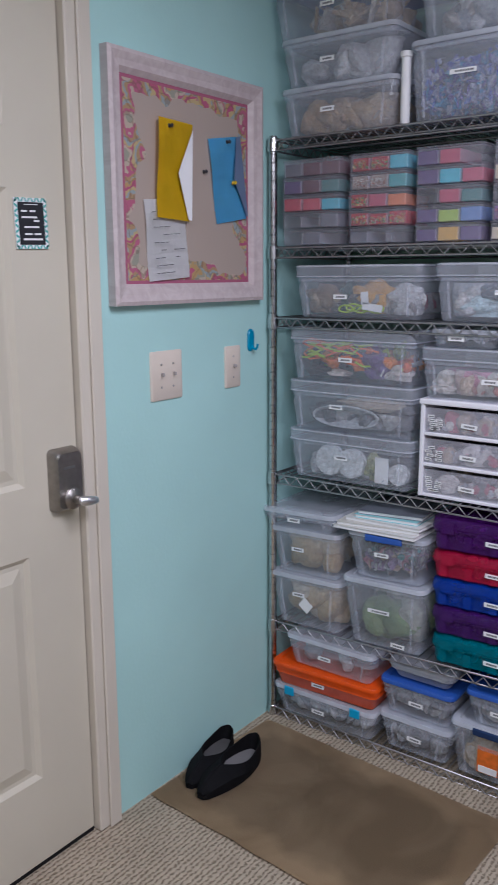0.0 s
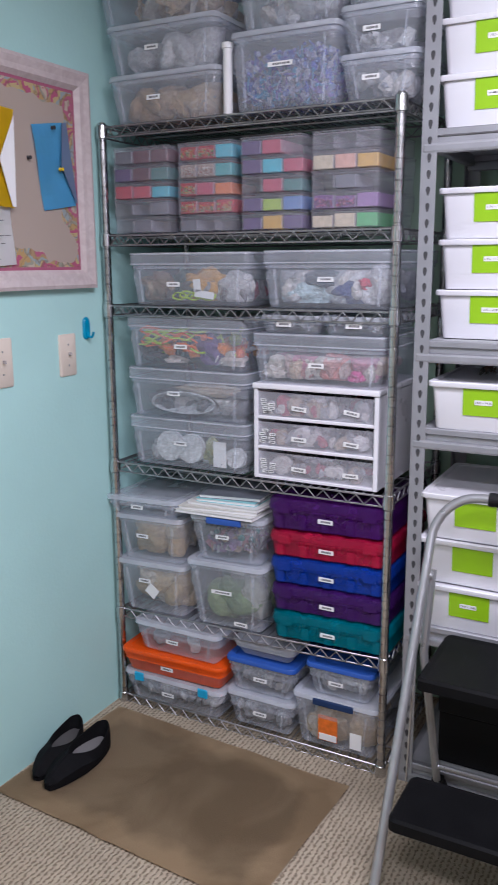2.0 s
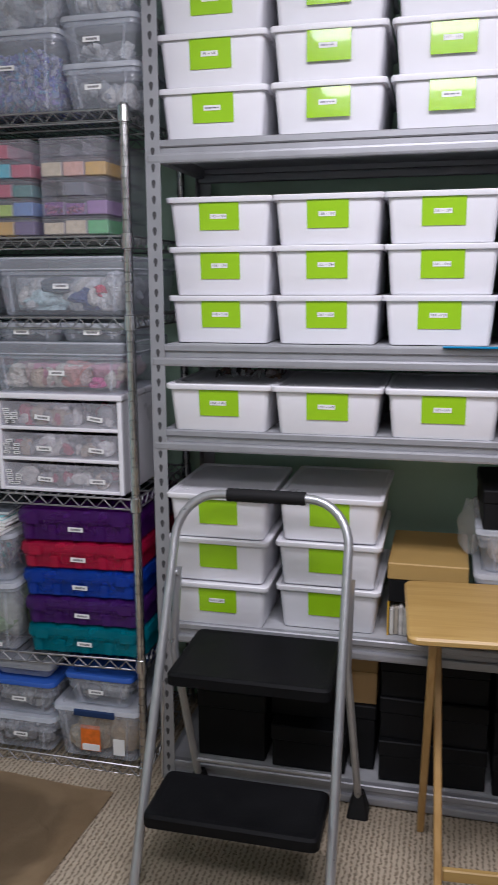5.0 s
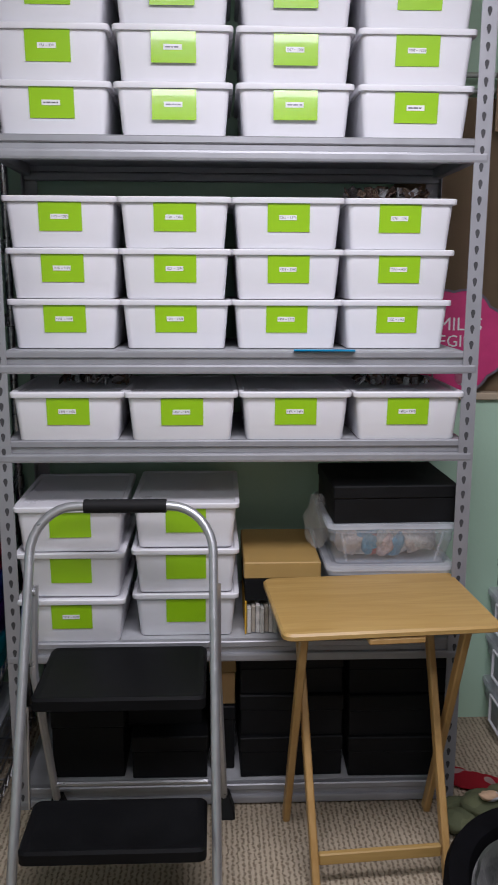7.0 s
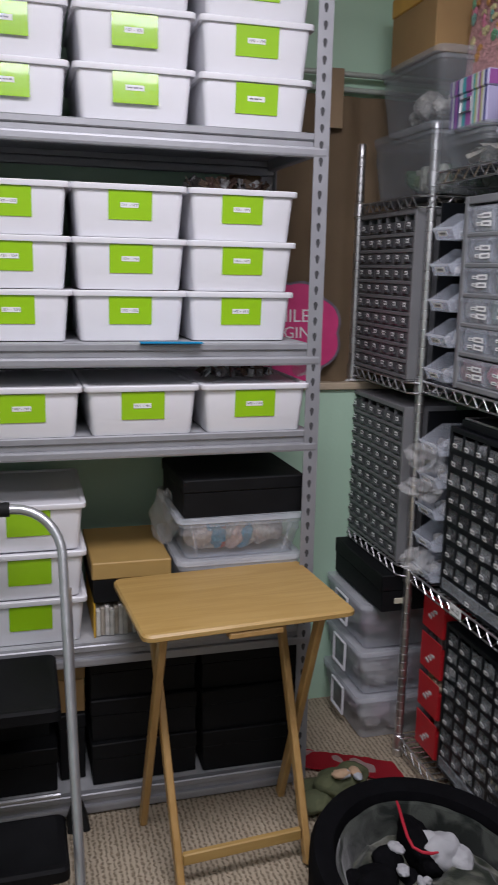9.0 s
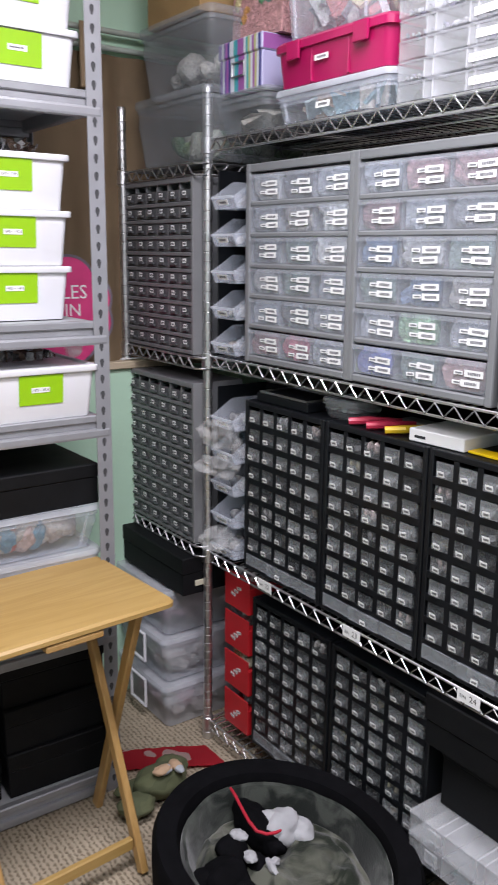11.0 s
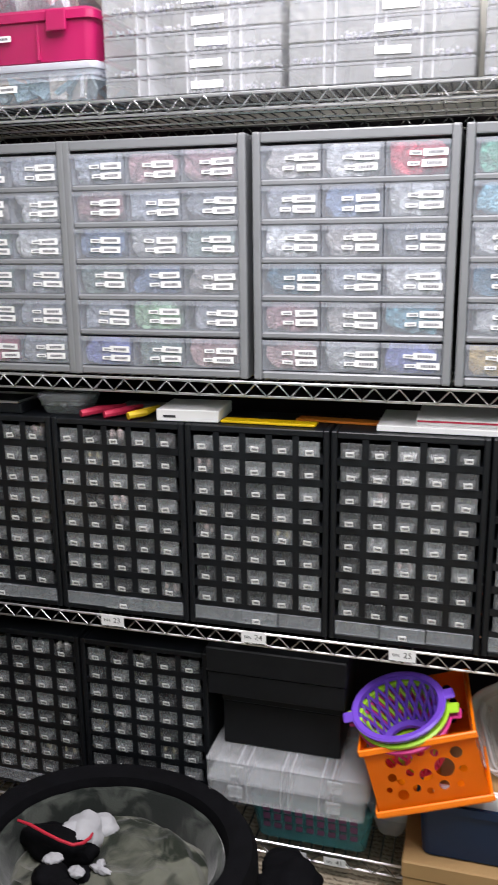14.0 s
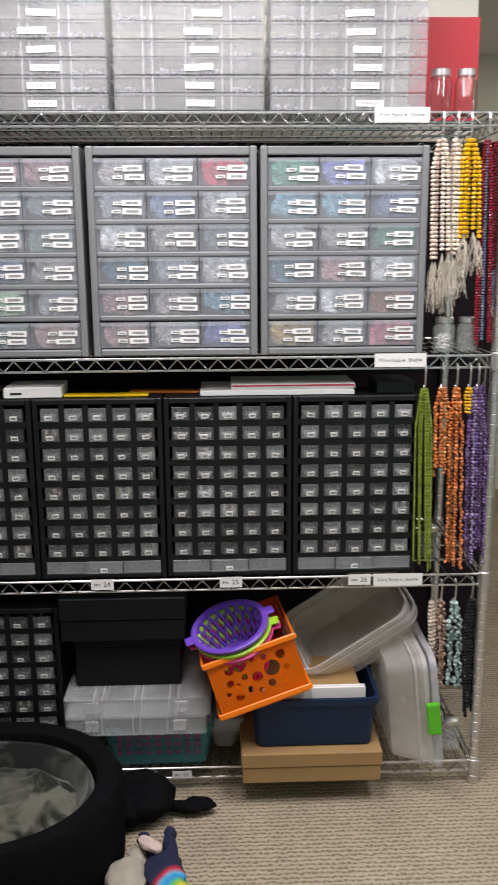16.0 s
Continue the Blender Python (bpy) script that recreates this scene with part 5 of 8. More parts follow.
on_a(clear_bin(0.31, 0.36, 0.102, "flat clear lidded bin on an orange bin", (BAGS, 0.5, 14, 0.07, "bag", 43), CLEAR, group=SHOE, tag=(-0.05, 0.45)), 0.197, 0.497, 0, 0.182, -0.022)
on_a(clear_bin(0.225, 0.36, 0.115, "clear shoebox bin of grey bits", (GREYS, 0.8, 60, 0.05, "bag", 44), CLEAR, group=SHOE, tag=(0.0, 0.45)), 0.522, 0.747, 0, 0, -0.005)
on_a(clear_bin(0.228, 0.36, 0.110, "clear shoebox bin with a blue lid", (GREYS, 0.8, 60, 0.05, "bag", 45), BLUELID, group=SHOE, tag=(0.0, 0.45)), 0.522, 0.750, 0, 0.116, -0.005)
on_a(clear_bin(0.20, 0.30, 0.055, "shallow milky box on a blue lid", (BAGS, 0.5, 6, 0.06, "bag", 46), MILKY, MILKY, SHOE, tag=None), 0.54, 0.74, 0, 0.227, 0.01)
bin_h = clear_bin(0.262, 0.36, 0.165, "clear bin with a dark blue clip handle and orange packet", (SAND, 0.7, 40, 0.08, "bag", 47), CLEAR, group=SHOE, tag=None, handle=NAVY)
part("label", B(-0.05, 0.01, 0.004, 0.0055, 0.028, 0.108), mat("orange_packet", (0.72, 0.16, 0.02), 0.4, vary=0.2, scale=50), bin_h, "orange and white printed packet")
part("label", B(-0.046, 0.008, 0.0028, 0.0039, 0.030, 0.050), PAPER, bin_h)
part("label", B(0.05, 0.085, 0.003, 0.0042, 0.025, 0.075), PAPER, bin_h)
on_a(bin_h, 0.748, 1.01, 0, 0, -0.005)
on_a(clear_bin(0.205, 0.32, 0.100, "small clear bin with a blue lid", (BAGS, 0.8, 40, 0.05, "bag", 48), BLUELID, group=SHOE, tag=(-0.05, 0.45)), 0.787, 0.992, 0, 0.166, 0.0)


# ---- west wall and floor by the door ----
def pinboard():
    t = thing("pinboard", "whitewashed framed fabric pinboard with a flower print border", "pinboard")
    w, h, f = 0.60, 0.590, 0.052
    frame_m = wood("whitewashed_frame", (0.50, 0.42, 0.42), (0.60, 0.53, 0.52), 0.5, (3, 14, 14))
    for horizontal, a in ((True, 0), (True, 1), (False, 0), (False, 1)):
        bm = bmesh.new()
        L = w if horizontal else h
        prof = ((0, 0), (0, 0.024), (0.010, 0.028), (0.026, 0.022), (0.040, 0.020), (0.046, 0.014), (f, 0.008))
        rows = []
        for off, x in prof:
            rows.append([bm.verts.new((x, s * (L / 2 - off), off)) for s in (-1, 1)])
        rows.append([bm.verts.new((0.0, s * (L / 2 - f), f)) for s in (-1, 1)])
        for p, q in zip(rows, rows[1:]):
            bm.faces.new((p[0], p[1], q[1], q[0]))
        o = part("frame", bm, frame_m, t)
        o.matrix_basis = pose(0, 0, 0) if (horizontal and not a) else pose(0, 0, h, 180) if horizontal else pose(0, -w / 2, h / 2, -90) if not a else pose(0, w / 2, h / 2, 90)
    m, n, l, p = nodes_of("flower_print")
    co = n.new("ShaderNodeTexCoord")
    sep = n.new("ShaderNodeSeparateXYZ")
    l.new(co.outputs["Object"], sep.inputs[0])

    def math_(op, a, b=None):
        q = n.new("ShaderNodeMath")
        q.operation = op
        for i, v in enumerate((a, b)):
            if v is None:
                continue
            if isinstance(v, (int, float)):
                q.inputs[i].default_value = v
            else:
                l.new(v, q.inputs[i])
        return q.outputs[0]

    ay = math_("ABSOLUTE", sep.outputs["Y"])
    az = math_("ABSOLUTE", math_("SUBTRACT", sep.outputs["Z"], h / 2))
    edge = math_("MINIMUM", math_("SUBTRACT", w / 2 - f, ay), math_("SUBTRACT", h / 2 - f, az))
    wob = n.new("ShaderNodeTexNoise")
    wob.inputs["Scale"].default_value = 7
    l.new(co.outputs["Object"], wob.inputs[0])
    rim = math_("ADD", edge, math_("MULTIPLY", math_("SUBTRACT", wob.outputs[0], 0.5), 0.20))
    v = n.new("ShaderNodeTexVoronoi")
    v.inputs["Scale"].default_value = 10
    warp = n.new("ShaderNodeTexNoise")
    warp.inputs["Scale"].default_value = 26
    l.new(co.outputs["Object"], warp.inputs[0])
    shift = n.new("ShaderNodeVectorMath")
    shift.operation = "MULTIPLY_ADD"
    shift.inputs[1].default_value = (0.05, 0.05, 0.05)
    l.new(warp.outputs["Color"], shift.inputs[0]), l.new(co.outputs["Object"], shift.inputs[2])
    l.new(shift.outputs[0], v.inputs["Vector"])
    ramp = n.new("ShaderNodeValToRGB")
    ramp.color_ramp.interpolation = "CONSTANT"
    el = ramp.color_ramp.elements
    pal = ((0.40, 0.09, 0.17), (0.42, 0.28, 0.12), (0.29, 0.29, 0.23), (0.46, 0.38, 0.30), (0.41, 0.11, 0.19), (0.36, 0.24, 0.13), (0.28, 0.33, 0.33), (0.46, 0.36, 0.18))
    while len(el) < len(pal):
        el.new(0.5)
    for i, c in enumerate(pal):
        el[i].position, el[i].color = i / len(pal), (*c, 1)
    cs = n.new("ShaderNodeSeparateColor")
    l.new(v.outputs["Color"], cs.inputs[0])
    rings_ = math_("FRACT", math_("ADD", cs.outputs[0], math_("MULTIPLY", v.outputs["Distance"], 1.5)))
    l.new(rings_, ramp.inputs[0])
    veins = n.new("ShaderNodeTexVoronoi")
    veins.feature, veins.inputs["Scale"].default_value = "DISTANCE_TO_EDGE", 22
    l.new(shift.outputs[0], veins.inputs["Vector"])
    dark = n.new("ShaderNodeMix")
    dark.data_type = "RGBA"
    dark.inputs[7].default_value = (0.16, 0.10, 0.07, 1)
    thin = math_("MULTIPLY", math_("LESS_THAN", veins.outputs["Distance"], 0.04), 0.5)
    l.new(thin, dark.inputs[0]), l.new(ramp.outputs[0], dark.inputs[6])
    mask = math_("LESS_THAN", rim, 0.055)
    mx = n.new("ShaderNodeMix")
    mx.data_type = "RGBA"
    mx.inputs[6].default_value = (0.40, 0.33, 0.28, 1)
    l.new(mask, mx.inputs[0]), l.new(dark.outputs[2], mx.inputs[7])
    mx2 = n.new("ShaderNodeMix")
    mx2.data_type = "RGBA"
    mx2.inputs[7].default_value = (0.36, 0.10, 0.17, 1)
    l.new(math_("LESS_THAN", edge, 0.008), mx2.inputs[0]), l.new(mx.outputs[2], mx2.inputs[6])
    l.new(mx2.outputs[2], p.inputs["Base Color"])
    p.inputs["Roughness"].default_value = 0.8
    part("board", B(0.0005, 0.0075, -w / 2 + f - 0.003, w / 2 - f + 0.003, f - 0.003, h - f + 0.003), m, t, "beige printed fabric board")
    return t


put(pinboard(), pose(WX + 0.001, -0.352, 1.363))


def sheet_on_board(name, lab, cat, colour, y0, y1, z0, z1, tilt, flap=None, x=0.011, holes=False):
    """A folder or paper pinned to the board, with its pins."""
    t = thing(name, lab, cat)
    w, h = y1 - y0, z1 - z0
    bm = bmesh.new()
    n = 6
    pts = [[bm.verts.new((0.003 * math.sin(i / n * 2.2 + j) + 0.004 * (i / n) * (1 - j / n), -w / 2 + w * i / n, -h * j / n)) for i in range(n + 1)] for j in range(n + 1)]
    for a, b in zip(pts, pts[1:]):
        for i in range(n):
            bm.faces.new((a[i], a[i + 1], b[i + 1], b[i]))
    bmesh.ops.solidify(bm, geom=bm.faces, thickness=0.0012)
    part("sheet", bm, colour, t)
    if flap:
        fm, pts2 = flap
        bm = prism(bmesh.new(), [(-w / 2 + w * a, -h * b) for a, b in pts2], 0, 0.0085, 0.0096)
        part("flap", bm, fm, t, "folder flap in another tone")
    put(t, pose(WX + x, (y0 + y1) / 2, z1, tilt, 0, 0))
    return t


def push_pin(y, z, colour, lab, x=0.0165):
    t = thing("push_pin", lab, "push pin", "push pins")
    part("head", lathe(bmesh.new(), [(0.003, 0), (0.0055, 0.002), (0.003, 0.004), (0.003, 0.009), (0.0055, 0.011), (0.0045, 0.0125)], 10), colour, t, smooth=True)
    put(t, pose(WX + x, y, z, 0, 90, 0))


YEL = mat("yellow_folder", (0.80, 0.53, 0.003), 0.4, vary=0.05)
BLU = mat("blue_folder", (0.15, 0.52, 0.82), 0.4, vary=0.05)
BLU2 = mat("slate_folder", (0.12, 0.17, 0.27), 0.5, vary=0.05)
note = sheet_on_board("notebook_page", "torn white notebook page with handwriting on a pinboard", "paper", PAPER, -0.535, -0.385, 1.425, 1.625, 4, x=0.0130)
bm = bmesh.new()
rn = random.Random(3)
for i in range(9):
    a = -0.055
    while a < 0.04:
        b = a + rn.uniform(0.008, 0.022)
        if rn.random() < 0.6:
            box(bm, 0.0085, 0.009, a, min(b, 0.06), -0.03 - 0.019 * i - 0.0010, -0.03 - 0.019 * i + 0.0010)
        a = b + 0.004
part("lettering", bm, GREYINK, note)
sheet_on_board("folder", "yellow paper folder pinned to a board", "folder", YEL, -0.485, -0.365, 1.575, 1.815, -3, (PAPER, ((0.98, 0.06), (0.55, 0.52), (0.90, 0.99), (1.0, 0.99))), x=0.0235)
sheet_on_board("folder", "blue paper folder pinned to a board", "folder", BLU, -0.285, -0.155, 1.58, 1.80, 9, (BLU2, ((0.86, 0.0), (0.66, 0.5), (0.96, 0.97), (1.0, 0.97), (1.0, 0.0))), x=0.013)
for y, z, c, lb in ((-0.45, 1.80, INK, "black push pin in a yellow folder"), (-0.21, 1.79, INK, "black push pin in a blue folder"), (-0.30, 1.705, INK, "black push pin in a board"), (-0.185, 1.685, YEL, "yellow push pin in a blue folder")):
    push_pin(y, z, c, lb, 0.025 if y < -0.4 else 0.0085 if y < -0.29 else 0.0165)

PLATE = mat("cream_switch_plate", (0.70, 0.62, 0.53), 0.35, vary=0.03)


def switch_plate(gangs, lab):
    t = thing("switch_plate", lab, "light switch", "switch plates on the wall")
    w, h = (0.122, 0.130) if gangs == 2 else (0.072, 0.121)
    part("plate", loft(bmesh.new(), [(w, h, 0, 0.006), (w, h, 0.003, 0.006), (w - 0.008, h - 0.008, 0.006, 0.005)]), PLATE, t, smooth=True)
    for k in range(gangs):
        x = (k - (gangs - 1) / 2) * 0.046
        part("slot", B(x - 0.005, x + 0.005, -0.012, 0.012, 0.0061, 0.0072, 0.0006), PLATE, t)
        part("toggle", B(x - 0.0035, x + 0.0035, -0.001, 0.008, 0.0073, 0.017, 0.0015), mat("toggle_grey", (0.40, 0.37, 0.36), 0.4), t)
        for s in (-1, 1):
            part("screw", lathe(bmesh.new(), [(0.003, 0.0061), (0.003, 0.0066), (0.001, 0.0072)], 8, x, s * 0.03), DULL, t)
    return t


put(switch_plate(2, "double light switch plate on an aqua wall"), Matrix.Translation((WX, -0.457, 1.177)) @ Matrix(((0, 0, 1, 0), (1, 0, 0, 0), (0, 1, 0, 0), (0, 0, 0, 1))))
put(switch_plate(1, "single light switch plate on an aqua wall"), Matrix.Translation((WX, -0.174, 1.174)) @ Matrix(((0, 0, 1, 0), (1, 0, 0, 0), (0, 1, 0, 0), (0, 0, 0, 1))))
hook = thing("wall_hook", "small blue adhesive hook on an aqua wall", "wall hook")
HOOKM = mat("blue_hook", (0.0, 0.27, 0.46), 0.35)
part("backplate", loft(bmesh.new(), [(0.030, 0.066, 0, 0.014), (0.030, 0.066, 0.003, 0.014), (0.022, 0.056, 0.007, 0.010)]), HOOKM, hook, smooth=True)
part("prong", tube(bmesh.new(), [(0, -0.015, 0.006), (0, -0.024, 0.012), (0, -0.026, 0.021), (0, -0.018, 0.027), (0, -0.010, 0.028)], 0.004, 8), HOOKM, hook, smooth=True)
put(hook, Matrix.Translation((WX, -0.085, 1.245)) @ Matrix(((0, 0, 1, 0), (1, 0, 0, 0), (0, 1, 0, 0), (0, 0, 0, 1))))

sign = thing("door_sign", "small black chalk sign with a teal zigzag frame on a door", "sign")
TEALP = mat("teal_zigzag", (0.10, 0.42, 0.38), 0.5)
part("backing", B(0, 0.004, -0.046, 0.046, -0.058, 0.058, 0.001), PAPER, sign)
bm = bmesh.new()
for side in range(4):
    L, W = ((0.116, 0.046), (0.092, 0.058))[side % 2]
    n = 10
    for i in range(n):
        a0 = -L / 2 + L * i / n
        a1 = a0 + L / n
        am = (a0 + a1) / 2
        pts = ((a0, W), (am, W), (a1, W - 0.009), (am, W - 0.009)) if i % 2 else ((a0, W - 0.009), (am, W - 0.009), (a1, W), (am, W))
        s = 1 if side < 2 else -1
        vs = [bm.verts.new((0.0046, s * b, a) if side % 2 == 0 else (0.0046, a, s * b)) for a, b in pts]
        bm.faces.new(vs)
part("zigzag", bm, TEALP, sign, "teal zigzag border", recalc=False)
part("board", B(0.0041, 0.0052, -0.036, 0.036, -0.048, 0.048), mat("chalkboard", (0.012, 0.013, 0.018), 0.7), sign)
bm = bmesh.new()
for i, row in enumerate(((-0.02, 0.02, 0.38), (-0.028, -0.012, 1), (-0.004, 0.012, 1), (-0.028, 0.016, 1), (0.006, 0.022, 1), (-0.022, 0.02, 1), (-0.022, 0.000, 1), (0.006, 0.024, 1), (-0.026, 0.028, 1))):
    z = (0.043, 0.028, 0.028, 0.014, 0.006, -0.008, -0.024, -0.024, -0.036)[i]
    box(bm, 0.0053, 0.0056, row[0], row[1], z - 0.0022 * row[2], z + 0.0022 * row[2])
part("lettering", bm, PAPER, sign)
put(sign, pose(WX - 0.0115, -0.864, 1.548, 1.5) @ Matrix.Diagonal((1, 0.95, 0.93, 1)))

NICKEL = mat("brushed_nickel", (0.34, 0.32, 0.30), 0.36, 1.0, vary=0.1, scale=60)
lock = thing("door_lock", "brushed nickel keypad lever lock on a cream door", "door lock")
bm = loft(bmesh.new(), [(0.086, 0.150, 0, 0.012), (0.086, 0.150, 0.004, 0.014), (0.080, 0.144, 0.022, 0.016), (0.070, 0.132, 0.030, 0.014)])
part("housing", bm, NICKEL, lock, smooth=True)
part("rose", lathe(bmesh.new(), [(0.026, 0.030), (0.026, 0.034), (0.018, 0.040), (0.011, 0.042), (0.011, 0.062)], 18, 0.004, -0.045), NICKEL, lock, smooth=True)
part("lever", tube(bmesh.new(), [(0.004, -0.045, 0.050), (0.004, -0.045, 0.066), (0.012, -0.046, 0.071), (0.026, -0.048, 0.071), (0.042, -0.051, 0.067)], [0.010, 0.012, 0.012, 0.011, 0.009], 12), CHROME, lock, smooth=True)
part("key_cap", B(-0.02, 0.014, 0.028, 0.034, 0.0302, 0.0312), DULL, lock)
put(lock, Matrix.Translation((WX - 0.0118, -0.812, 0.966)) @ Matrix(((0, 0, 1, 0), (1, 0, 0, 0), (0, 1, 0, 0), (0, 0, 0, 1))))

# mat and shoes
MATM = velvet("brown_mat", (0.225, 0.158, 0.088), (0.315, 0.230, 0.136), 2.6, 0.85)
nM, lM = MATM.node_tree.nodes, MATM.node_tree.links


def worn_edge():
    """The mat's trodden middle is darker than its border."""
    co, off, ab, sub_ = nM.new("ShaderNodeTexCoord"), nM.new("ShaderNodeVectorMath"), nM.new("ShaderNodeVectorMath"), nM.new("ShaderNodeVectorMath")
    off.operation, ab.operation, sub_.operation = "SUBTRACT", "ABSOLUTE", "SUBTRACT"
    off.inputs[1].default_value, sub_.inputs[0].default_value = (0, 0, 0), (0.36, 0.21, 0)
    lM.new(co.outputs["Object"], off.inputs[0]), lM.new(off.outputs[0], ab.inputs[0]), lM.new(ab.outputs[0], sub_.inputs[1])
    sp, mn, blot = nM.new("ShaderNodeSeparateXYZ"), nM.new("ShaderNodeMath"), nM.new("ShaderNodeTexNoise")
    mn.operation = "MINIMUM"
    blot.inputs["Scale"].default_value, blot.inputs["Detail"].default_value = 5, 5
    lM.new(co.outputs["Object"], blot.inputs["Vector"])
    lM.new(sub_.outputs[0], sp.inputs[0]), lM.new(sp.outputs[0], mn.inputs[0]), lM.new(sp.outputs[1], mn.inputs[1])
    ad, mr, mul = nM.new("ShaderNodeMath"), nM.new("ShaderNodeMapRange"), nM.new("ShaderNodeVectorMath")
    ad.operation, ad.inputs[1].default_value = "MULTIPLY_ADD", 0.25
    lM.new(blot.outputs[0], ad.inputs[0]), lM.new(mn.outputs[0], ad.inputs[2])
    mr.inputs[1].default_value, mr.inputs[2].default_value, mr.inputs[3].default_value, mr.inputs[4].default_value = 0.115, 0.165, 1.42, 1.0
    lM.new(ad.outputs[0], mr.inputs[0])
    mul.operation = "SCALE"
    p = nM["Principled BSDF"]
    lM.new(p.inputs["Base Color"].links[0].from_socket, mul.inputs[0]), lM.new(mr.outputs[0], mul.inputs["Scale"])
    lM.new(mul.outputs[0], p.inputs["Base Color"])


worn_edge()
bm = bmesh.new()
nx, ny = 24, 16
g = [[bm.verts.new((-0.415 + 0.83 * i / nx + 0.006 * noise.noise((i * 0.5, j * 0.4, 3)) * (j in (0, ny)), -0.261 + 0.522 * j / ny + 0.006 * noise.noise((i * 0.3, j, 7)), 0.006 + 0.002 * noise.noise((i * 0.6, j * 0.6, 1)))) for j in range(ny + 1)] for i in range(nx + 1)]
for a, b in zip(g, g[1:]):
    for j in range(ny):
        bm.faces.new((a[j], b[j], b[j + 1], a[j + 1]))
bmesh.ops.solidify(bm, geom=bm.faces, thickness=0.005)
put(tagged(part("floor_mat", bm, MATM, smooth=True), "worn brown rectangular floor mat on carpet", "floor mat"), pose(0.538, -0.335, 0, 0, 0, -3.4))


def shoe():
    t = thing("shoe", "black slip-on flat shoe standing on a mat", "shoe", "pair of black flats")
    L = 0.245
    bm = bmesh.new()
    rows = []
    N = 22
    for i in range(N + 1):
        u = i / N
        w = 0.041 * (math.sin(math.pi * min(max(u * 0.975 + 0.015, 0), 1)) ** 0.36) * (0.86 + 0.2 * math.sin(math.pi * (u * 0.9 + 0.05) * 1.2))
        h = 0.052 - 0.018 * math.sin(math.pi * min(u * 1.25, 1)) if u < 0.62 else 0.044 * math.sqrt(max(0.05, 1 - ((u - 0.62) / 0.40) ** 2)) * 0.9 + 0.002
        o = w * 0.80 * (1 - max(0, (u - 0.30) / 0.34) ** 2) if 0.04 < u < 0.64 else 0
        y = L * (u - 0.5)
        inner = 0.016
        pts = [(-w * 0.93, 0), (-w, 0.010), (-w * 1.0, h * 0.55), (-max(o, 0.003) * 1.02 - 0.002, h), (-max(o, 0.002), h * 0.985)]
        pts += [(-max(o, 0.001) * 0.9, inner if o > 0.004 else h * 1.02), (max(o, 0.001) * 0.9, inner if o > 0.004 else h * 1.02)]
        pts += [(-x, z) for x, z in reversed(pts[:5])]
        rows.append([bm.verts.new((x, y, z)) for x, z in pts])
    for a, b in zip(rows, rows[1:]):
        for k in range(len(a)):
            bm.faces.new((a[k - 1], a[k], b[k], b[k - 1]))
    bm.faces.new(rows[0]), bm.faces.new(rows[-1])
    part("upper", bm, mat("black_shoe_fabric", (0.005, 0.005, 0.006), 0.8, vary=0.3, scale=40, bump=0.3, spec=0.15), t, smooth=True)
    bm = bmesh.new()
    vs = [bm.verts.new((0.031 * math.cos(a) * (0.92 + 0.08 * math.sin(a)), -0.035 + 0.082 * math.sin(a), 0.0168)) for a in [2 * math.pi * k / 24 for k in range(24)]]
    bm.faces.new(vs)
    bmesh.ops.solidify(bm, geom=bm.faces, thickness=0.0006)
    part("insole", bm, mat("grey_insole", (0.16, 0.15, 0.15), 0.8), t, "grey insole")
    return t


sh = put(shoe(), pose(0.154, -0.366, 0.0085, 0, 0, 192) @ Matrix.Diagonal((1.1, 1.04, 1.2, 1)))
copy_thing(sh, pose(0.237, -0.376, 0.0085, 0, 0, 180) @ Matrix.Diagonal((1.1, 1.04, 1.2, 1)))

# ---- step stool ----
stool = thing("step_stool", "folding two-step stool with silver tube frame and black treads", "step stool")
SX0, SX1 = 1.178, 1.612
top, foot = Vector((0, -0.125, 0.80)), Vector((0, -0.475, 0.012))


def on_leg(z):
    k = (z - foot.z) / (top.z - foot.z)
    return foot.y + (top.y - foot.y) * k


loop = [(SX0 - 0.008, foot.y, foot.z), (SX0, on_leg(0.747), 0.747)]
R = 0.105
for i in range(0, 9):
    a = math.pi / 2 * i / 8
    loop.append((SX0 + R - R * math.cos(a), on_leg(0.772 + R * math.sin(a)), 0.772 + R * math.sin(a)))
loop += [(SX0 + SX1 - x, y, z) for x, y, z in reversed(loop)]
loop[-1] = (SX1 + 0.008, foot.y, foot.z)
part("front_frame", tube(bmesh.new(), loop, 0.0115, 10), STOOL, stool, smooth=True)
bm = bmesh.new()
gx0, gx1, gy, gz = 1.302, 1.500, on_leg(0.877), 0.877
tube(bm, [(gx0, gy, gz)] + [(gx0 + (gx1 - gx0) * i / 24, gy, gz) for i in range(1, 24)] + [(gx1, gy, gz)], [0.0175 if i % 2 else 0.0165 for i in range(25)], 12)
part("grip", bm, RUBBER, stool, "black foam grip", smooth=True)
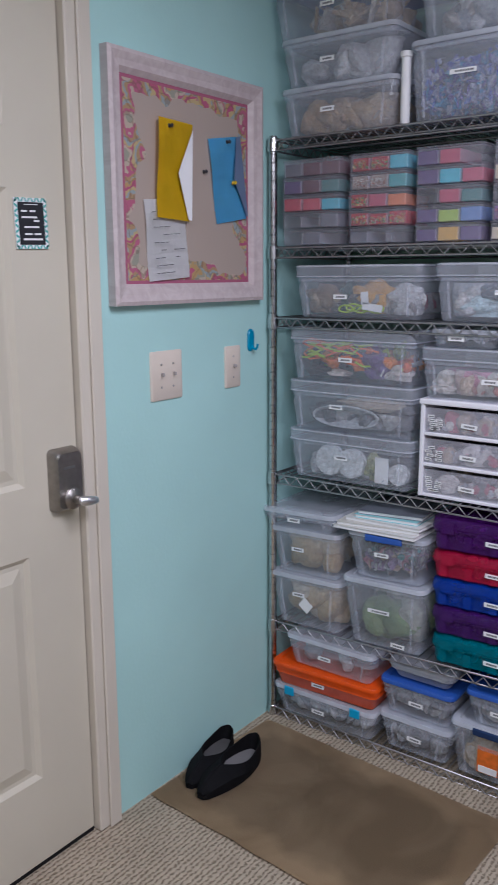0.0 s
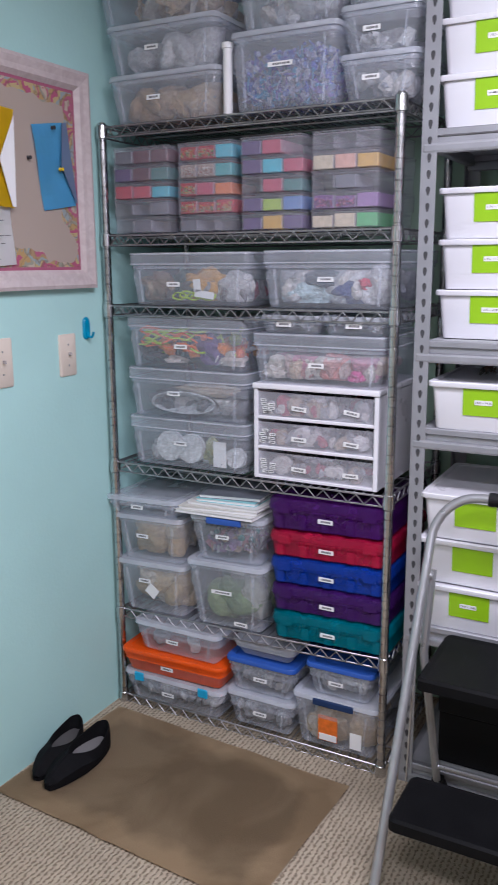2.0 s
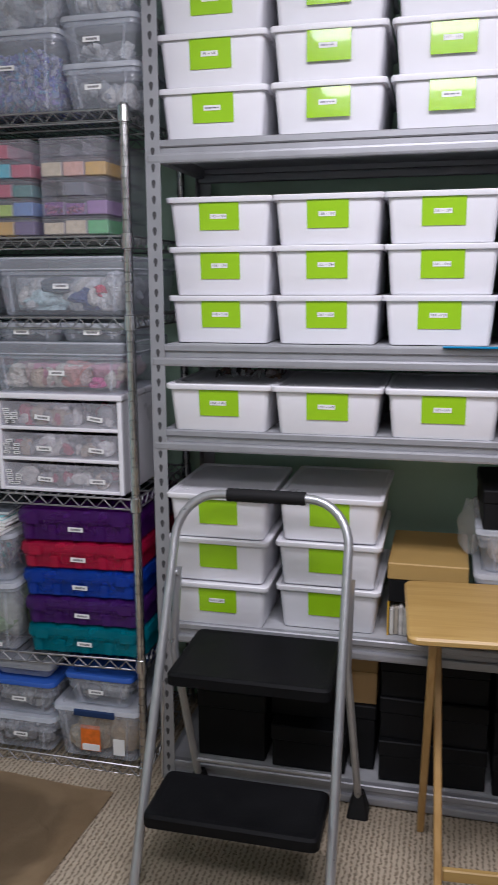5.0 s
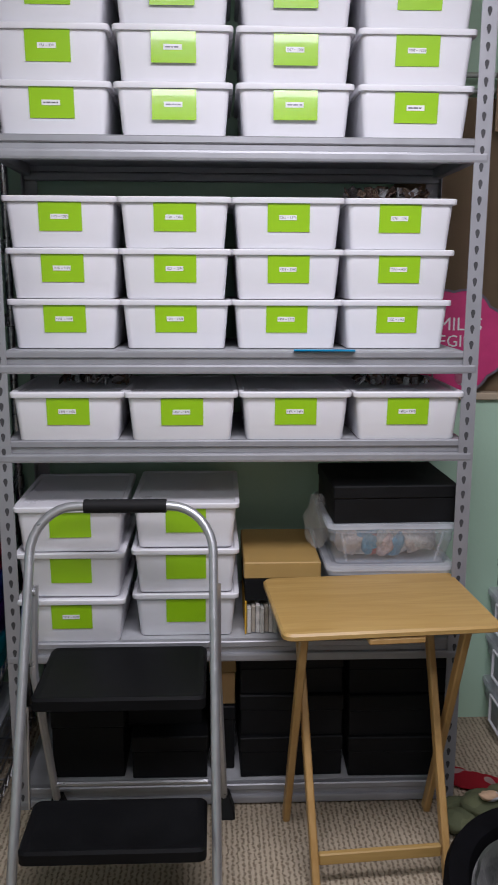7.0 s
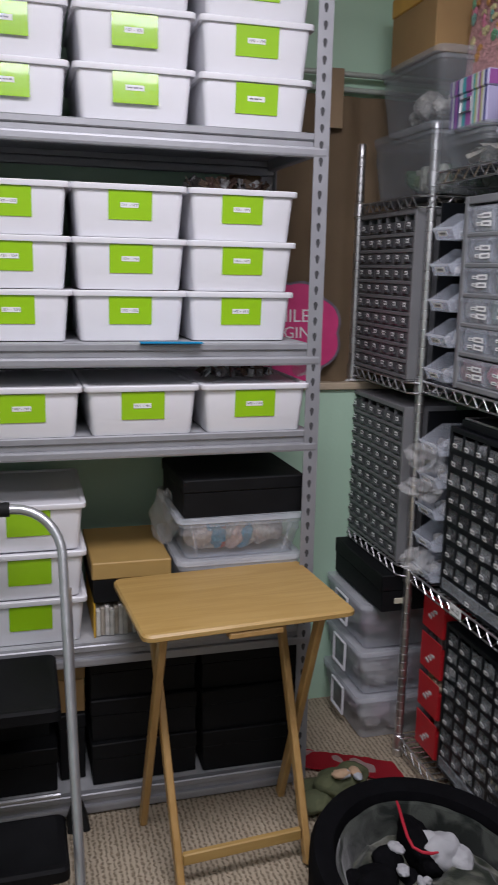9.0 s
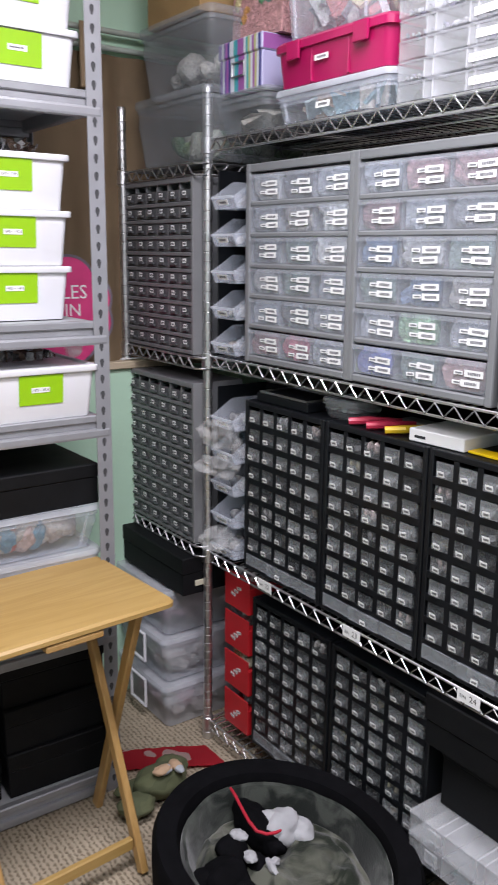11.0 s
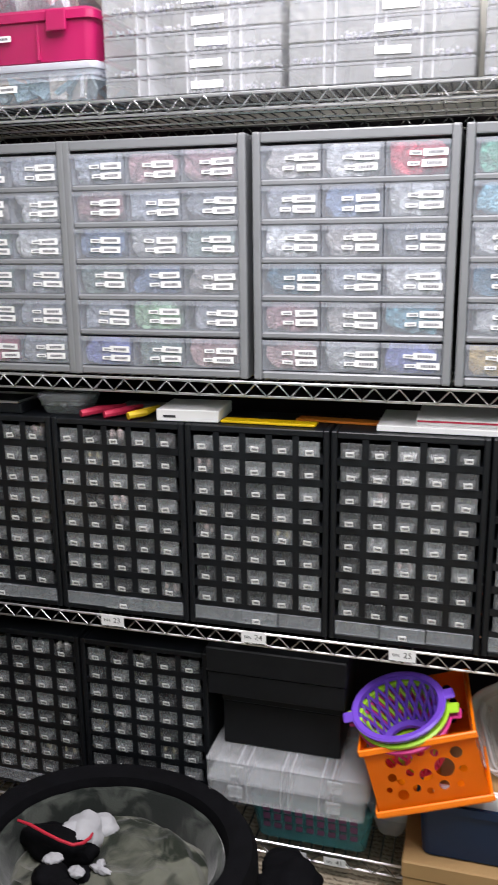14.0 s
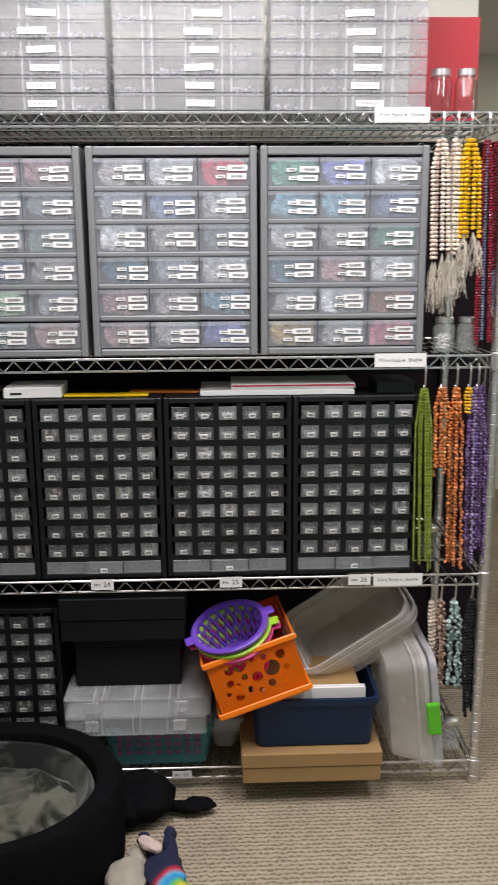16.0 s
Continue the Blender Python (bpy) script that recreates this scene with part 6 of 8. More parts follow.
for sx, x, fx in ((-1, SX0 + 0.010, SX0 + 0.016), (1, SX1 + 0.008, SX1 + 0.026)):
    part("rear_leg", tube(bmesh.new(), [(x, on_leg(0.70) + 0.022, 0.70), (x, on_leg(0.5) + 0.065, 0.5), (fx, -0.018, 0.02)], 0.0105, 8), STOOL, stool, smooth=True)
    part("foot_cap", loft(bmesh.new(), [(0.058, 0.072, 0, 0.008), (0.052, 0.062, 0.014, 0.008), (0.028, 0.032, 0.060, 0.006)], fx, -0.022), RUBBER, stool, smooth=True)
    part("foot_cap", loft(bmesh.new(), [(0.032, 0.036, 0, 0.008), (0.028, 0.03, 0.03, 0.008)], (SX0 - 0.008 if sx < 0 else SX1 + 0.008), foot.y), RUBBER, stool, smooth=True)
    part("strut", tube(bmesh.new(), [(x, -0.275, 0.455), (x, -0.30, 0.215)], 0.003, 6), CHROME, stool)
    part("rivet", lathe(bmesh.new(), [(0.008, -0.004), (0.008, 0.004)], 10, 0, 0), STOOL, stool).matrix_basis = pose(x - sx * 0.002, on_leg(0.69) + 0.012, 0.69, 0, 90, 0)
part("cross_bar", tube(bmesh.new(), [(SX0 + 0.018, -0.055, 0.115), (SX1 - 0.018, -0.055, 0.115)], 0.007, 8), STOOL, stool, smooth=True)
for z, y0, y1, inset in ((0.479, -0.285, -0.010, 0.018), (0.222, -0.462, -0.275, 0.016)):
    bm = bmesh.new()
    w = SX1 - SX0 - 2 * inset
    d = y1 - y0
    cx, cy = (SX0 + SX1) / 2, (y0 + y1) / 2
    loft(bm, [(w - 0.02, d - 0.02, z - 0.034, 0.012), (w, d, z - 0.030, 0.018), (w, d, z - 0.006, 0.018), (w - 0.012, d - 0.012, z, 0.014), (w - 0.03, d - 0.03, z, 0.01), (w - 0.034, d - 0.034, z - 0.001, 0.01)], cx, cy)
    part("tread", bm, mat("black_tread", (0.006, 0.0062, 0.007), 0.55, vary=0.2, bump=0.35, bump_scale=420, spec=0.09), stool, smooth=True)

# ---- tray table ----
table = thing("tray_table", "folding beech tray table with crossed legs on carpet", "tray table")
TX0, TX1, TY0, TY1, TZ = 1.7615, 2.2665, -0.336, 0.020, 0.652
part("tabletop", loft(bmesh.new(), [(TX1 - TX0 - 0.012, TY1 - TY0 - 0.012, TZ - 0.018, 0.02), (TX1 - TX0, TY1 - TY0, TZ - 0.014, 0.022), (TX1 - TX0, TY1 - TY0, TZ - 0.005, 0.022), (TX1 - TX0 - 0.010, TY1 - TY0 - 0.010, TZ, 0.018)], (TX0 + TX1) / 2, (TY0 + TY1) / 2), BEECH, table, smooth=True)


def slat(p, q, w, th):
    """A flat wooden bar between two points, wide along y-z, thin along x."""
    bm = bmesh.new()
    p, q = Vector(p), Vector(q)
    d = (q - p).normalized()
    side = d.cross(Vector((1, 0, 0))).normalized() * w / 2
    ex = Vector((th / 2, 0, 0))
    rows = [[bm.verts.new(c + a * side + b * ex) for a, b in ((-1, -1), (1, -1), (1, 1), (-1, 1))] for c in (p, q)]
    for k in range(4):
        bm.faces.new((rows[0][k - 1], rows[0][k], rows[1][k], rows[1][k - 1]))
    bm.faces.new(rows[0]), bm.faces.new(rows[1])
    bmesh.ops.bevel(bm, geom=bm.edges[:], offset=0.003, segments=1, affect="EDGES")
    return bm


for x, xi in ((1.842, 1.848), (2.182, 2.166)):
    part("leg", slat((x, -0.035, TZ - 0.019), (xi, -0.335, 0.004), 0.028, 0.018), BEECHLEG, table)
    part("leg", slat((x + (-0.022 if x < 2 else 0.022), -0.275, TZ - 0.019), (x + (-0.022 if x < 2 else 0.022), -0.055, 0.004), 0.028, 0.018), BEECHLEG, table)
part("stretcher", B(1.858, 2.156, -0.312, -0.296, 0.055, 0.085, 0.003), BEECH, table)
part("rail", B(1.835, 2.19, -0.285, -0.262, TZ - 0.034, TZ - 0.0185, 0.003), BEECH, table)
part("catch", B(1.955, 2.085, -0.334, -0.305, TZ - 0.034, TZ - 0.0185, 0.003), BEECHLEG, table)
put(table, pose(2.003, -0.146, 0, 0, 0, 4.2) @ Matrix.Translation((-2.014, 0.158, 0)))


# ---- other things on the steel rack ----
def lidded_carton(w, d, h, lidh, m1, m2, lab, name="gift_box", group="", grip=False):
    t = thing(name, lab, "box", group)
    part("body", B(-w / 2 + 0.003, w / 2 - 0.003, 0.003, d - 0.003, 0, h - lidh, 0.002), m1, t)
    part("lid", B(-w / 2, w / 2, 0, d, h - lidh + 0.0005, h, 0.003), m2, t)
    if grip:
        part("label_holder", B(w / 2 - 0.0035, w / 2 + 0.002, d * 0.14, d * 0.14 + 0.055, h * 0.22, h * 0.22 + 0.016, 0.001), mat("cream_label", (0.62, 0.58, 0.46), 0.5), t)
    return t


def on_b(ob, u0, u1, level, dz=0.0, d=0.03, turn=0.0):
    return put(ob, north((u0 + u1) / 2, L2[level] + 0.001 + dz, d, turn))


GB = "black boxes on the bottom shelf"
for i in range(3):
    on_b(lidded_carton(0.285, 0.34, 0.118, 0.045, BLACKCARD, BLACKCARD, "black lidded cardboard box in a stack", group=GB), 1.680, 1.968, 0, 0.1185 * i, 0.04 + 0.01 * i, (1, -1.5, 0.5)[i])
    on_b(lidded_carton(0.275, 0.34, 0.118, 0.045, BLACKCARD, BLACKCARD, "black lidded cardboard box in a stack", group=GB), 1.982, 2.25, 0, 0.1185 * i, 0.03 + 0.01 * i, (-1, 1, -0.5)[i])
on_b(lidded_carton(0.20, 0.32, 0.20, 0.05, BLACKCARD, BLACKCARD, "tall black lidded cardboard box", group=GB), 1.165, 1.370, 0, 0, 0.05)
on_b(lidded_carton(0.21, 0.32, 0.125, 0.045, BLACKCARD, BLACKCARD, "black lidded cardboard box beside a tall box", group=GB), 1.385, 1.595, 0, 0, 0.04)
on_b(lidded_carton(0.21, 0.30, 0.16, 0.045, BLACKCARD, BLACKCARD, "black lidded cardboard box on another black box", group=GB), 1.37, 1.58, 0, 0.1255, 0.10)
on_b(lidded_carton(0.072, 0.30, 0.19, 0.04, BLACKCARD, BLACKCARD, "narrow black lidded cardboard box", group=GB), 1.599, 1.671, 0, 0, 0.08)
cb = on_b(lidded_carton(0.075, 0.22, 0.135, 0.04, CARD, CARD, "narrow brown cardboard box between black boxes", name="cardboard_box"), 1.598, 1.673, 0, 0.1905, 0.09)

holder = on_b(thing("magazine_holder", "yellow edged paper holder full of leaflets under a box", "magazine holder"), 1.70, 1.89, 1, 0, 0.05)
part("side", B(-0.100, -0.096, 0, 0.25, 0, 0.088), mat("yellow_card", (0.60, 0.36, 0.03), 0.5), holder)
for k in range(14):
    part("leaflet", B(-0.094 + 0.0117 * k, -0.0835 + 0.0117 * k, 0.004 + 0.003 * (k * 5 % 3), 0.24, 0.0, 0.070 + 0.004 * (k * 7 % 3), 0.001), mat("leaflet_paper_%d" % (k % 3), ((0.55, 0.54, 0.50), (0.40, 0.36, 0.30), (0.62, 0.60, 0.57))[k % 3], 0.6, vary=0.2, scale=60), holder)
part("back", B(0.072, 0.076, 0, 0.25, 0, 0.088), mat("yellow_card", (0.60, 0.36, 0.03), 0.5), holder)
on_b(lidded_carton(0.205, 0.30, 0.108, 0.046, BLACKCARD, TAN, "black box with a tan lid", name="gift_box"), 1.695, 1.895, 1, 0.0885, 0.06)


def plain_tub(w, d, h, lab, m=MILKY, lid=MILKY, fill=None, group=""):
    return clear_bin(w, d, h, lab, fill, lid, m, group, None, taper=0.04)


on_b(plain_tub(0.335, 0.34, 0.193, "clear tub of craft pieces under another tub", fill=(MULTI, 0.8, 60, 0.08, "bag", 71)), 1.912, 2.247, 1, 0, 0.035)
on_b(clear_bin(0.335, 0.34, 0.115, "clear tub of blue red and white craft packets", (mixed("craft_packets", [(0.55, 0.10, 0.10), (0.60, 0.52, 0.50), (0.08, 0.30, 0.48), (0.62, 0.60, 0.58), (0.5, 0.3, 0.28), (0.58, 0.42, 0.40)]), 0.85, 40, 0.12, "bag", 72), CLEAR, CLEAR, tag=None, taper=0.04), 1.912, 2.247, 1, 0.194, 0.03)
on_b(lidded_carton(0.33, 0.28, 0.10, 0.034, BLACKCARD, BLACKCARD, "black lidded box on a clear tub", group=GB), 1.922, 2.252, 1, 0.3095, 0.035, 1.5)

FOIL = mixed("foil_bags", [(0.30, 0.27, 0.27), (0.16, 0.10, 0.08), (0.55, 0.55, 0.57), (0.06, 0.055, 0.055), (0.22, 0.15, 0.11)], 0.18)


def foil_pile(w, n, size, seed, lab):
    t = thing("bag_pile", lab, "bags", kind="stuff")
    tagged(part("bag", clutter(w, 0.12, size * 0.85, n * 4, size * 0.7, seed, 0.0, "flake", 0.0), FOIL, t), kind="stuff")
    return t


on_b(foil_pile(0.24, 16, 0.040, 5, "crinkled foil bags on a white box"), 1.94, 2.18, 3, 0.3715, 0.10)
on_b(foil_pile(0.20, 10, 0.035, 6, "small dark metal findings on a white box"), 1.20, 1.40, 2, 0.1235, 0.12)
on_b(foil_pile(0.20, 12, 0.035, 8, "crinkled clear bags on a white box"), 1.98, 2.18, 2, 0.1235, 0.10)
pen = thing("ruler", "slim blue plastic ruler lying on a shelf edge", "ruler")
part("blade", B(-0.075, 0.075, 0, 0.022, 0, 0.004, 0.001), mat("blue_ruler", (0.0, 0.22, 0.46), 0.3), pen)
put(pen, pose(1.885, -0.012, L2[3] + 0.001, 0, 0, -3))

# ---- the corner: ledge, curtain, rod, pink sign ----
bm = bmesh.new()
box(bm, 2.10, 3.06, 0.445, NY - 0.001, 0, 1.055)
tagged(part("ledge_wall", bm, MINT), "pale mint green half wall with a wooden ledge", "half wall", kind="structure")
tagged(part("ledge_sill", B(2.09, 3.06, 0.430, NY - 0.001, 1.0555, 1.078, 0.003), wood("sill_wood", (0.42, 0.34, 0.24), (0.56, 0.47, 0.34), 0.5)), "pale wooden ledge board along a half wall", "ledge", kind="structure")
rod = thing("curtain_rod", "pair of slim pale curtain rods on an aqua wall", "curtain rod")
RODM = mat("rod_paint", (0.50, 0.55, 0.50), 0.35, 0.3)
for z, y in ((1.985, 0.462), (1.945, 0.478)):
    part("rod", tube(bmesh.new(), [(2.12, y, z), (3.05, y, z)], 0.008, 10), RODM, rod, smooth=True)
part("bracket", B(2.13, 2.15, 0.455, NY - 0.001, 1.935, 1.99, 0.002), RODM, rod)
part("bracket", B(3.0, 3.02, 0.455, NY - 0.001, 1.935, 1.99, 0.002), RODM, rod)
BROWN = mat("brown_curtain", (0.30, 0.215, 0.13), 0.8, vary=0.12, scale=6, bump=0.3, bump_scale=300)
bm = bmesh.new()
n = 70
rows = []
for z in (1.0785, 1.3, 1.6, 1.925):
    amp = 0.011 if z < 1.7 else 0.006
    rows.append([bm.verts.new((2.14 + 0.88 * i / n, 0.468 + amp * math.sin(i * 0.62 + 0.5 * math.sin(i * 0.21)) * (1 + 0.4 * noise.noise((i * 0.2, z, 0))), z)) for i in range(n + 1)])
for a, b in zip(rows, rows[1:]):
    for i in range(n):
        bm.faces.new((a[i], a[i + 1], b[i + 1], b[i]))
bmesh.ops.solidify(bm, geom=bm.faces, thickness=0.003)
curtain = thing("curtain", "brown cloth curtain hanging behind the racks", "curtain")
part("cloth", bm, BROWN, curtain, smooth=True)
bm = B(2.42, 2.475, 0.442, 0.446, 1.83, 1.995, 0.001)
part("tab", bm, BROWN, curtain)

SIGNP = mat("pink_sign", (0.62, 0.05, 0.20), 0.4, vary=0.08, scale=20)
ps = thing("wall_sign", "pink scalloped sign with white lettering on a ledge", "sign")
bm = bmesh.new()
pts = []
for k in range(72):
    a = 2 * math.pi * k / 72
    r = 0.5 + 0.045 * abs(math.sin(a * 4.0))
    pts.append((0.228 * r * math.cos(a) * 1.35, 0.285 * r * math.sin(a)))
bm.faces.new([bm.verts.new((x, 0, z)) for x, z in pts])
ex = bmesh.ops.extrude_face_region(bm, geom=bm.faces[:])
for v in ex["geom"]:
    if isinstance(v, bmesh.types.BMVert):
        v.co.y += 0.006
part("board", bm, SIGNP, ps)
bm = bmesh.new()
vs = [[bm.verts.new((x * s, -0.001, z * s)) for x, z in pts] for s in (1.0, 1.05)]
for k in range(72):
    bm.faces.new((vs[0][k - 1], vs[0][k], vs[1][k], vs[1][k - 1]))
bmesh.ops.solidify(bm, geom=bm.faces, thickness=0.004)
part("rim", bm, mat("grey_sign_rim", (0.30, 0.26, 0.32), 0.5), ps, "grey raised rim")
lettering("SMILES", 0.055, PAPER, ps, pose(0.01, -0.0012, 0.05, 90))
lettering("BEGIN", 0.05, PAPER, ps, pose(0, -0.0012, 0.0, 90))
lettering("YOU", 0.05, PAPER, ps, pose(0.02, -0.0012, -0.048, 90))
part("picture", lathe(bmesh.new(), [(0.028, -0.0015), (0.028, 0.0)], 16), PAPER, ps, "plain white printed spot").matrix_basis = pose(0.04, 0, -0.105, 90)
put(ps, pose(2.325, 0.436, 1.232, -2))


# ---- corner rack: bins above, box and tubs below ----
GREYTUB = clear("grey_tub_plastic", (0.50, 0.53, 0.56), 0.24, 0.2)
YARN = mixed("white_balls", [(0.62, 0.60, 0.56), (0.55, 0.54, 0.52), (0.66, 0.64, 0.60)])


def on_d(ob, v, z, d=0.0, turn=0.0):
    return put(ob, pose(2.557 + d, v, z, 0, 0, -90 + turn))


on_d(clear_bin(0.37, 0.42, 0.175, "grey translucent tub in a corner stack", (GREENS, 0.5, 16, 0.09, "bag", 81), GREYTUB, GREYTUB, "grey tubs", None, taper=0.03, lidh=0.02), 0.215, L4[2] + 0.006)
on_d(clear_bin(0.35, 0.42, 0.175, "grey translucent tub of white balls", (YARN, 0.7, 16, 0.10, "lump", 82), GREYTUB, GREYTUB, "grey tubs", None, taper=0.03, lidh=0.02), 0.19, L4[2] + 0.182)
cbx = lidded_carton(0.27, 0.36, 0.19, 0.05, CARD, mat("orange_card", (0.60, 0.33, 0.06), 0.6), "brown cardboard box with an orange band on tubs", name="cardboard_box")
on_d(cbx, 0.225, L4[2] + 0.358, 0.02)
on_d(lidded_carton(0.37, 0.30, 0.112, 0.048, BLACKCARD, BLACKCARD, "long black lidded box on clear tubs", group="black boxes in the corner", grip=True), 0.268, 0.456, -0.045)
for i in range(3):
    t = clear_bin(0.30, 0.36, 0.150, "clear tub with a white framed handle in a corner stack", (mixed("corner_tub_fill", [(0.62, 0.46, 0.58), (0.70, 0.69, 0.69), (0.74, 0.70, 0.72), (0.52, 0.58, 0.50), (0.68, 0.54, 0.62)]), 0.75, 30, 0.08, "bag", 85 + i), MILKY, MILKY, "clear corner tubs", None, taper=0.045, lidh=0.016)
    bm = bmesh.new()
    tube(bm, [(-0.045, -0.006, 0.045), (0.045, -0.006, 0.045), (0.045, -0.006, 0.132), (-0.045, -0.006, 0.132), (-0.045, -0.006, 0.045)], 0.0045, 6)
    part("handle_frame", bm, WHITE, t, "white handle frame")
    put(t, pose(2.487, 0.30, 0.0005 + 0.1505 * i, 0, 0, -90))
pp = thing("paper_stack", "loose papers on a wire shelf between cabinets", "papers")
for k in range(3):
    part("sheet", B(-0.17, 0.17, -0.02, 0.2, 0.002 * k, 0.002 * k + 0.0016), PAPER, pp).matrix_basis = pose(0.004 * k, 0, 0, 0, 0, 2 * k - 2)
put(pp, pose(2.70, 0.47, 1.0785, 0, 0, 0))

# ---- wide rack: tilt bins and red boxes at its end ----


def tilt_bin(seed):
    """A clear open-front bin with sloping cheeks and a card on its lip."""
    t = thing("hopper_bin", "clear open-front hopper bin with a white label", "hopper bin", "hopper bins at the rack's end")
    w, d, h = 0.098, 0.16, 0.070
    bm = bmesh.new()
    th = 0.002
    box(bm, -w / 2, w / 2, 0.0, d, 0, th)
    box(bm, -w / 2, w / 2, d - th, d, th, h)
    for s in (-1, 1):
        x0, x1 = sorted((s * w / 2, s * (w / 2 - th)))
        sec = ((-0.012, 0.028), (0.0, th), (d - th, th), (d - th, h), (0.055, h))
        for x in (x0, x1):
            bm.faces.new([bm.verts.new((x, y, z)) for y, z in sec])
    bm2 = [(-0.0, th), (-0.012, 0.028)]
    vs = [bm.verts.new((sx * (w / 2), y, z)) for y, z in bm2 for sx in (-1, 1)]
    bm.faces.new((vs[0], vs[1], vs[3], vs[2]))
    part("body", bm, CLEAR, t)
    part("lip", B(-w / 2, w / 2, -0.0135, -0.0115, 0.024, 0.031, 0.0008), EDGE, t)
    part("contents", clutter(w - 0.012, d - 0.03, 0.034, 12, 0.034, seed, 0.03, "bag", 0.004), BAGS if seed % 3 else GREYS, t)
    o = new("label", LABELS["bin"])
    o.parent, o.matrix_basis = t, pose(0, -0.008, 0.016, 22)
    return t


for z in (L3[2], L3[1]):
    t = thing("bin_frame", "black upright frame behind clear hopper bins", "bin frame", "black bin frames")
    panels(t, BLACK, ("side_panel", -0.0545, -0.0505, 0.012, 0.17, 0, 0.462, 0.001), ("back_panel", -0.050, 0.052, 0.166, 0.170, 0, 0.462, 0.001))
    put(t, east(-0.012, z + 0.006, 0.0))
for i in range(5):
    put(tilt_bin(100 + i), east(-0.012, L3[2] + 0.012 + 0.090 * i, 0.0))
for i in range(5):
    put(tilt_bin(110 + i), east(-0.012, L3[1] + 0.012 + 0.088 * i, 0.0))


def bag(w, h, d, seed, m, lab):
    t = thing("plastic_bag", lab, "plastic bag", "crumpled bags at the rack's end")
    part("film", blob(bmesh.new(), (0, 0, h / 2), w / 2, d / 2, h / 2, 3, 0.55, seed), m, t)
    return t


FILM = clear("bag_film", (0.80, 0.80, 0.80), 0.22, 0.12)
put(bag(0.12, 0.08, 0.10, 3, FILM, "crumpled clear bag in a hopper bin"), east(-0.0, L3[1] + 0.012 + 0.088 * 3 + 0.03, -0.005))
put(bag(0.13, 0.06, 0.10, 5, FILM, "loose clear bag in a hopper bin"), east(0.0, L3[1] + 0.012 + 0.088 * 2 + 0.045, -0.01))
put(bag(0.11, 0.06, 0.10, 7, FILM, "thin clear bag in a hopper bin"), east(0.0, L3[1] + 0.03, -0.01))

put(bag(0.07, 0.15, 0.08, 9, FILM, "crumpled clear bag leaning between boxes"), north(1.902, L2[1] + 0.1980, 0.20))

REDM = mat("red_box_card", (0.50, 0.012, 0.02), 0.45, vary=0.1, scale=15)
for i in range(4):
    t = thing("hopper_bin", "red open-front bin with white labels", "hopper bin", "red bins at the rack's end")
    part("front", B(-0.058, 0.058, 0, 0.003, 0, 0.104, 0.001), REDM, t)
    part("body", B(-0.058, 0.058, 0.0035, 0.18, 0, 0.075, 0.001), REDM, t)
    part("goods", clutter(0.105, 0.12, 0.035, 12, 0.05, 130 + i, 0.0, "bag", 0.0), SAND if i == 1 else GREYS, t).matrix_basis = pose(0, 0.004, 0.0755)
    for k in range(3):
        o = new("label", LABELS["tick"])
        o.parent, o.matrix_basis = t, pose(-0.015 + 0.014 * k, -0.0042, 0.03 + 0.012 * k + 0.01 * (i % 2), 0, 12 - 10 * k)
    put(t, east(-0.022, L3[0] + 0.0065 + 0.122 * i, 0.035))

# ---- wide rack: top deck ----
def on_c(ob, v0, v1, level, dz=0.0, d=0.01, turn=0.0):
    return put(ob, east((v0 + v1) / 2, L3[level] + 0.0055 + dz, d, turn))


on_c(clear_bin(0.216, 0.34, 0.096, "grey clear bin of cream cards", (mixed("cream_cards", [(0.62, 0.58, 0.50), (0.66, 0.63, 0.56)]), 0.62, 26, 0.13, "flake", 91), GREYTUB, GREYTUB, "bins on the wide rack", None, taper=0.03), 0.066, -0.168, 3)
STRIPES, nS, lS, pS = nodes_of("striped_card")
coS = nS.new("ShaderNodeTexCoord")
spS = nS.new("ShaderNodeSeparateXYZ")
lS.new(coS.outputs["Object"], spS.inputs[0])
muS = nS.new("ShaderNodeMath")
muS.operation = "MULTIPLY_ADD"
muS.inputs[1].default_value, muS.inputs[2].default_value = 120.0, 40.0
lS.new(spS.outputs[0], muS.inputs[0])
wnS = nS.new("ShaderNodeTexWhiteNoise")
wnS.noise_dimensions = "1D"
flS = nS.new("ShaderNodeMath")
flS.operation = "FLOOR"
lS.new(muS.outputs[0], flS.inputs[0]), lS.new(flS.outputs[0], wnS.inputs["W"])
raS = nS.new("ShaderNodeValToRGB")
raS.color_ramp.interpolation = "CONSTANT"
palS = ((0.05, 0.30, 0.40), (0.30, 0.10, 0.32), (0.45, 0.45, 0.20), (0.05, 0.05, 0.22), (0.58, 0.60, 0.66), (0.14, 0.06, 0.30), (0.42, 0.40, 0.60), (0.08, 0.36, 0.36))
while len(raS.color_ramp.elements) < len(palS):
    raS.color_ramp.elements.new(0.5)
for i, c in enumerate(palS):
    raS.color_ramp.elements[i].position, raS.color_ramp.elements[i].color = i / len(palS), (*c, 1)
lS.new(wnS.outputs["Value"], raS.inputs[0]), lS.new(raS.outputs[0], pS.inputs["Base Color"])
pS.inputs["Roughness"].default_value = 0.35
sb = lidded_carton(0.184, 0.30, 0.118, 0.038, STRIPES, STRIPES, "striped multicoloured lidded photo box", name="photo_box")
part("label_holder", tube(bmesh.new(), [(-0.03, -0.001, 0.035), (0.02, -0.001, 0.035), (0.02, -0.001, 0.066), (-0.03, -0.001, 0.066), (-0.03, -0.001, 0.035)], 0.0025, 5), DULL, sb)
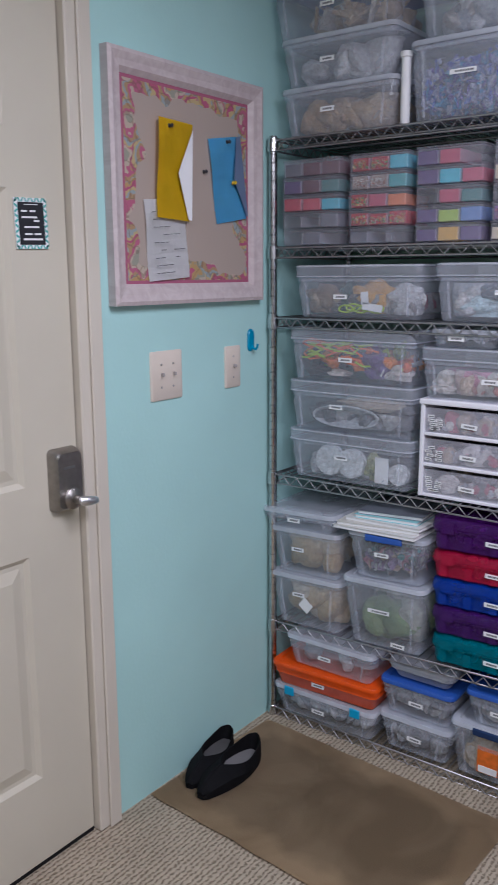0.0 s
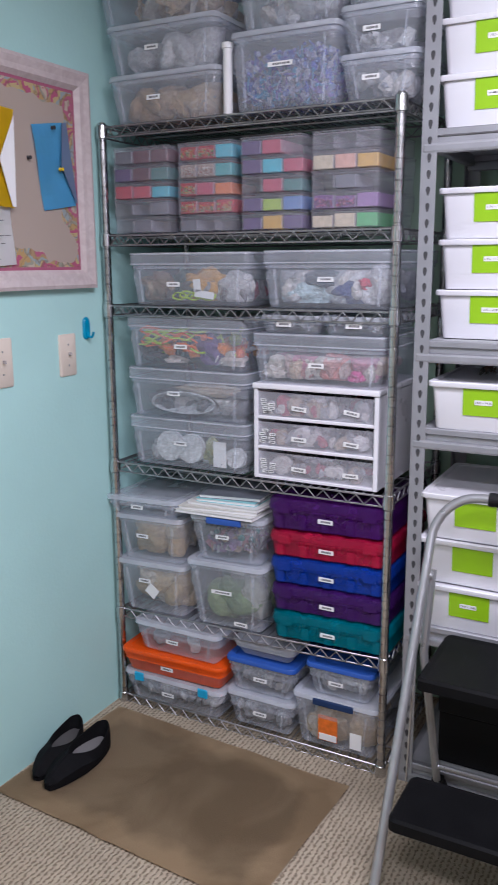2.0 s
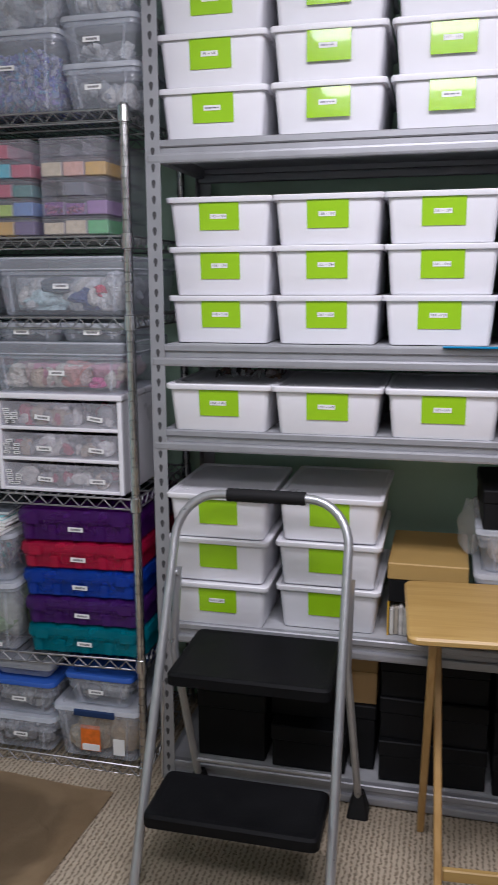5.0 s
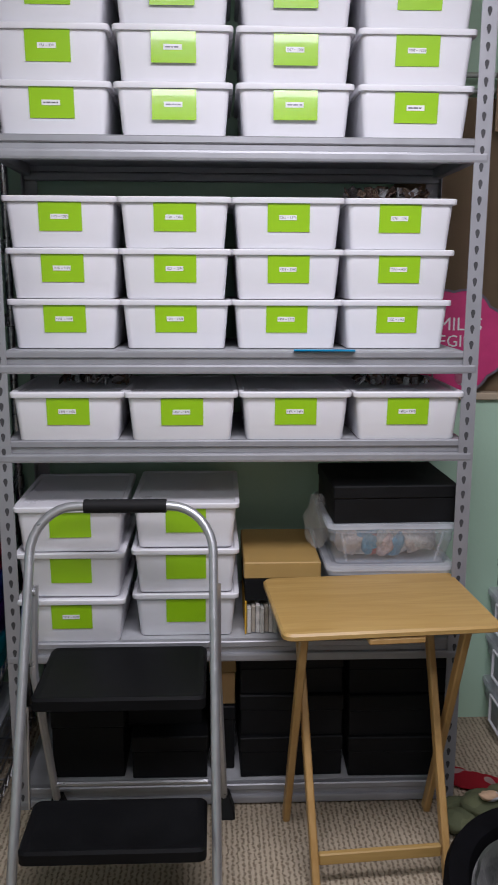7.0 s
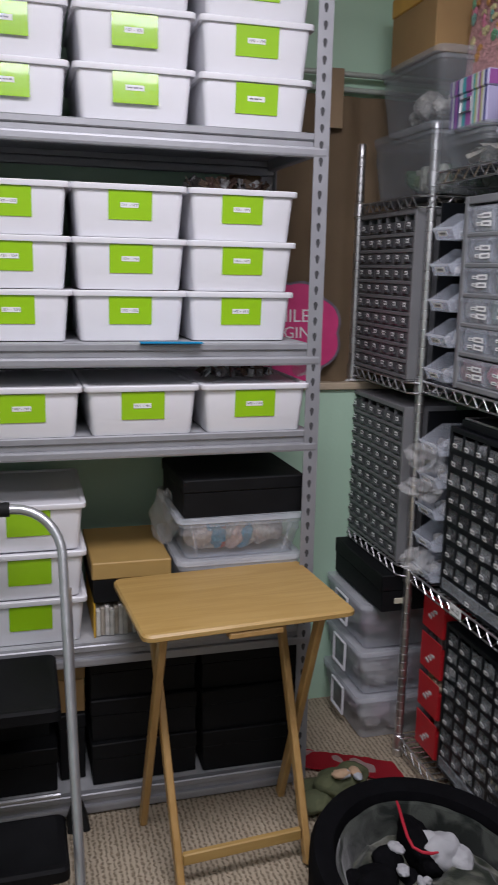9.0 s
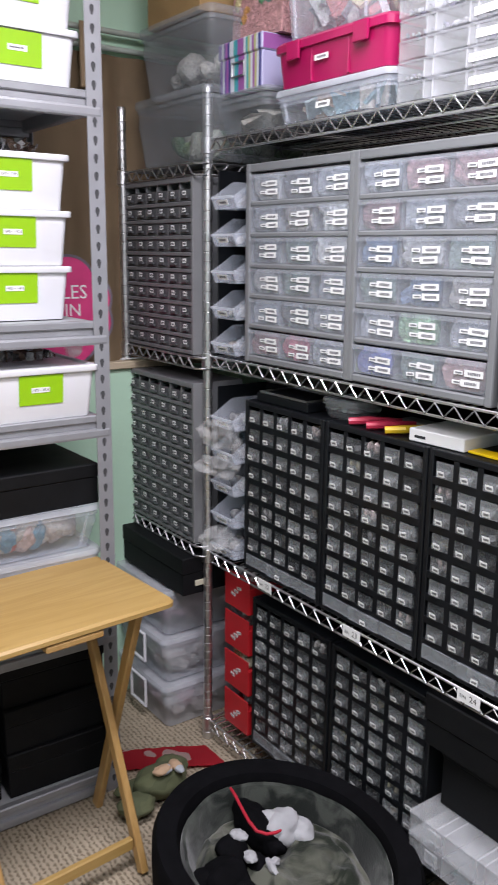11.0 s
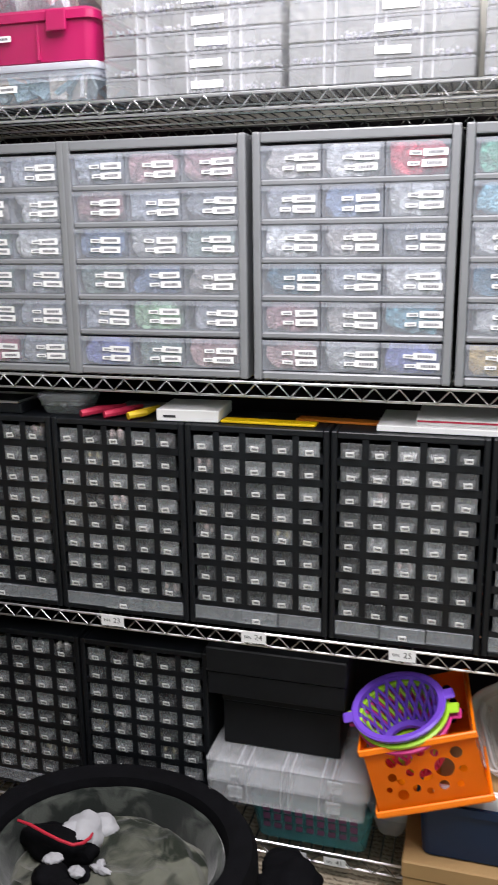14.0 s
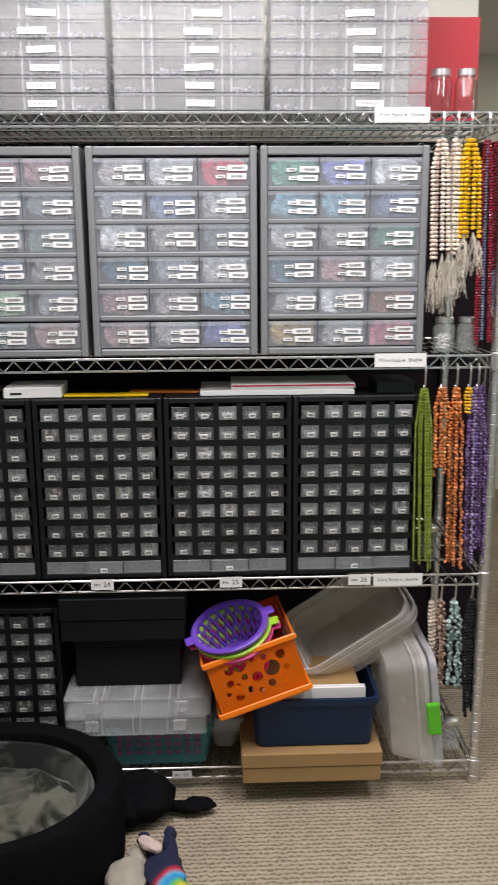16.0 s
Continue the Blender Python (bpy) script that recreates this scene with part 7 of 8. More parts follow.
on_c(sb, 0.066, -0.140, 3, 0.0965, 0.02)
fb = thing("paper_bag", "flowered paper gift bag standing on a box", "gift bag")
bm = loft(bmesh.new(), [(0.20, 0.12, 0, 0.004), (0.205, 0.11, 0.1, 0.004), (0.20, 0.08, 0.22, 0.004)], 0, 0.06)
part("bag", bm, mixed("flower_paper", [(0.55, 0.30, 0.30)], 0.5), fb)
bm = bmesh.new()
rf = random.Random(9)
for i in range(40):
    blob(bm, (rf.uniform(-0.09, 0.09), 0.003 + rf.uniform(0, 0.006), rf.uniform(0.02, 0.2)), rf.uniform(0.008, 0.02), 0.003, rf.uniform(0.008, 0.02), 1, 0.3, i)
part("flowers", bm, mixed("flower_spots", [(0.15, 0.35, 0.20), (0.60, 0.30, 0.10), (0.60, 0.20, 0.30), (0.62, 0.55, 0.30), (0.20, 0.4, 0.35)]), fb)
on_c(fb, 0.060, -0.150, 3, 0.216, 0.06)

on_c(clear_bin(0.365, 0.34, 0.072, "clear case of pastel packets on a wire shelf", (mixed("pastel_packets", [(0.74, 0.58, 0.47), (0.46, 0.66, 0.76), (0.80, 0.76, 0.72), (0.56, 0.70, 0.74)]), 1.0, 50, 0.10, "flake", 93), CLEAR, CLEAR, "bins on the wide rack", (-0.05, 0.4), taper=0.02), -0.190, -0.557, 3)
PINKP = mat("hot_pink_plastic", (0.36, 0.007, 0.085), 0.3, vary=0.05)
pk = thing("storage_case", "hot pink plastic case with lid clips", "storage case")
part("body", loft(bmesh.new(), [(0.34, 0.30, 0, 0.02), (0.355, 0.315, 0.004, 0.02), (0.37, 0.33, 0.085, 0.022)], 0, 0.165), PINKP, pk, smooth=True)
part("lid", loft(bmesh.new(), [(0.374, 0.334, 0.0855, 0.022), (0.382, 0.342, 0.087, 0.022), (0.382, 0.342, 0.104, 0.022), (0.365, 0.325, 0.112, 0.02), (0.33, 0.29, 0.112, 0.02)], 0, 0.165), PINKP, pk, smooth=True)
for sx in (-1, 1):
    part("clip", B(sx * 0.11 - 0.022, sx * 0.11 + 0.022, -0.013, -0.0065, 0.062, 0.106, 0.003, 2), PINKP, pk)
    part("rib", B(sx * 0.06 - 0.003, sx * 0.06 + 0.003, 0.0, 0.008, 0.006, 0.082, 0.001), PINKP, pk)
o = new("label", LABELS["bin"])
o.parent, o.matrix_basis = pk, pose(-0.02, -0.002, 0.055)
on_c(pk, -0.190, -0.557, 3, 0.073, 0.01).matrix_basis @= Matrix.Diagonal((0.965, 1.0, 0.86, 1.0))
on_c(clear_bin(0.30, 0.30, 0.17, "clear box of packaged goods on a pink case", (mixed("packaged_goods", [(0.30, 0.30, 0.33), (0.55, 0.54, 0.52), (0.50, 0.20, 0.20), (0.60, 0.50, 0.35), (0.62, 0.62, 0.63)]), 0.85, 40, 0.10, "flake", 94), CLEAR, CLEAR, "bins on the wide rack", (-0.05, 0.6), taper=0.02), -0.190, -0.510, 3, 0.170, 0.02)


PEARLR = clear("pearl_rim_plastic", (0.70, 0.71, 0.75), 0.06, 0.25)


def pearl_case(w, d, h, seed, filled=0.55):
    """A flat pearl organizer with compartments and one wide white sticker."""
    t = thing("organizer_case", "pearly clear compartment case with a white label", "organizer case", "stacked pearl organizer cases")
    b = bmesh.new()
    loft(b, [(w - 0.004, d - 0.004, 0, 0.006), (w, d, 0.002, 0.008), (w, d, h - 0.007, 0.008), (w + 0.0016, d + 0.0016, h - 0.006, 0.008), (w + 0.0016, d + 0.0016, h - 0.002, 0.008), (w - 0.004, d - 0.004, h - 0.0004, 0.008)], 0, d / 2)
    part("shell", b, PEARL, t, smooth=True)
    part("rim", loft(bmesh.new(), [(w + 0.0020, d + 0.0020, h - 0.0058, 0.008), (w + 0.0026, d + 0.0026, h - 0.0045, 0.008), (w + 0.0020, d + 0.0020, h - 0.0028, 0.008)], 0, d / 2, False, False), PEARLR, t, smooth=True)
    r2 = random.Random(seed)
    cells = 4
    for u in (0.20, 0.26, 0.48, 0.53, 0.72, 0.78):
        x = -w / 2 + w * u
        part("divider", B(x - 0.0018, x + 0.0018, 0.0022, d * 0.6, 0.002, h - 0.004), PEARLD, t)
    for i in range(cells):
        if r2.random() < filled:
            cw = w / cells
            o = part("contents", clutter(cw - 0.008, d * 0.35, h * 0.6, 30, 0.012, seed * 5 + i, 0.006, "lump", 0.003), mixed("pearl_contents", [(0.36, 0.36, 0.40), (0.24, 0.24, 0.30), (0.44, 0.43, 0.46), (0.30, 0.28, 0.38), (0.40, 0.38, 0.40), (0.14, 0.14, 0.22), (0.46, 0.46, 0.50)]), t)
            o.matrix_basis = pose(-w / 2 + cw * (i + 0.5), 0, 0)
    lx = r2.uniform(-0.01, 0.02) + w * 0.08
    for o in (new("label", WIDE),) if filled else ():
        o.parent, o.matrix_basis = t, pose(lx, -0.0015, h * 0.42, 0, r2.uniform(-2, 2))
    return t


WIDE = label_mesh(0.062, 0.0135, 0.0, 1, 12, mat("faint_ink", (0.42, 0.42, 0.44), 0.6))
for k, (v0, v1) in enumerate(((-0.567, -0.925), (-0.932, -1.268), (-1.276, -1.628))):
    for i in range(10):
        on_c(pearl_case(abs(v1 - v0) - 0.006, 0.24, 0.0360, k * 20 + i), v0, v1, 3, 0.0366 * i, 0.008 + rng.uniform(-0.003, 0.004), rng.uniform(-0.6, 0.6))

GLASS, _, _, pG = nodes_of("jar_glass")
pG.inputs["Base Color"].default_value = (0.93, 0.95, 0.95, 1)
pG.inputs["Roughness"].default_value, pG.inputs["Transmission Weight"].default_value, pG.inputs["IOR"].default_value = 0.03, 1.0, 1.45


JARWALL = clear("jar_wall_glass", (0.80, 0.83, 0.82), 0.10, 0.06)
WHITEBITS = mixed("white_bits", [(0.75, 0.74, 0.72), (0.82, 0.81, 0.80), (0.62, 0.61, 0.58)], 0.35)


def jar(fill, lab):
    t = thing("glass_jar", lab, "glass jar", "glass jars at the rack's end")
    glass = part("glass", lathe(bmesh.new(), [(0.022, 0), (0.026, 0.003), (0.026, 0.060), (0.019, 0.070), (0.019, 0.072), (0.0175, 0.072), (0.0175, 0.069), (0.0235, 0.059), (0.0235, 0.006), (0.001, 0.005)], 20), JARWALL if fill else GLASS, t, smooth=True)
    glass.visible_shadow = False
    part("lid", lathe(bmesh.new(), [(0.0205, 0.0705), (0.0215, 0.0715), (0.0215, 0.082), (0.0195, 0.0835), (0.001, 0.0835)], 20), CHROME, t, smooth=True)
    if fill:
        c = clutter(0.036, 0.036, 0.054, 60, 0.012, 5, 0.0, "lump", 0.0)
        part("contents", c, fill, t).matrix_basis = pose(0, -0.018, 0.0065)
    return t


for v, z, fill, lab, d in ((-1.675, L3[3], None, "empty glass jar with a metal lid", 0.09), (-1.735, L3[3], None, "empty glass jar with a metal lid", 0.09), (-1.692, L3[2], WHITEBITS, "glass jar of white beads", 0.03), (-1.748, L3[2], mixed("dark_beads", [(0.03, 0.03, 0.03), (0.10, 0.10, 0.10)]), "glass jar of dark beads", 0.03), (-1.70, L3[1], GREYS, "glass jar of grey beads behind strands", 0.12), (-1.765, L3[0], BAGS, "glass jar of pale bits on the low shelf", 0.06), (-1.735, L3[0], GREYS, "glass jar of grey bits on the low shelf", 0.14)):
    put(jar(fill, lab), east(v, z + 0.0055, d) @ Matrix.Diagonal((1, 1, 1.22 if z == L3[3] else 1.0, 1)))
redb = thing("red_board", "plain red board standing behind glass jars", "board")
part("board", B(-0.083, 0.083, 0, 0.006, 0, 0.234, 0.001), mat("red_board_card", (0.42, 0.012, 0.025), 0.55, vary=0.05), redb)
put(redb, east(-1.702, L3[3] + 0.0055, 0.17))

# ---- things on top of the black cabinets ----
TOPZ = L3[1] + 0.006 + 0.448


def on_k(ob, v, d=0.05, turn=0.0, dz=0.0005):
    return put(ob, east(v, TOPZ + dz, d, turn))


def flat(name, lab, cat, w, d, h, m, bev=0.002):
    t = thing(name, lab, cat)
    part("body", B(-w / 2, w / 2, 0, d, 0, h, bev), m, t)
    return t


tablet = flat("tray", "shallow black tray with a silver rim", "tray", 0.20, 0.12, 0.022, BLACK)
part("rim", tube(bmesh.new(), [(-0.09, 0.005, 0.0245), (0.09, 0.005, 0.0245), (0.09, 0.11, 0.0245), (-0.09, 0.11, 0.0245), (-0.09, 0.005, 0.0245)], 0.003, 6), CHROME, tablet)
on_k(tablet, -0.225, 0.02)
on_k(clear_bin(0.11, 0.10, 0.045, "small clear box on a black cabinet", (GREYS, 0.6, 6, 0.03, "bag", 95), MILKYD, MILKYD, "", None, taper=0.01), -0.415, 0.03)
pl = thing("pliers", "pliers with red and yellow handles lying on a cabinet", "pliers")
REDH = mat("red_grip", (0.55, 0.03, 0.08), 0.35)
for k, c in enumerate((REDH, REDH, mat("yellow_grip", (0.75, 0.50, 0.02), 0.35))):
    part("handle", tube(bmesh.new(), [(-0.06 + 0.055 * k, 0.0, 0.009), (-0.035 + 0.055 * k, 0.03, 0.012), (0.0 + 0.04 * k, 0.10, 0.010)], [0.008, 0.009, 0.005], 8), c, pl, smooth=True)
part("jaw", B(-0.01, 0.09, 0.10, 0.14, 0.002, 0.014, 0.003), DULL, pl)
on_k(pl, -0.535, 0.012)
wb = flat("carton", "small white carton lying on a black cabinet", "carton", 0.135, 0.12, 0.026, PAPER)
part("slot", B(-0.052, -0.025, -0.0008, 0.0, 0.009, 0.014), INK, wb)
on_k(wb, -0.715, 0.02, 3)
on_k(flat("ruler", "long yellow ruler lying on black cabinets", "ruler", 0.20, 0.035, 0.005, YEL, 0.001), -0.885, 0.03, -1)
on_k(flat("ruler", "long orange ruler lying on black cabinets", "ruler", 0.17, 0.035, 0.005, mat("orange_ruler", (0.65, 0.20, 0.02), 0.4), 0.001), -1.02, 0.075, -4)
on_k(flat("paper_pad", "white paper pad lying on black cabinets", "paper pad", 0.37, 0.16, 0.012, PAPER, 0.001), -1.295, 0.025)
rp = flat("paper_pad", "white pad with a red edge on another pad", "paper pad", 0.30, 0.14, 0.012, PAPER, 0.001)
part("edge", B(-0.148, 0.148, -0.0012, -0.0002, 0.006, 0.0095), REDH, rp, "red printed edge")
on_k(rp, -1.335, 0.045, 0, 0.0128)
on_k(flat("case", "flat black case on a black cabinet", "case", 0.09, 0.12, 0.03, BLACK), -1.58, 0.03)

# ---- shelf tickets ----
def ticket(text, v, z, d, w=0.055, h=0.027, size=0.018):
    t = thing("shelf_ticket", "white shelf ticket with black print clipped to a wire shelf", "shelf ticket", "shelf tickets")
    part("card", B(-w / 2, w / 2, -0.0012, 0, -h / 2, h / 2), PAPER, t)
    if text:
        words = text.split()
        lettering(words[0], size * 0.55, INK, t, pose(-w * 0.24, -0.0016, -0.001, 90))
        lettering(words[1], size, INK, t, pose(w * 0.2, -0.0016, 0, 90))
    else:
        lettering("Wire Rack", h * 0.38, GREYINK, t, pose(-w * 0.21, -0.0016, 0, 90))
        bars(t, w * 0.06, 0, w * 0.06, h * 0.22, 1, GREYINK, -0.0014, 3)
        lettering("Shelf", h * 0.38, GREYINK, t, pose(w * 0.24, -0.0016, 0, 90))
        bars(t, w * 0.38, 0, w * 0.06, h * 0.22, 1, GREYINK, -0.0014, 4)
    put(t, east(v, z, d))


for text, v in (("BIN 22", -0.208), ("BIN 23", -0.532), ("BIN 24", -0.862), ("BIN 25", -1.178), ("BIN 26", -1.497)):
    ticket(text, v, L3[1] - 0.006, -0.0075)
for text, v in (("BIN 40", -0.955), ("BIN 41", -1.045)):
    ticket(text, v, L3[0] - 0.014, -0.0075, 0.05, 0.02, 0.016)
for v, z in ((-1.568, L3[3] + 0.002), (-1.582, L3[2]), (-1.593, L3[1])):
    ticket("", v, z - 0.008, -0.0075, 0.122, 0.032)

# ---- wide rack: lowest deck ----
on_c(lidded_carton(0.275, 0.24, 0.138, 0.03, BLACKCARD, BLACKCARD, "black cardboard box under a wider black box", group="black boxes on the wide rack"), -0.775, -1.05, 0, 0.2165, 0.03)
on_c(lidded_carton(0.315, 0.26, 0.115, 0.06, BLACKCARD, BLACKCARD, "wide black cardboard box on a narrower one", group="black boxes on the wide rack"), -0.75, -1.062, 0, 0.355, 0.0)
for i in range(2):
    t = pearl_case(0.355 + 0.012 * i, 0.28, 0.051, 300 + i, 0.0)
    for sx in (-1, 1):
        part("latch", B(sx * 0.11 - 0.017, sx * 0.11 + 0.017, -0.006, -0.0005, 0.016, 0.045, 0.002), PEARL, t)
    tagged(t, "wide clear compartment case lying on a basket")
    on_c(t, -0.752, -1.115 - 0.01 * i, 0, 0.113 + 0.0515 * i, -0.035)
tb = thing("basket", "teal translucent plastic basket with a grid of slots", "basket")
TEALB = clear("teal_basket_plastic", (0.10, 0.33, 0.36), 0.42, 0.3)
part("body", loft(bmesh.new(), [(0.25, 0.22, 0, 0.02), (0.285, 0.25, 0.105, 0.02), (0.292, 0.257, 0.105, 0.02), (0.292, 0.257, 0.112, 0.02), (0.278, 0.243, 0.112, 0.02), (0.245, 0.215, 0.004, 0.02)], 0, 0.125), TEALB, tb, smooth=True)
bm = bmesh.new()
for i in range(9):
    for j in range(3):
        box(bm, -0.10 + 0.025 * i - 0.008, -0.10 + 0.025 * i + 0.008, 0.003 + 0.006 - 0.0045 * j, 0.005 + 0.006 - 0.0045 * j, 0.03 + 0.024 * j, 0.046 + 0.024 * j)
tagged(part("slot", bm, mat("plum_slot", (0.16, 0.05, 0.12), 0.6), tb, "rows of small slots"), kind="stuff")
on_c(tb, -0.84, -1.13, 0, 0.0, 0.0)
on_c(plain_tub(0.10, 0.22, 0.098, "small clear tub beside a basket", fill=None), -1.125, -1.19, 0, 0.0, 0.06)
on_c(lidded_carton(0.355, 0.30, 0.083, 0.040, CARD, CARD, "brown cardboard box standing out from a low shelf", name="cardboard_box"), -1.198, -1.552, 0, 0, -0.085)
NAVYP = mat("navy_tub_plastic", (0.005, 0.020, 0.058), 0.4, vary=0.08, spec=0.3)
nv = thing("storage_tub", "navy blue open tub full of papers", "storage tub")
part("body", loft(bmesh.new(), [(0.285, 0.26, 0, 0.015), (0.295, 0.27, 0.004, 0.018), (0.312, 0.285, 0.118, 0.018), (0.326, 0.30, 0.119, 0.018), (0.326, 0.30, 0.136, 0.018), (0.308, 0.282, 0.136, 0.018), (0.285, 0.26, 0.006, 0.016)], 0, 0.15), NAVYP, nv, smooth=True)
for k in range(5):
    part("paper", B(-0.13 + 0.002 * k, 0.13 - 0.003 * (k % 2), 0.030 + 0.004 * k, 0.0335 + 0.004 * k, 0.006, 0.152 - 0.001 * (k % 3), 0), PAPER, nv, "white paper standing in the tub")
part("folder", B(-0.12, 0.12, 0.055, 0.22, 0.006, 0.145, 0.003), CARD, nv)
on_c(nv, -1.222, -1.545, 0, 0.0835, -0.07)


def crate():
    """Orange folding crate with round holes in its sides, open above."""
    t = thing("crate", "tilted orange plastic crate with round holes", "crate")
    OR = mat("orange_crate_plastic", (1.0, 0.225, 0.001), 0.35, vary=0.05)
    w, d, h = 0.225, 0.28, 0.152
    holes = ((-0.062, 0.112, 0.011), (-0.035, 0.118, 0.017), (0.0, 0.125, 0.009), (0.028, 0.118, 0.008), (0.040, 0.085, 0.020), (-0.068, 0.080, 0.009), (-0.052, 0.068, 0.007), (-0.03, 0.085, 0.008), (0.0, 0.075, 0.013), (-0.055, 0.040, 0.011), (-0.025, 0.050, 0.008), (0.0, 0.040, 0.007), (0.03, 0.048, 0.010), (0.062, 0.045, 0.007), (0.075, 0.075, 0.008), (0.07, 0.112, 0.012), (-0.08, 0.055, 0.006))

    def panel(width, name, m, seed):
        bm = bmesh.new()
        # a plate cut into strips around each hole: fine grid with the cells inside a hole left out
        nx, nz = 64, 46
        vs = {}

        def vert(i, j):
            if (i, j) not in vs:
                vs[i, j] = bm.verts.new((-width / 2 + width * i / nx, 0, h * j / nz))
            return vs[i, j]

        for i in range(nx):
            for j in range(nz):
                cx, cz = -width / 2 + width * (i + 0.5) / nx, h * (j + 0.5) / nz
                if any((cx - a * (1 if seed else -1)) ** 2 + (cz - b) ** 2 < r * r for a, b, r in holes if r):
                    continue
                bm.faces.new((vert(i, j), vert(i + 1, j), vert(i + 1, j + 1), vert(i, j + 1)))
        # round the cut edges
        for v in bm.verts:
            x, z = v.co.x, v.co.z
            for a, b, r in holes:
                a = a * (1 if seed else -1)
                dist = math.hypot(x - a, z - b)
                if r and abs(dist - r) < width / nx * 0.8 and dist > 0:
                    v.co.x, v.co.z = a + (x - a) * r / dist, b + (z - b) * r / dist
                    break
        bmesh.ops.solidify(bm, geom=bm.faces, thickness=0.004)
        o = part(name, bm, OR, t)
        o.matrix_basis = m
        return o

    panel(w, "side_panel", pose(0, 0, 0), 1)
    panel(w, "side_panel", pose(0, d, 0), 0)
    panel(d - 0.009, "side_panel", pose(-w / 2, d / 2, 0, 0, 0, 90), 0)
    panel(d - 0.009, "side_panel", pose(w / 2 - 0.004, d / 2, 0, 0, 0, 90), 1)
    part("bottom", B(-w / 2, w / 2, 0, d, -0.004, -0.0002), OR, t)
    bm = bmesh.new()
    for x0, x1, y0, y1 in ((-w / 2 - 0.008, w / 2 + 0.008, -0.009, -0.0042), (-w / 2 - 0.008, w / 2 + 0.008, d + 0.0005, d + 0.005), (-w / 2 - 0.009, -w / 2 - 0.0042, -0.004, d), (w / 2 + 0.0005, w / 2 + 0.006, -0.004, d)):
        for z in (h - 0.014, 0.002):
            box(bm, x0, x1, y0, y1, z, z + 0.014, 0.002)
    part("rim", bm, OR, t)
    return t


put(crate(), Matrix.Translation((2.50, -1.262, 0.290)) @ pose(0, 0, 0, 0, 0, -90) @ pose(0, 0, 0, -5, -17, 6))


def basket(colour, lab, seed):
    """A round pail with a lattice wall, a rolled rim and two ears."""
    t = thing("basket", lab, "basket", "round baskets in a crate")
    m = mat("basket_" + lab.split()[0], colour, 0.35, vary=0.05)
    r0, r1, h = 0.060, 0.088, 0.105
    bm = bmesh.new()
    n = 20
    for s in (-1, 1):
        for k in range(n):
            a = 2 * math.pi * k / n
            tube(bm, [((r0 + (r1 - r0) * u) * math.cos(a + s * 0.5 * u), (r0 + (r1 - r0) * u) * math.sin(a + s * 0.5 * u), h * u) for u in (0.0, 0.33, 0.66, 1.0)], 0.0044, 5, False)
    tagged(part("lattice", bm, m, t), kind="stuff")
    part("rim", lathe(bmesh.new(), [(r1 - 0.003, h - 0.006), (r1 + 0.009, h - 0.004), (r1 + 0.012, h + 0.004), (r1 + 0.008, h + 0.007), (r1 - 0.003, h + 0.005), (r1 - 0.003, h - 0.006)], 32, cap=False), m, t, smooth=True)
    part("base", lathe(bmesh.new(), [(r0 - 0.016, -0.002), (r0 + 0.003, -0.002), (r0 + 0.003, 0.006), (r0 - 0.016, 0.006), (r0 - 0.016, -0.002)], 24, cap=False), m, t)
    for s in (-1, 1):
        part("ear", B(s * (r1 + 0.018) - 0.012, s * (r1 + 0.018) + 0.012, -0.014, 0.014, h - 0.002, h + 0.006, 0.003), m, t)
    return t


BASE = Matrix.Translation((2.614, -1.212, 0.330)) @ pose(0, 0, 0, 0, 0, -90) @ pose(0, 0, 0, 14, -14, 0)
put(basket((0.62, 0.04, 0.25), "pink round lattice basket in a crate", 1), BASE)
put(basket((0.35, 0.62, 0.03), "lime round lattice basket inside another", 2), BASE @ pose(-0.002, 0, 0.016))
put(basket((0.15, 0.06, 0.50), "violet round lattice basket on top of others", 3), BASE @ pose(-0.006, 0, 0.034, 0, 0, 12))

TUBP = clear("tub_plastic", (0.74, 0.71, 0.67), 0.36, 0.22)
TUBR = clear("tub_rim_plastic", (0.76, 0.75, 0.74), 0.40, 0.2)


def open_tub(w, d, h, lab, r=0.045):
    """An open tub with sloping walls, a double rim and a raised foot."""
    t = thing("storage_tub", lab, "storage tub")
    part("shell", loft(bmesh.new(), [(w * 0.80, d * 0.78, 0, r * 0.7), (w * 0.84, d * 0.82, 0.005, r * 0.8), (w * 0.94, d * 0.93, h - 0.030, r), (w * 0.97, d * 0.96, h - 0.028, r), (w * 0.975, d * 0.965, h - 0.008, r)], 0, 0, True, False, 6), TUBP, t, smooth=True)
    part("rim", loft(bmesh.new(), [(w * 0.978, d * 0.968, h - 0.0075, r), (w, d, h - 0.007, r * 1.1), (w, d, h + 0.004, r * 1.1), (w * 0.985, d * 0.98, h + 0.006, r), (w * 0.96, d * 0.945, h + 0.004, r), (w * 0.955, d * 0.94, h - 0.012, r)], 0, 0, False, False, 6), TUBR, t, smooth=True)
    part("band", loft(bmesh.new(), [(w * 0.972, d * 0.962, h - 0.030, r), (w * 0.985, d * 0.975, h - 0.028, r), (w * 0.985, d * 0.975, h - 0.024, r), (w * 0.972, d * 0.962, h - 0.022, r)], 0, 0, False, False, 6), TUBR, t, smooth=True)
    return t


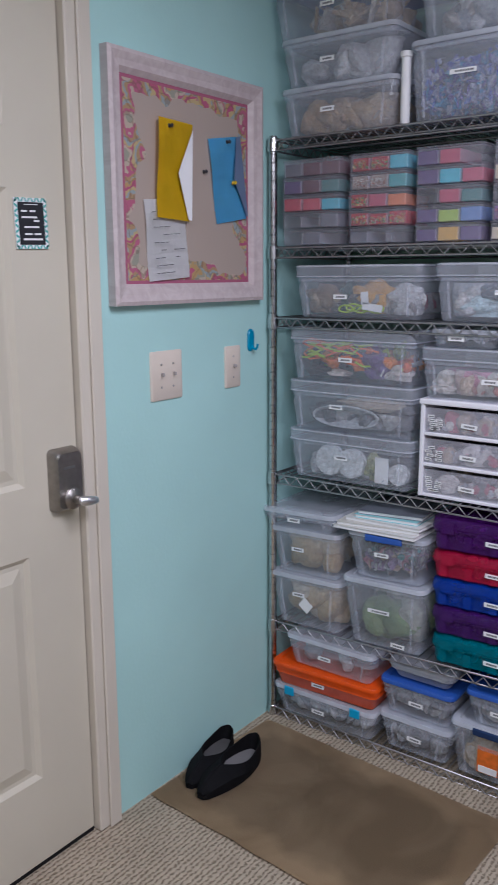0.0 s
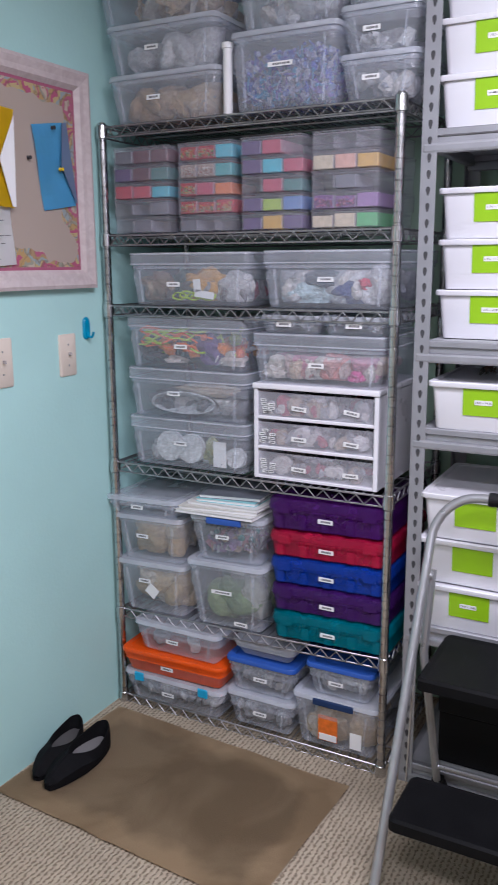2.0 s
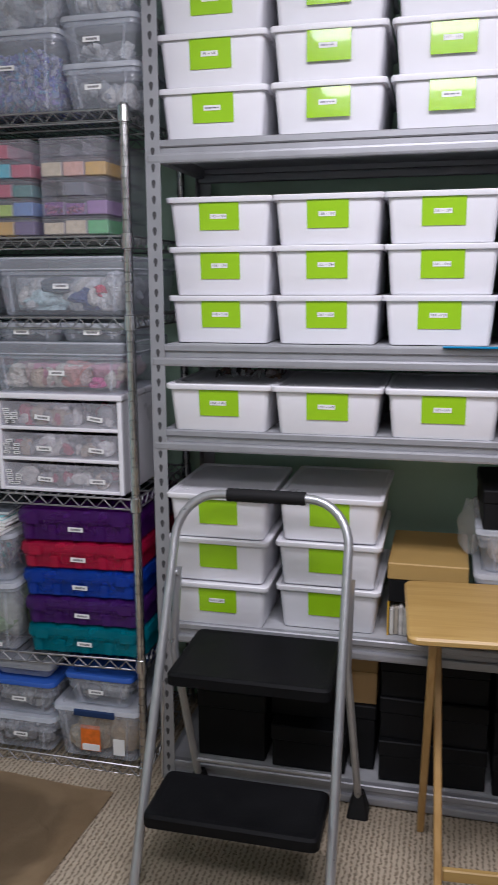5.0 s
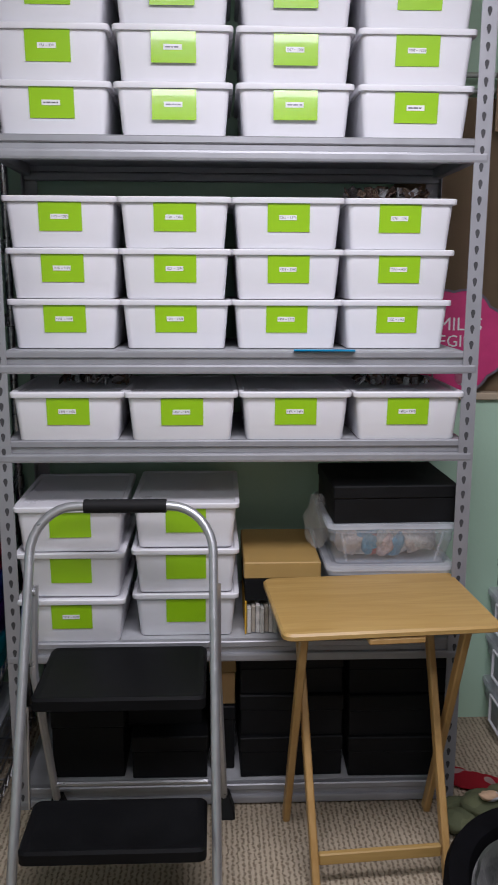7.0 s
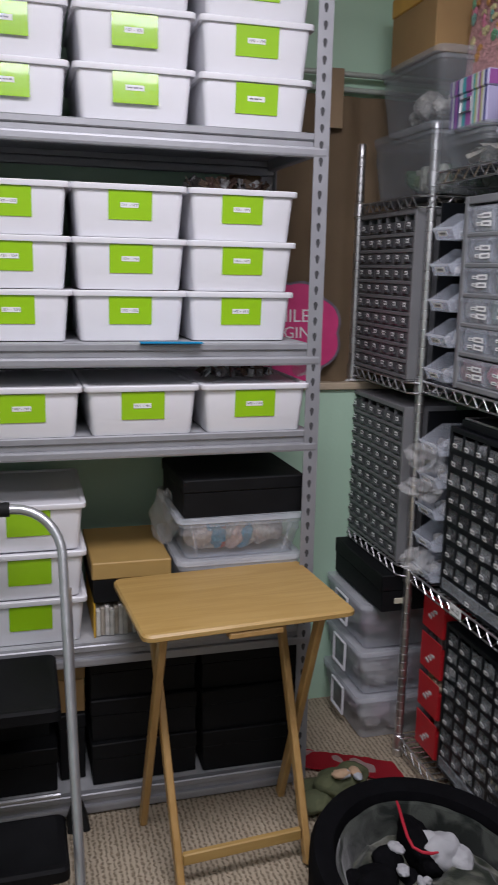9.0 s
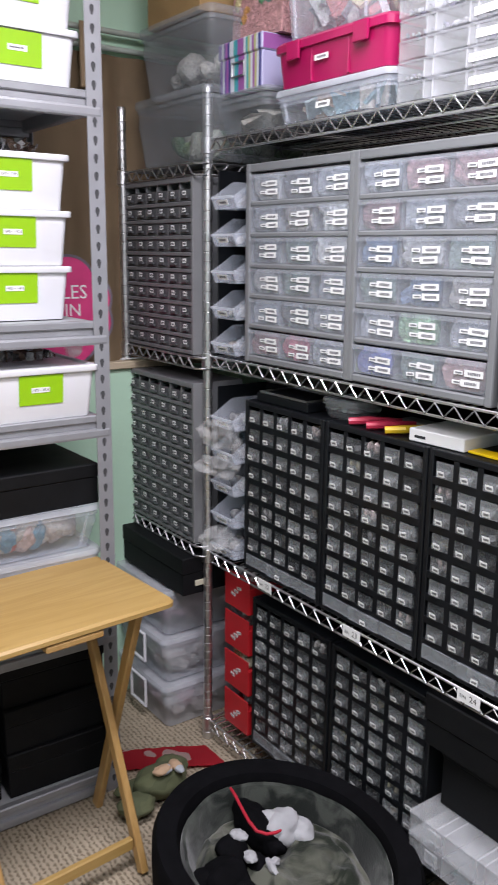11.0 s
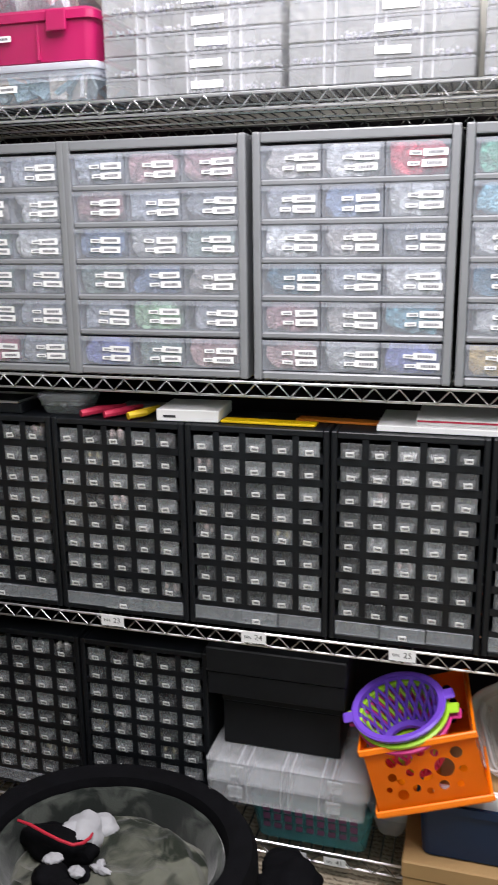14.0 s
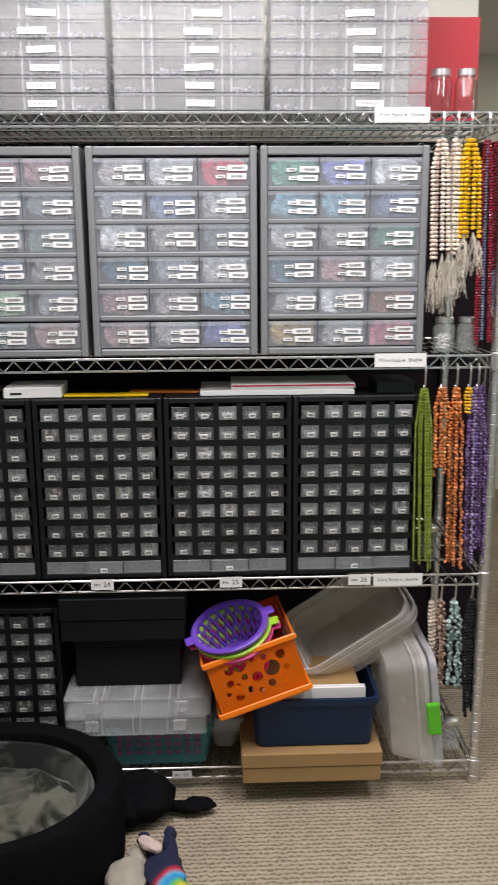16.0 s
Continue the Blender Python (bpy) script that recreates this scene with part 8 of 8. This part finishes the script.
# two nested tubs, open towards the room and up, resting on their neighbours
xl = Vector((0.0, -0.839, 0.545))
zl = Vector((-0.47, 0.48, 0.74)).normalized()
yl = zl.cross(xl).normalized()
TIP = Matrix.Translation((2.738, -1.525, 0.355)) @ Matrix((xl, yl, zl)).transposed().to_4x4()
put(open_tub(0.335, 0.205, 0.110, "big empty clear tub lying tipped in another tub"), TIP)
put(open_tub(0.335, 0.205, 0.110, "big empty clear tub tipped on its side under another"), TIP @ pose(0.012, 0.004, -0.034))
stand = open_tub(0.350, 0.33, 0.095, "clear tub stood on end with a green latch", 0.036)
part("lid", loft(bmesh.new(), [(0.346, 0.326, 0.1035, 0.038), (0.362, 0.342, 0.105, 0.040), (0.362, 0.342, 0.120, 0.040), (0.345, 0.325, 0.124, 0.038), (0.335, 0.315, 0.118, 0.036), (0.26, 0.24, 0.118, 0.03)], 0, 0, False, True, 6), MILKY, stand, smooth=True)
part("latch", B(-0.048, 0.048, -0.186, -0.171, 0.086, 0.120, 0.006, 2), mat("green_latch", (0.10, 0.50, 0.02), 0.35), stand, "bright green latch")
put(stand, Matrix.Translation((2.680, -1.575, 0.2260)) @ pose(0, 0, 0, 0, 0, -90) @ pose(0, 0, 0, 0, 84, 0) @ Matrix.Diagonal((0.88, 1, 1, 1)))

# dark sheet added behind the wide rack for the dimness between its shelves
cl = thing("backing_cloth", "added dark plum sheet for the dim gap behind a wire rack", "cloth")
bm = bmesh.new()
n = 60
rows = [[bm.verts.new((3.056 - 0.006 + 0.006 * math.sin(i * 0.8), 0.03 - 1.98 * i / n, z)) for i in range(n + 1)] for z in (0.02, 0.8, 1.668)]
for a, b in zip(rows, rows[1:]):
    for i in range(n):
        bm.faces.new((a[i], a[i + 1], b[i + 1], b[i]))
bmesh.ops.solidify(bm, geom=bm.faces, thickness=0.002)
part("cloth", bm, mat("plum_cloth", (0.020, 0.012, 0.020), 0.85, vary=0.2), cl, smooth=True)


# ---- bead strands on hooks at the rack's end ----
def bundle(v, z, length, colours, strands, bead, lab, d=-0.005, tail=0.0, tangle=0.0):
    """A bunch of bead strands that hang from one wire hook."""
    t = thing("bead_strands", lab, "bead strands", "bead strands on hooks")
    rb = random.Random(int(abs(v) * 1000) + int(z * 100))
    part("hook", tube(bmesh.new(), [(0, 0.012, 0.004), (0, 0.006, 0.012), (0, -0.004, 0.010), (0, -0.008, -0.002), (0, -0.006, -0.030), (0, 0.0, -0.046), (0, 0.006, -0.040)], 0.0022, 6), CHROME, t)
    for s in range(strands):
        bm = bmesh.new()
        x = (s - (strands - 1) / 2) * bead * (0.85 if tangle else 1.0)
        y = rb.uniform(-0.008, 0.008)
        n = int(length / bead * rb.uniform(0.88, 1.0))
        drift = rb.uniform(-0.006, 0.006) + 0.025 * length
        for i in range(n):
            u = i / n
            m = Matrix.Translation((x * min(1, 0.35 + u * 3) + drift * u + rb.uniform(-1, 1) * tangle, y + rb.uniform(-1, 1) * tangle, -0.048 - i * bead)) @ Euler((rb.random() * 6, rb.random() * 6, rb.random() * 6) if tangle else (rb.uniform(-0.3, 0.3), rb.uniform(-0.35, 0.35), rb.random() * 6)).to_matrix().to_4x4() @ Matrix.Diagonal((bead * 0.70, bead * (0.70 if not tangle else 0.45), bead * (0.56 if not tangle else 0.66), 1))
            for q in bmesh.ops.create_icosphere(bm, subdivisions=1, radius=1)["verts"]:
                q.co = m @ q.co
        o = tagged(part("strand", bm, colours[s % len(colours)], t, smooth=True), kind="stuff")
        if tail:
            bm = bmesh.new()
            zt = -0.048 - n * bead
            for k in range(14):
                a, bend = rb.uniform(-0.016, 0.016), rb.uniform(-0.007, 0.007)
                tube(bm, [(x + drift, y, zt), (x + drift + a * 0.5 + bend, y, zt - tail * 0.35), (x + drift + a * 0.8 - bend, y, zt - tail * 0.65), (x + drift + a, y + rb.uniform(-0.01, 0.01), zt - tail * rb.uniform(0.7, 1.1))], 0.0006, 3, False)
            part("thread", bm, mat("pale_thread", (0.55, 0.50, 0.42), 0.7), o)
    put(t, east(v, z, d))


def bead_m(n, c):
    return mat("bead_" + n, c, 0.22, vary=0.2, scale=80, island=0.45)


IV, YB, RB, DB = bead_m("ivory", (0.72, 0.62, 0.53)), bead_m("yellow", (0.72, 0.42, 0.01)), bead_m("red", (0.26, 0.012, 0.025)), bead_m("slate", (0.12, 0.17, 0.28))
IV2 = bead_m("rosy", (0.60, 0.46, 0.40))
GR2, PU3 = bead_m("olive", (0.25, 0.33, 0.06)), bead_m("lilac", (0.26, 0.20, 0.36))
GR, OG, OG2, PU, PU2 = bead_m("green", (0.21, 0.28, 0.03)), bead_m("orange", (0.55, 0.17, 0.05)), bead_m("amber", (0.50, 0.20, 0.06)), bead_m("purple", (0.16, 0.09, 0.25)), bead_m("plum", (0.10, 0.06, 0.15))
TQ, BR, BK = bead_m("turquoise", (0.32, 0.42, 0.42)), bead_m("brown", (0.26, 0.17, 0.12)), bead_m("black", (0.02, 0.02, 0.025))
UP = L3[3] - 0.012
bundle(-1.661, UP, 0.28, [IV, IV2, IV, IV, IV2], 5, 0.0094, "ivory and rosy bead strands hanging from a hook", tail=0.11)
bundle(-1.694, UP, 0.26, [IV, IV, IV], 4, 0.0094, "ivory bead strands hanging from a hook", tail=0.11)
bundle(-1.724, UP, 0.23, [YB, YB, YB], 5, 0.0094, "yellow bead strands hanging from a hook", tail=0.08)
bundle(-1.764, UP, 0.47, [RB, RB, DB], 5, 0.0062, "dark red and slate bead strands on a hook")
bundle(-1.793, UP, 0.30, [RB, RB], 4, 0.0065, "dark red bead strands hanging from a hook", d=0.02)
bundle(-1.806, UP, 0.42, [DB, TQ], 3, 0.0055, "slate bead strands hanging from a hook", d=0.06)
MID = L3[2] - 0.030
bundle(-1.642, MID, 0.465, [GR, GR2], 13, 0.0036, "thin green bead strands hanging from a hook")
bundle(-1.684, MID, 0.225, [OG, OG2, OG], 6, 0.0085, "orange chip bead strands on a hook", tangle=0.002)
bundle(-1.718, MID, 0.465, [OG, OG2], 5, 0.0080, "amber chip bead strands on a hook", tangle=0.002)
bundle(-1.749, MID, 0.07, [YB], 3, 0.008, "short yellow bead strands on a hook")
bundle(-1.769, MID, 0.455, [PU, PU2, PU3], 7, 0.0078, "purple chip bead strands on a hook", tangle=0.002)
bundle(-1.795, MID, 0.44, [PU2, PU], 4, 0.0075, "dark plum bead strands on a hook", d=0.03, tangle=0.002)
LOW = L3[1] - 0.030
bundle(-1.684, LOW, 0.14, [IV], 2, 0.010, "pale short bead strands on a hook", d=0.01)
bundle(-1.708, LOW, 0.25, [BR, IV2], 3, 0.010, "brown chip bead strands on a hook", d=0.01, tangle=0.003)
bundle(-1.744, LOW, 0.26, [TQ], 4, 0.010, "pale turquoise chip strands on a hook", d=0.01, tangle=0.004)
bundle(-1.790, LOW, 0.34, [BK], 5, 0.009, "black bead strands on a hook", d=0.02)

# ---- pet bed and soft toys on the floor ----
bed = thing("pet_bed", "round black pet bed with a grey fleece cushion", "pet bed")
FELT = mat("black_felt", (0.004, 0.004, 0.005), 0.9, vary=0.3, scale=25, bump=0.4, bump_scale=300, spec=0.08)
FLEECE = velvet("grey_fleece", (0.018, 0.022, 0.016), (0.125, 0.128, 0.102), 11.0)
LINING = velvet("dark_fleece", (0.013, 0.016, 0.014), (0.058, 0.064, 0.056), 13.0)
part("wall", lathe(bmesh.new(), [(0.285, 0.0), (0.300, 0.012), (0.304, 0.16), (0.303, 0.205), (0.292, 0.225), (0.268, 0.228), (0.246, 0.218), (0.238, 0.19), (0.236, 0.03), (0.285, 0.0)], 56, cap=False), FELT, bed, smooth=True)
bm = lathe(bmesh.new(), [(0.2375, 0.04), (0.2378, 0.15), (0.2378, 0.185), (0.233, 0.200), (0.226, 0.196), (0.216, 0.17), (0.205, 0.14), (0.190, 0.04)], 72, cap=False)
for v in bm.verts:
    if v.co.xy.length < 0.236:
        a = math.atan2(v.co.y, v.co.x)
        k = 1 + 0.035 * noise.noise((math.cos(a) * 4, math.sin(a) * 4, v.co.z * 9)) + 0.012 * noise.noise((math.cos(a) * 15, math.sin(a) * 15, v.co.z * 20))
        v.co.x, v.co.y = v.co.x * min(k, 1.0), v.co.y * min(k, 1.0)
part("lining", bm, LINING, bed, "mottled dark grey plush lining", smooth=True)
bm = bmesh.new()
got = bmesh.ops.create_icosphere(bm, subdivisions=6, radius=1)["verts"]
for v in got:
    p = v.co.copy()
    f = 0.034 * noise.noise(p * 1.9) + 0.030 * (1 - abs(noise.noise(p * 2.6 + Vector((3, 1, 2))))) + 0.006 * noise.noise(p * 9)
    v.co = Vector((p.x * 0.212, p.y * 0.212, 0.072 + (max(p.z, -0.8) * 0.06 if p.z < 0 else p.z ** 0.6 * 0.062 + max(p.z, 0) * 0.03 * max(0, p.x - p.y)) + (f * p.z ** 0.3 if p.z > 0 else 0)))
    v.co.z = max(v.co.z, 0.008)
part("cushion", bm, FLEECE, bed, "crumpled mottled grey plush cushion", smooth=True)
put(bed, pose(2.343, -0.608, 0.0005) @ Matrix.Diagonal((0.862, 1.045, 0.90, 1)))


def rainbow():
    """Navy cloth with a rainbow arc printed round one spot."""
    m, n, l, p = nodes_of("rainbow_cloth")
    co = n.new("ShaderNodeTexCoord")
    d = n.new("ShaderNodeVectorMath")
    d.operation = "DISTANCE"
    d.inputs[1].default_value = (-0.080, -0.035, 0.030)
    l.new(co.outputs["Object"], d.inputs[0])
    r = n.new("ShaderNodeValToRGB")
    cols = ((0.55, 0.02, 0.02), (0.70, 0.22, 0.01), (0.70, 0.55, 0.02), (0.10, 0.45, 0.06), (0.03, 0.25, 0.60), (0.05, 0.40, 0.62), (0.50, 0.02, 0.03), (0.008, 0.012, 0.045))
    while len(r.color_ramp.elements) < len(cols):
        r.color_ramp.elements.new(0.5)
    for i, c in enumerate(cols):
        r.color_ramp.elements[i].position, r.color_ramp.elements[i].color = 0.012 + 0.0095 * i, (*c, 1)
    l.new(d.outputs["Value"], r.inputs[0]), l.new(r.outputs[0], p.inputs["Base Color"])
    p.inputs["Roughness"].default_value = 0.9
    return m


def soft_toy(lab, lumps, m, where, turn=(0, 0, 0)):
    """A plush toy: soft lumps with a slightly shaggy skin."""
    bm = bmesh.new()
    for i, (c, r) in enumerate(lumps):
        blob(bm, c, *r, 4, 0.16, i)
    for v in bm.verts:
        v.co += v.normal * 0.0022 * noise.noise(v.co * 120)
    ob = tagged(part("soft_toy", bm, m, smooth=True), lab, "soft toy", "soft toys")
    ob.matrix_basis = pose(*where, *turn)
    return ob


def patches(name, cols, scale):
    m, n, l, p = nodes_of(name)
    co = n.new("ShaderNodeTexCoord")
    v = n.new("ShaderNodeTexNoise")
    v.inputs["Scale"].default_value = scale
    l.new(co.outputs["Object"], v.inputs[0])
    r = n.new("ShaderNodeValToRGB")
    r.color_ramp.interpolation = "CONSTANT"
    while len(r.color_ramp.elements) < len(cols):
        r.color_ramp.elements.new(0.5)
    for i, c in enumerate(cols):
        r.color_ramp.elements[i].position, r.color_ramp.elements[i].color = 0.3 + 0.4 * i / len(cols) if i else 0.0, (*c, 1)
    l.new(v.outputs[0], r.inputs[0]), l.new(r.outputs[0], p.inputs["Base Color"])
    p.inputs["Roughness"].default_value = 0.9
    return m


soft_toy("black plush toy lying in a pet bed", [((0, 0, 0.02), (0.050, 0.048, 0.034)), ((0.045, 0.045, 0.03), (0.034, 0.042, 0.028)), ((-0.045, 0.02, 0.02), (0.030, 0.024, 0.022)), ((0.01, -0.05, 0.015), (0.026, 0.036, 0.02)), ((0.075, -0.005, 0.02), (0.022, 0.03, 0.018))], FELT, (2.235, -0.555, 0.112))
WHITEP = mat("white_plush", (0.40, 0.40, 0.42), 0.9, vary=0.15, bump=0.5, bump_scale=300, spec=0.1)
soft_toy("fluffy white plush ball lying in a pet bed", [((0, 0, 0.03), (0.052, 0.046, 0.042)), ((0.030, -0.028, 0.025), (0.032, 0.036, 0.032)), ((-0.02, 0.02, 0.034), (0.036, 0.03, 0.034))], WHITEP, (2.400, -0.525, 0.125))
soft_toy("small white plush paw on a black toy", [((0, 0, 0.01), (0.015, 0.021, 0.010))], WHITEP, (2.300, -0.505, 0.160), (0, 0, 25))
soft_toy("small white plush paw on a black toy", [((0, 0, 0.01), (0.014, 0.018, 0.009))], WHITEP, (2.290, -0.563, 0.150), (0, 0, -15))
soft_toy("narrow white plush paw on a black toy", [((0, 0, 0.01), (0.008, 0.026, 0.008)), ((0.014, 0.010, 0.01), (0.010, 0.010, 0.008))], WHITEP, (2.313, -0.605, 0.145), (0, 0, -12))
rib = tagged(part("ribbon", tube(bmesh.new(), [(2.352, -0.395, 0.200), (2.342, -0.430, 0.204), (2.332, -0.470, 0.200), (2.323, -0.510, 0.197), (2.322, -0.540, 0.193), (2.336, -0.556, 0.190), (2.356, -0.562, 0.188), (2.372, -0.560, 0.186)], [0.003] + [0.0036] * 6 + [0.0025], 8), mat("red_ribbon", (0.42, 0.01, 0.03), 0.7), smooth=True), "red piped ribbon on a black plush toy", "ribbon")
soft_toy("black folded plush toy against a bed's wall", [((0, 0, 0.02), (0.030, 0.085, 0.045)), ((0.012, -0.06, 0.022), (0.036, 0.034, 0.034))], FELT, (2.357, -0.475, 0.128), (0, 12, -6))

soft_toy("black plush toy with a long tail on carpet", [((0, 0, 0.045), (0.075, 0.065, 0.045)), ((-0.05, 0.04, 0.04), (0.05, 0.05, 0.035)), ((0.03, 0.03, 0.05), (0.05, 0.05, 0.04)), ((0.012, -0.085, 0.022), (0.016, 0.050, 0.013)), ((0.034, -0.122, 0.020), (0.022, 0.040, 0.014))], FELT, (2.488, -0.965, 0.004), (0, 0, -14))
soft_toy("navy and rainbow plush toy lying on carpet", [((0, 0, 0.035), (0.062, 0.045, 0.034)), ((-0.06, -0.006, 0.032), (0.05, 0.045, 0.032)), ((0.075, 0.034, 0.026), (0.052, 0.017, 0.018)), ((0.085, -0.020, 0.026), (0.050, 0.018, 0.018)), ((0.125, 0.038, 0.030), (0.016, 0.015, 0.018)), ((0.132, -0.024, 0.030), (0.016, 0.015, 0.018))], rainbow(), (2.235, -1.020, 0.003), (0, 0, 8))
soft_toy("white plush foot of a rainbow toy on carpet", [((0, 0, 0.03), (0.036, 0.016, 0.012))], mat("pink_plush", (0.56, 0.44, 0.40), 0.9, vary=0.1, bump=0.4), (2.285, -0.985, 0.045), (0, 0, 50))
soft_toy("pale grey plush toy lying on carpet", [((0, 0, 0.035), (0.055, 0.045, 0.032)), ((0.05, -0.015, 0.040), (0.040, 0.022, 0.018)), ((-0.05, 0.01, 0.03), (0.04, 0.04, 0.028))], mat("pale_plush", (0.36, 0.33, 0.27), 0.9, vary=0.15, bump=0.5), (2.225, -0.940, 0.003))

soft_toy("olive green plush toy lying on a red mat", [((0, 0, 0.045), (0.075, 0.05, 0.042)), ((-0.09, -0.03, 0.025), (0.05, 0.04, 0.025)), ((0.04, 0.02, 0.05), (0.045, 0.04, 0.035)), ((-0.07, 0.04, 0.022), (0.045, 0.025, 0.02))], patches("olive_cloth", [(0.08, 0.09, 0.045), (0.10, 0.11, 0.055), (0.07, 0.08, 0.04)], 9), (2.335, -0.100, 0.012))
soft_toy("small tan and grey plush piece on an olive toy", [((0, 0, 0.02), (0.028, 0.016, 0.012)), ((0.04, 0.0, 0.016), (0.014, 0.03, 0.01))], patches("tan_cloth", [(0.50, 0.34, 0.22), (0.40, 0.42, 0.46)], 12), (2.325, -0.128, 0.085))
bm = bmesh.new()
n = 24
REDW = patches("red_white_cloth", [(0.45, 0.015, 0.03), (0.45, 0.015, 0.03), (0.55, 0.40, 0.38)], 7)
rows = [[bm.verts.new((2.27 + 0.28 * i / n, 0.12 - 0.15 * i / n + 0.11 * (j / 6 - 0.5), 0.010 + 0.008 * abs(noise.noise((i * 0.3, j * 0.5, 0))))) for j in range(7)] for i in range(n + 1)]
for a, b in zip(rows, rows[1:]):
    for j in range(6):
        bm.faces.new((a[j], b[j], b[j + 1], a[j + 1]))
bmesh.ops.solidify(bm, geom=bm.faces, thickness=0.006)
tagged(part("cloth", bm, REDW, smooth=True), "red and white striped cloth lying on carpet", "cloth")
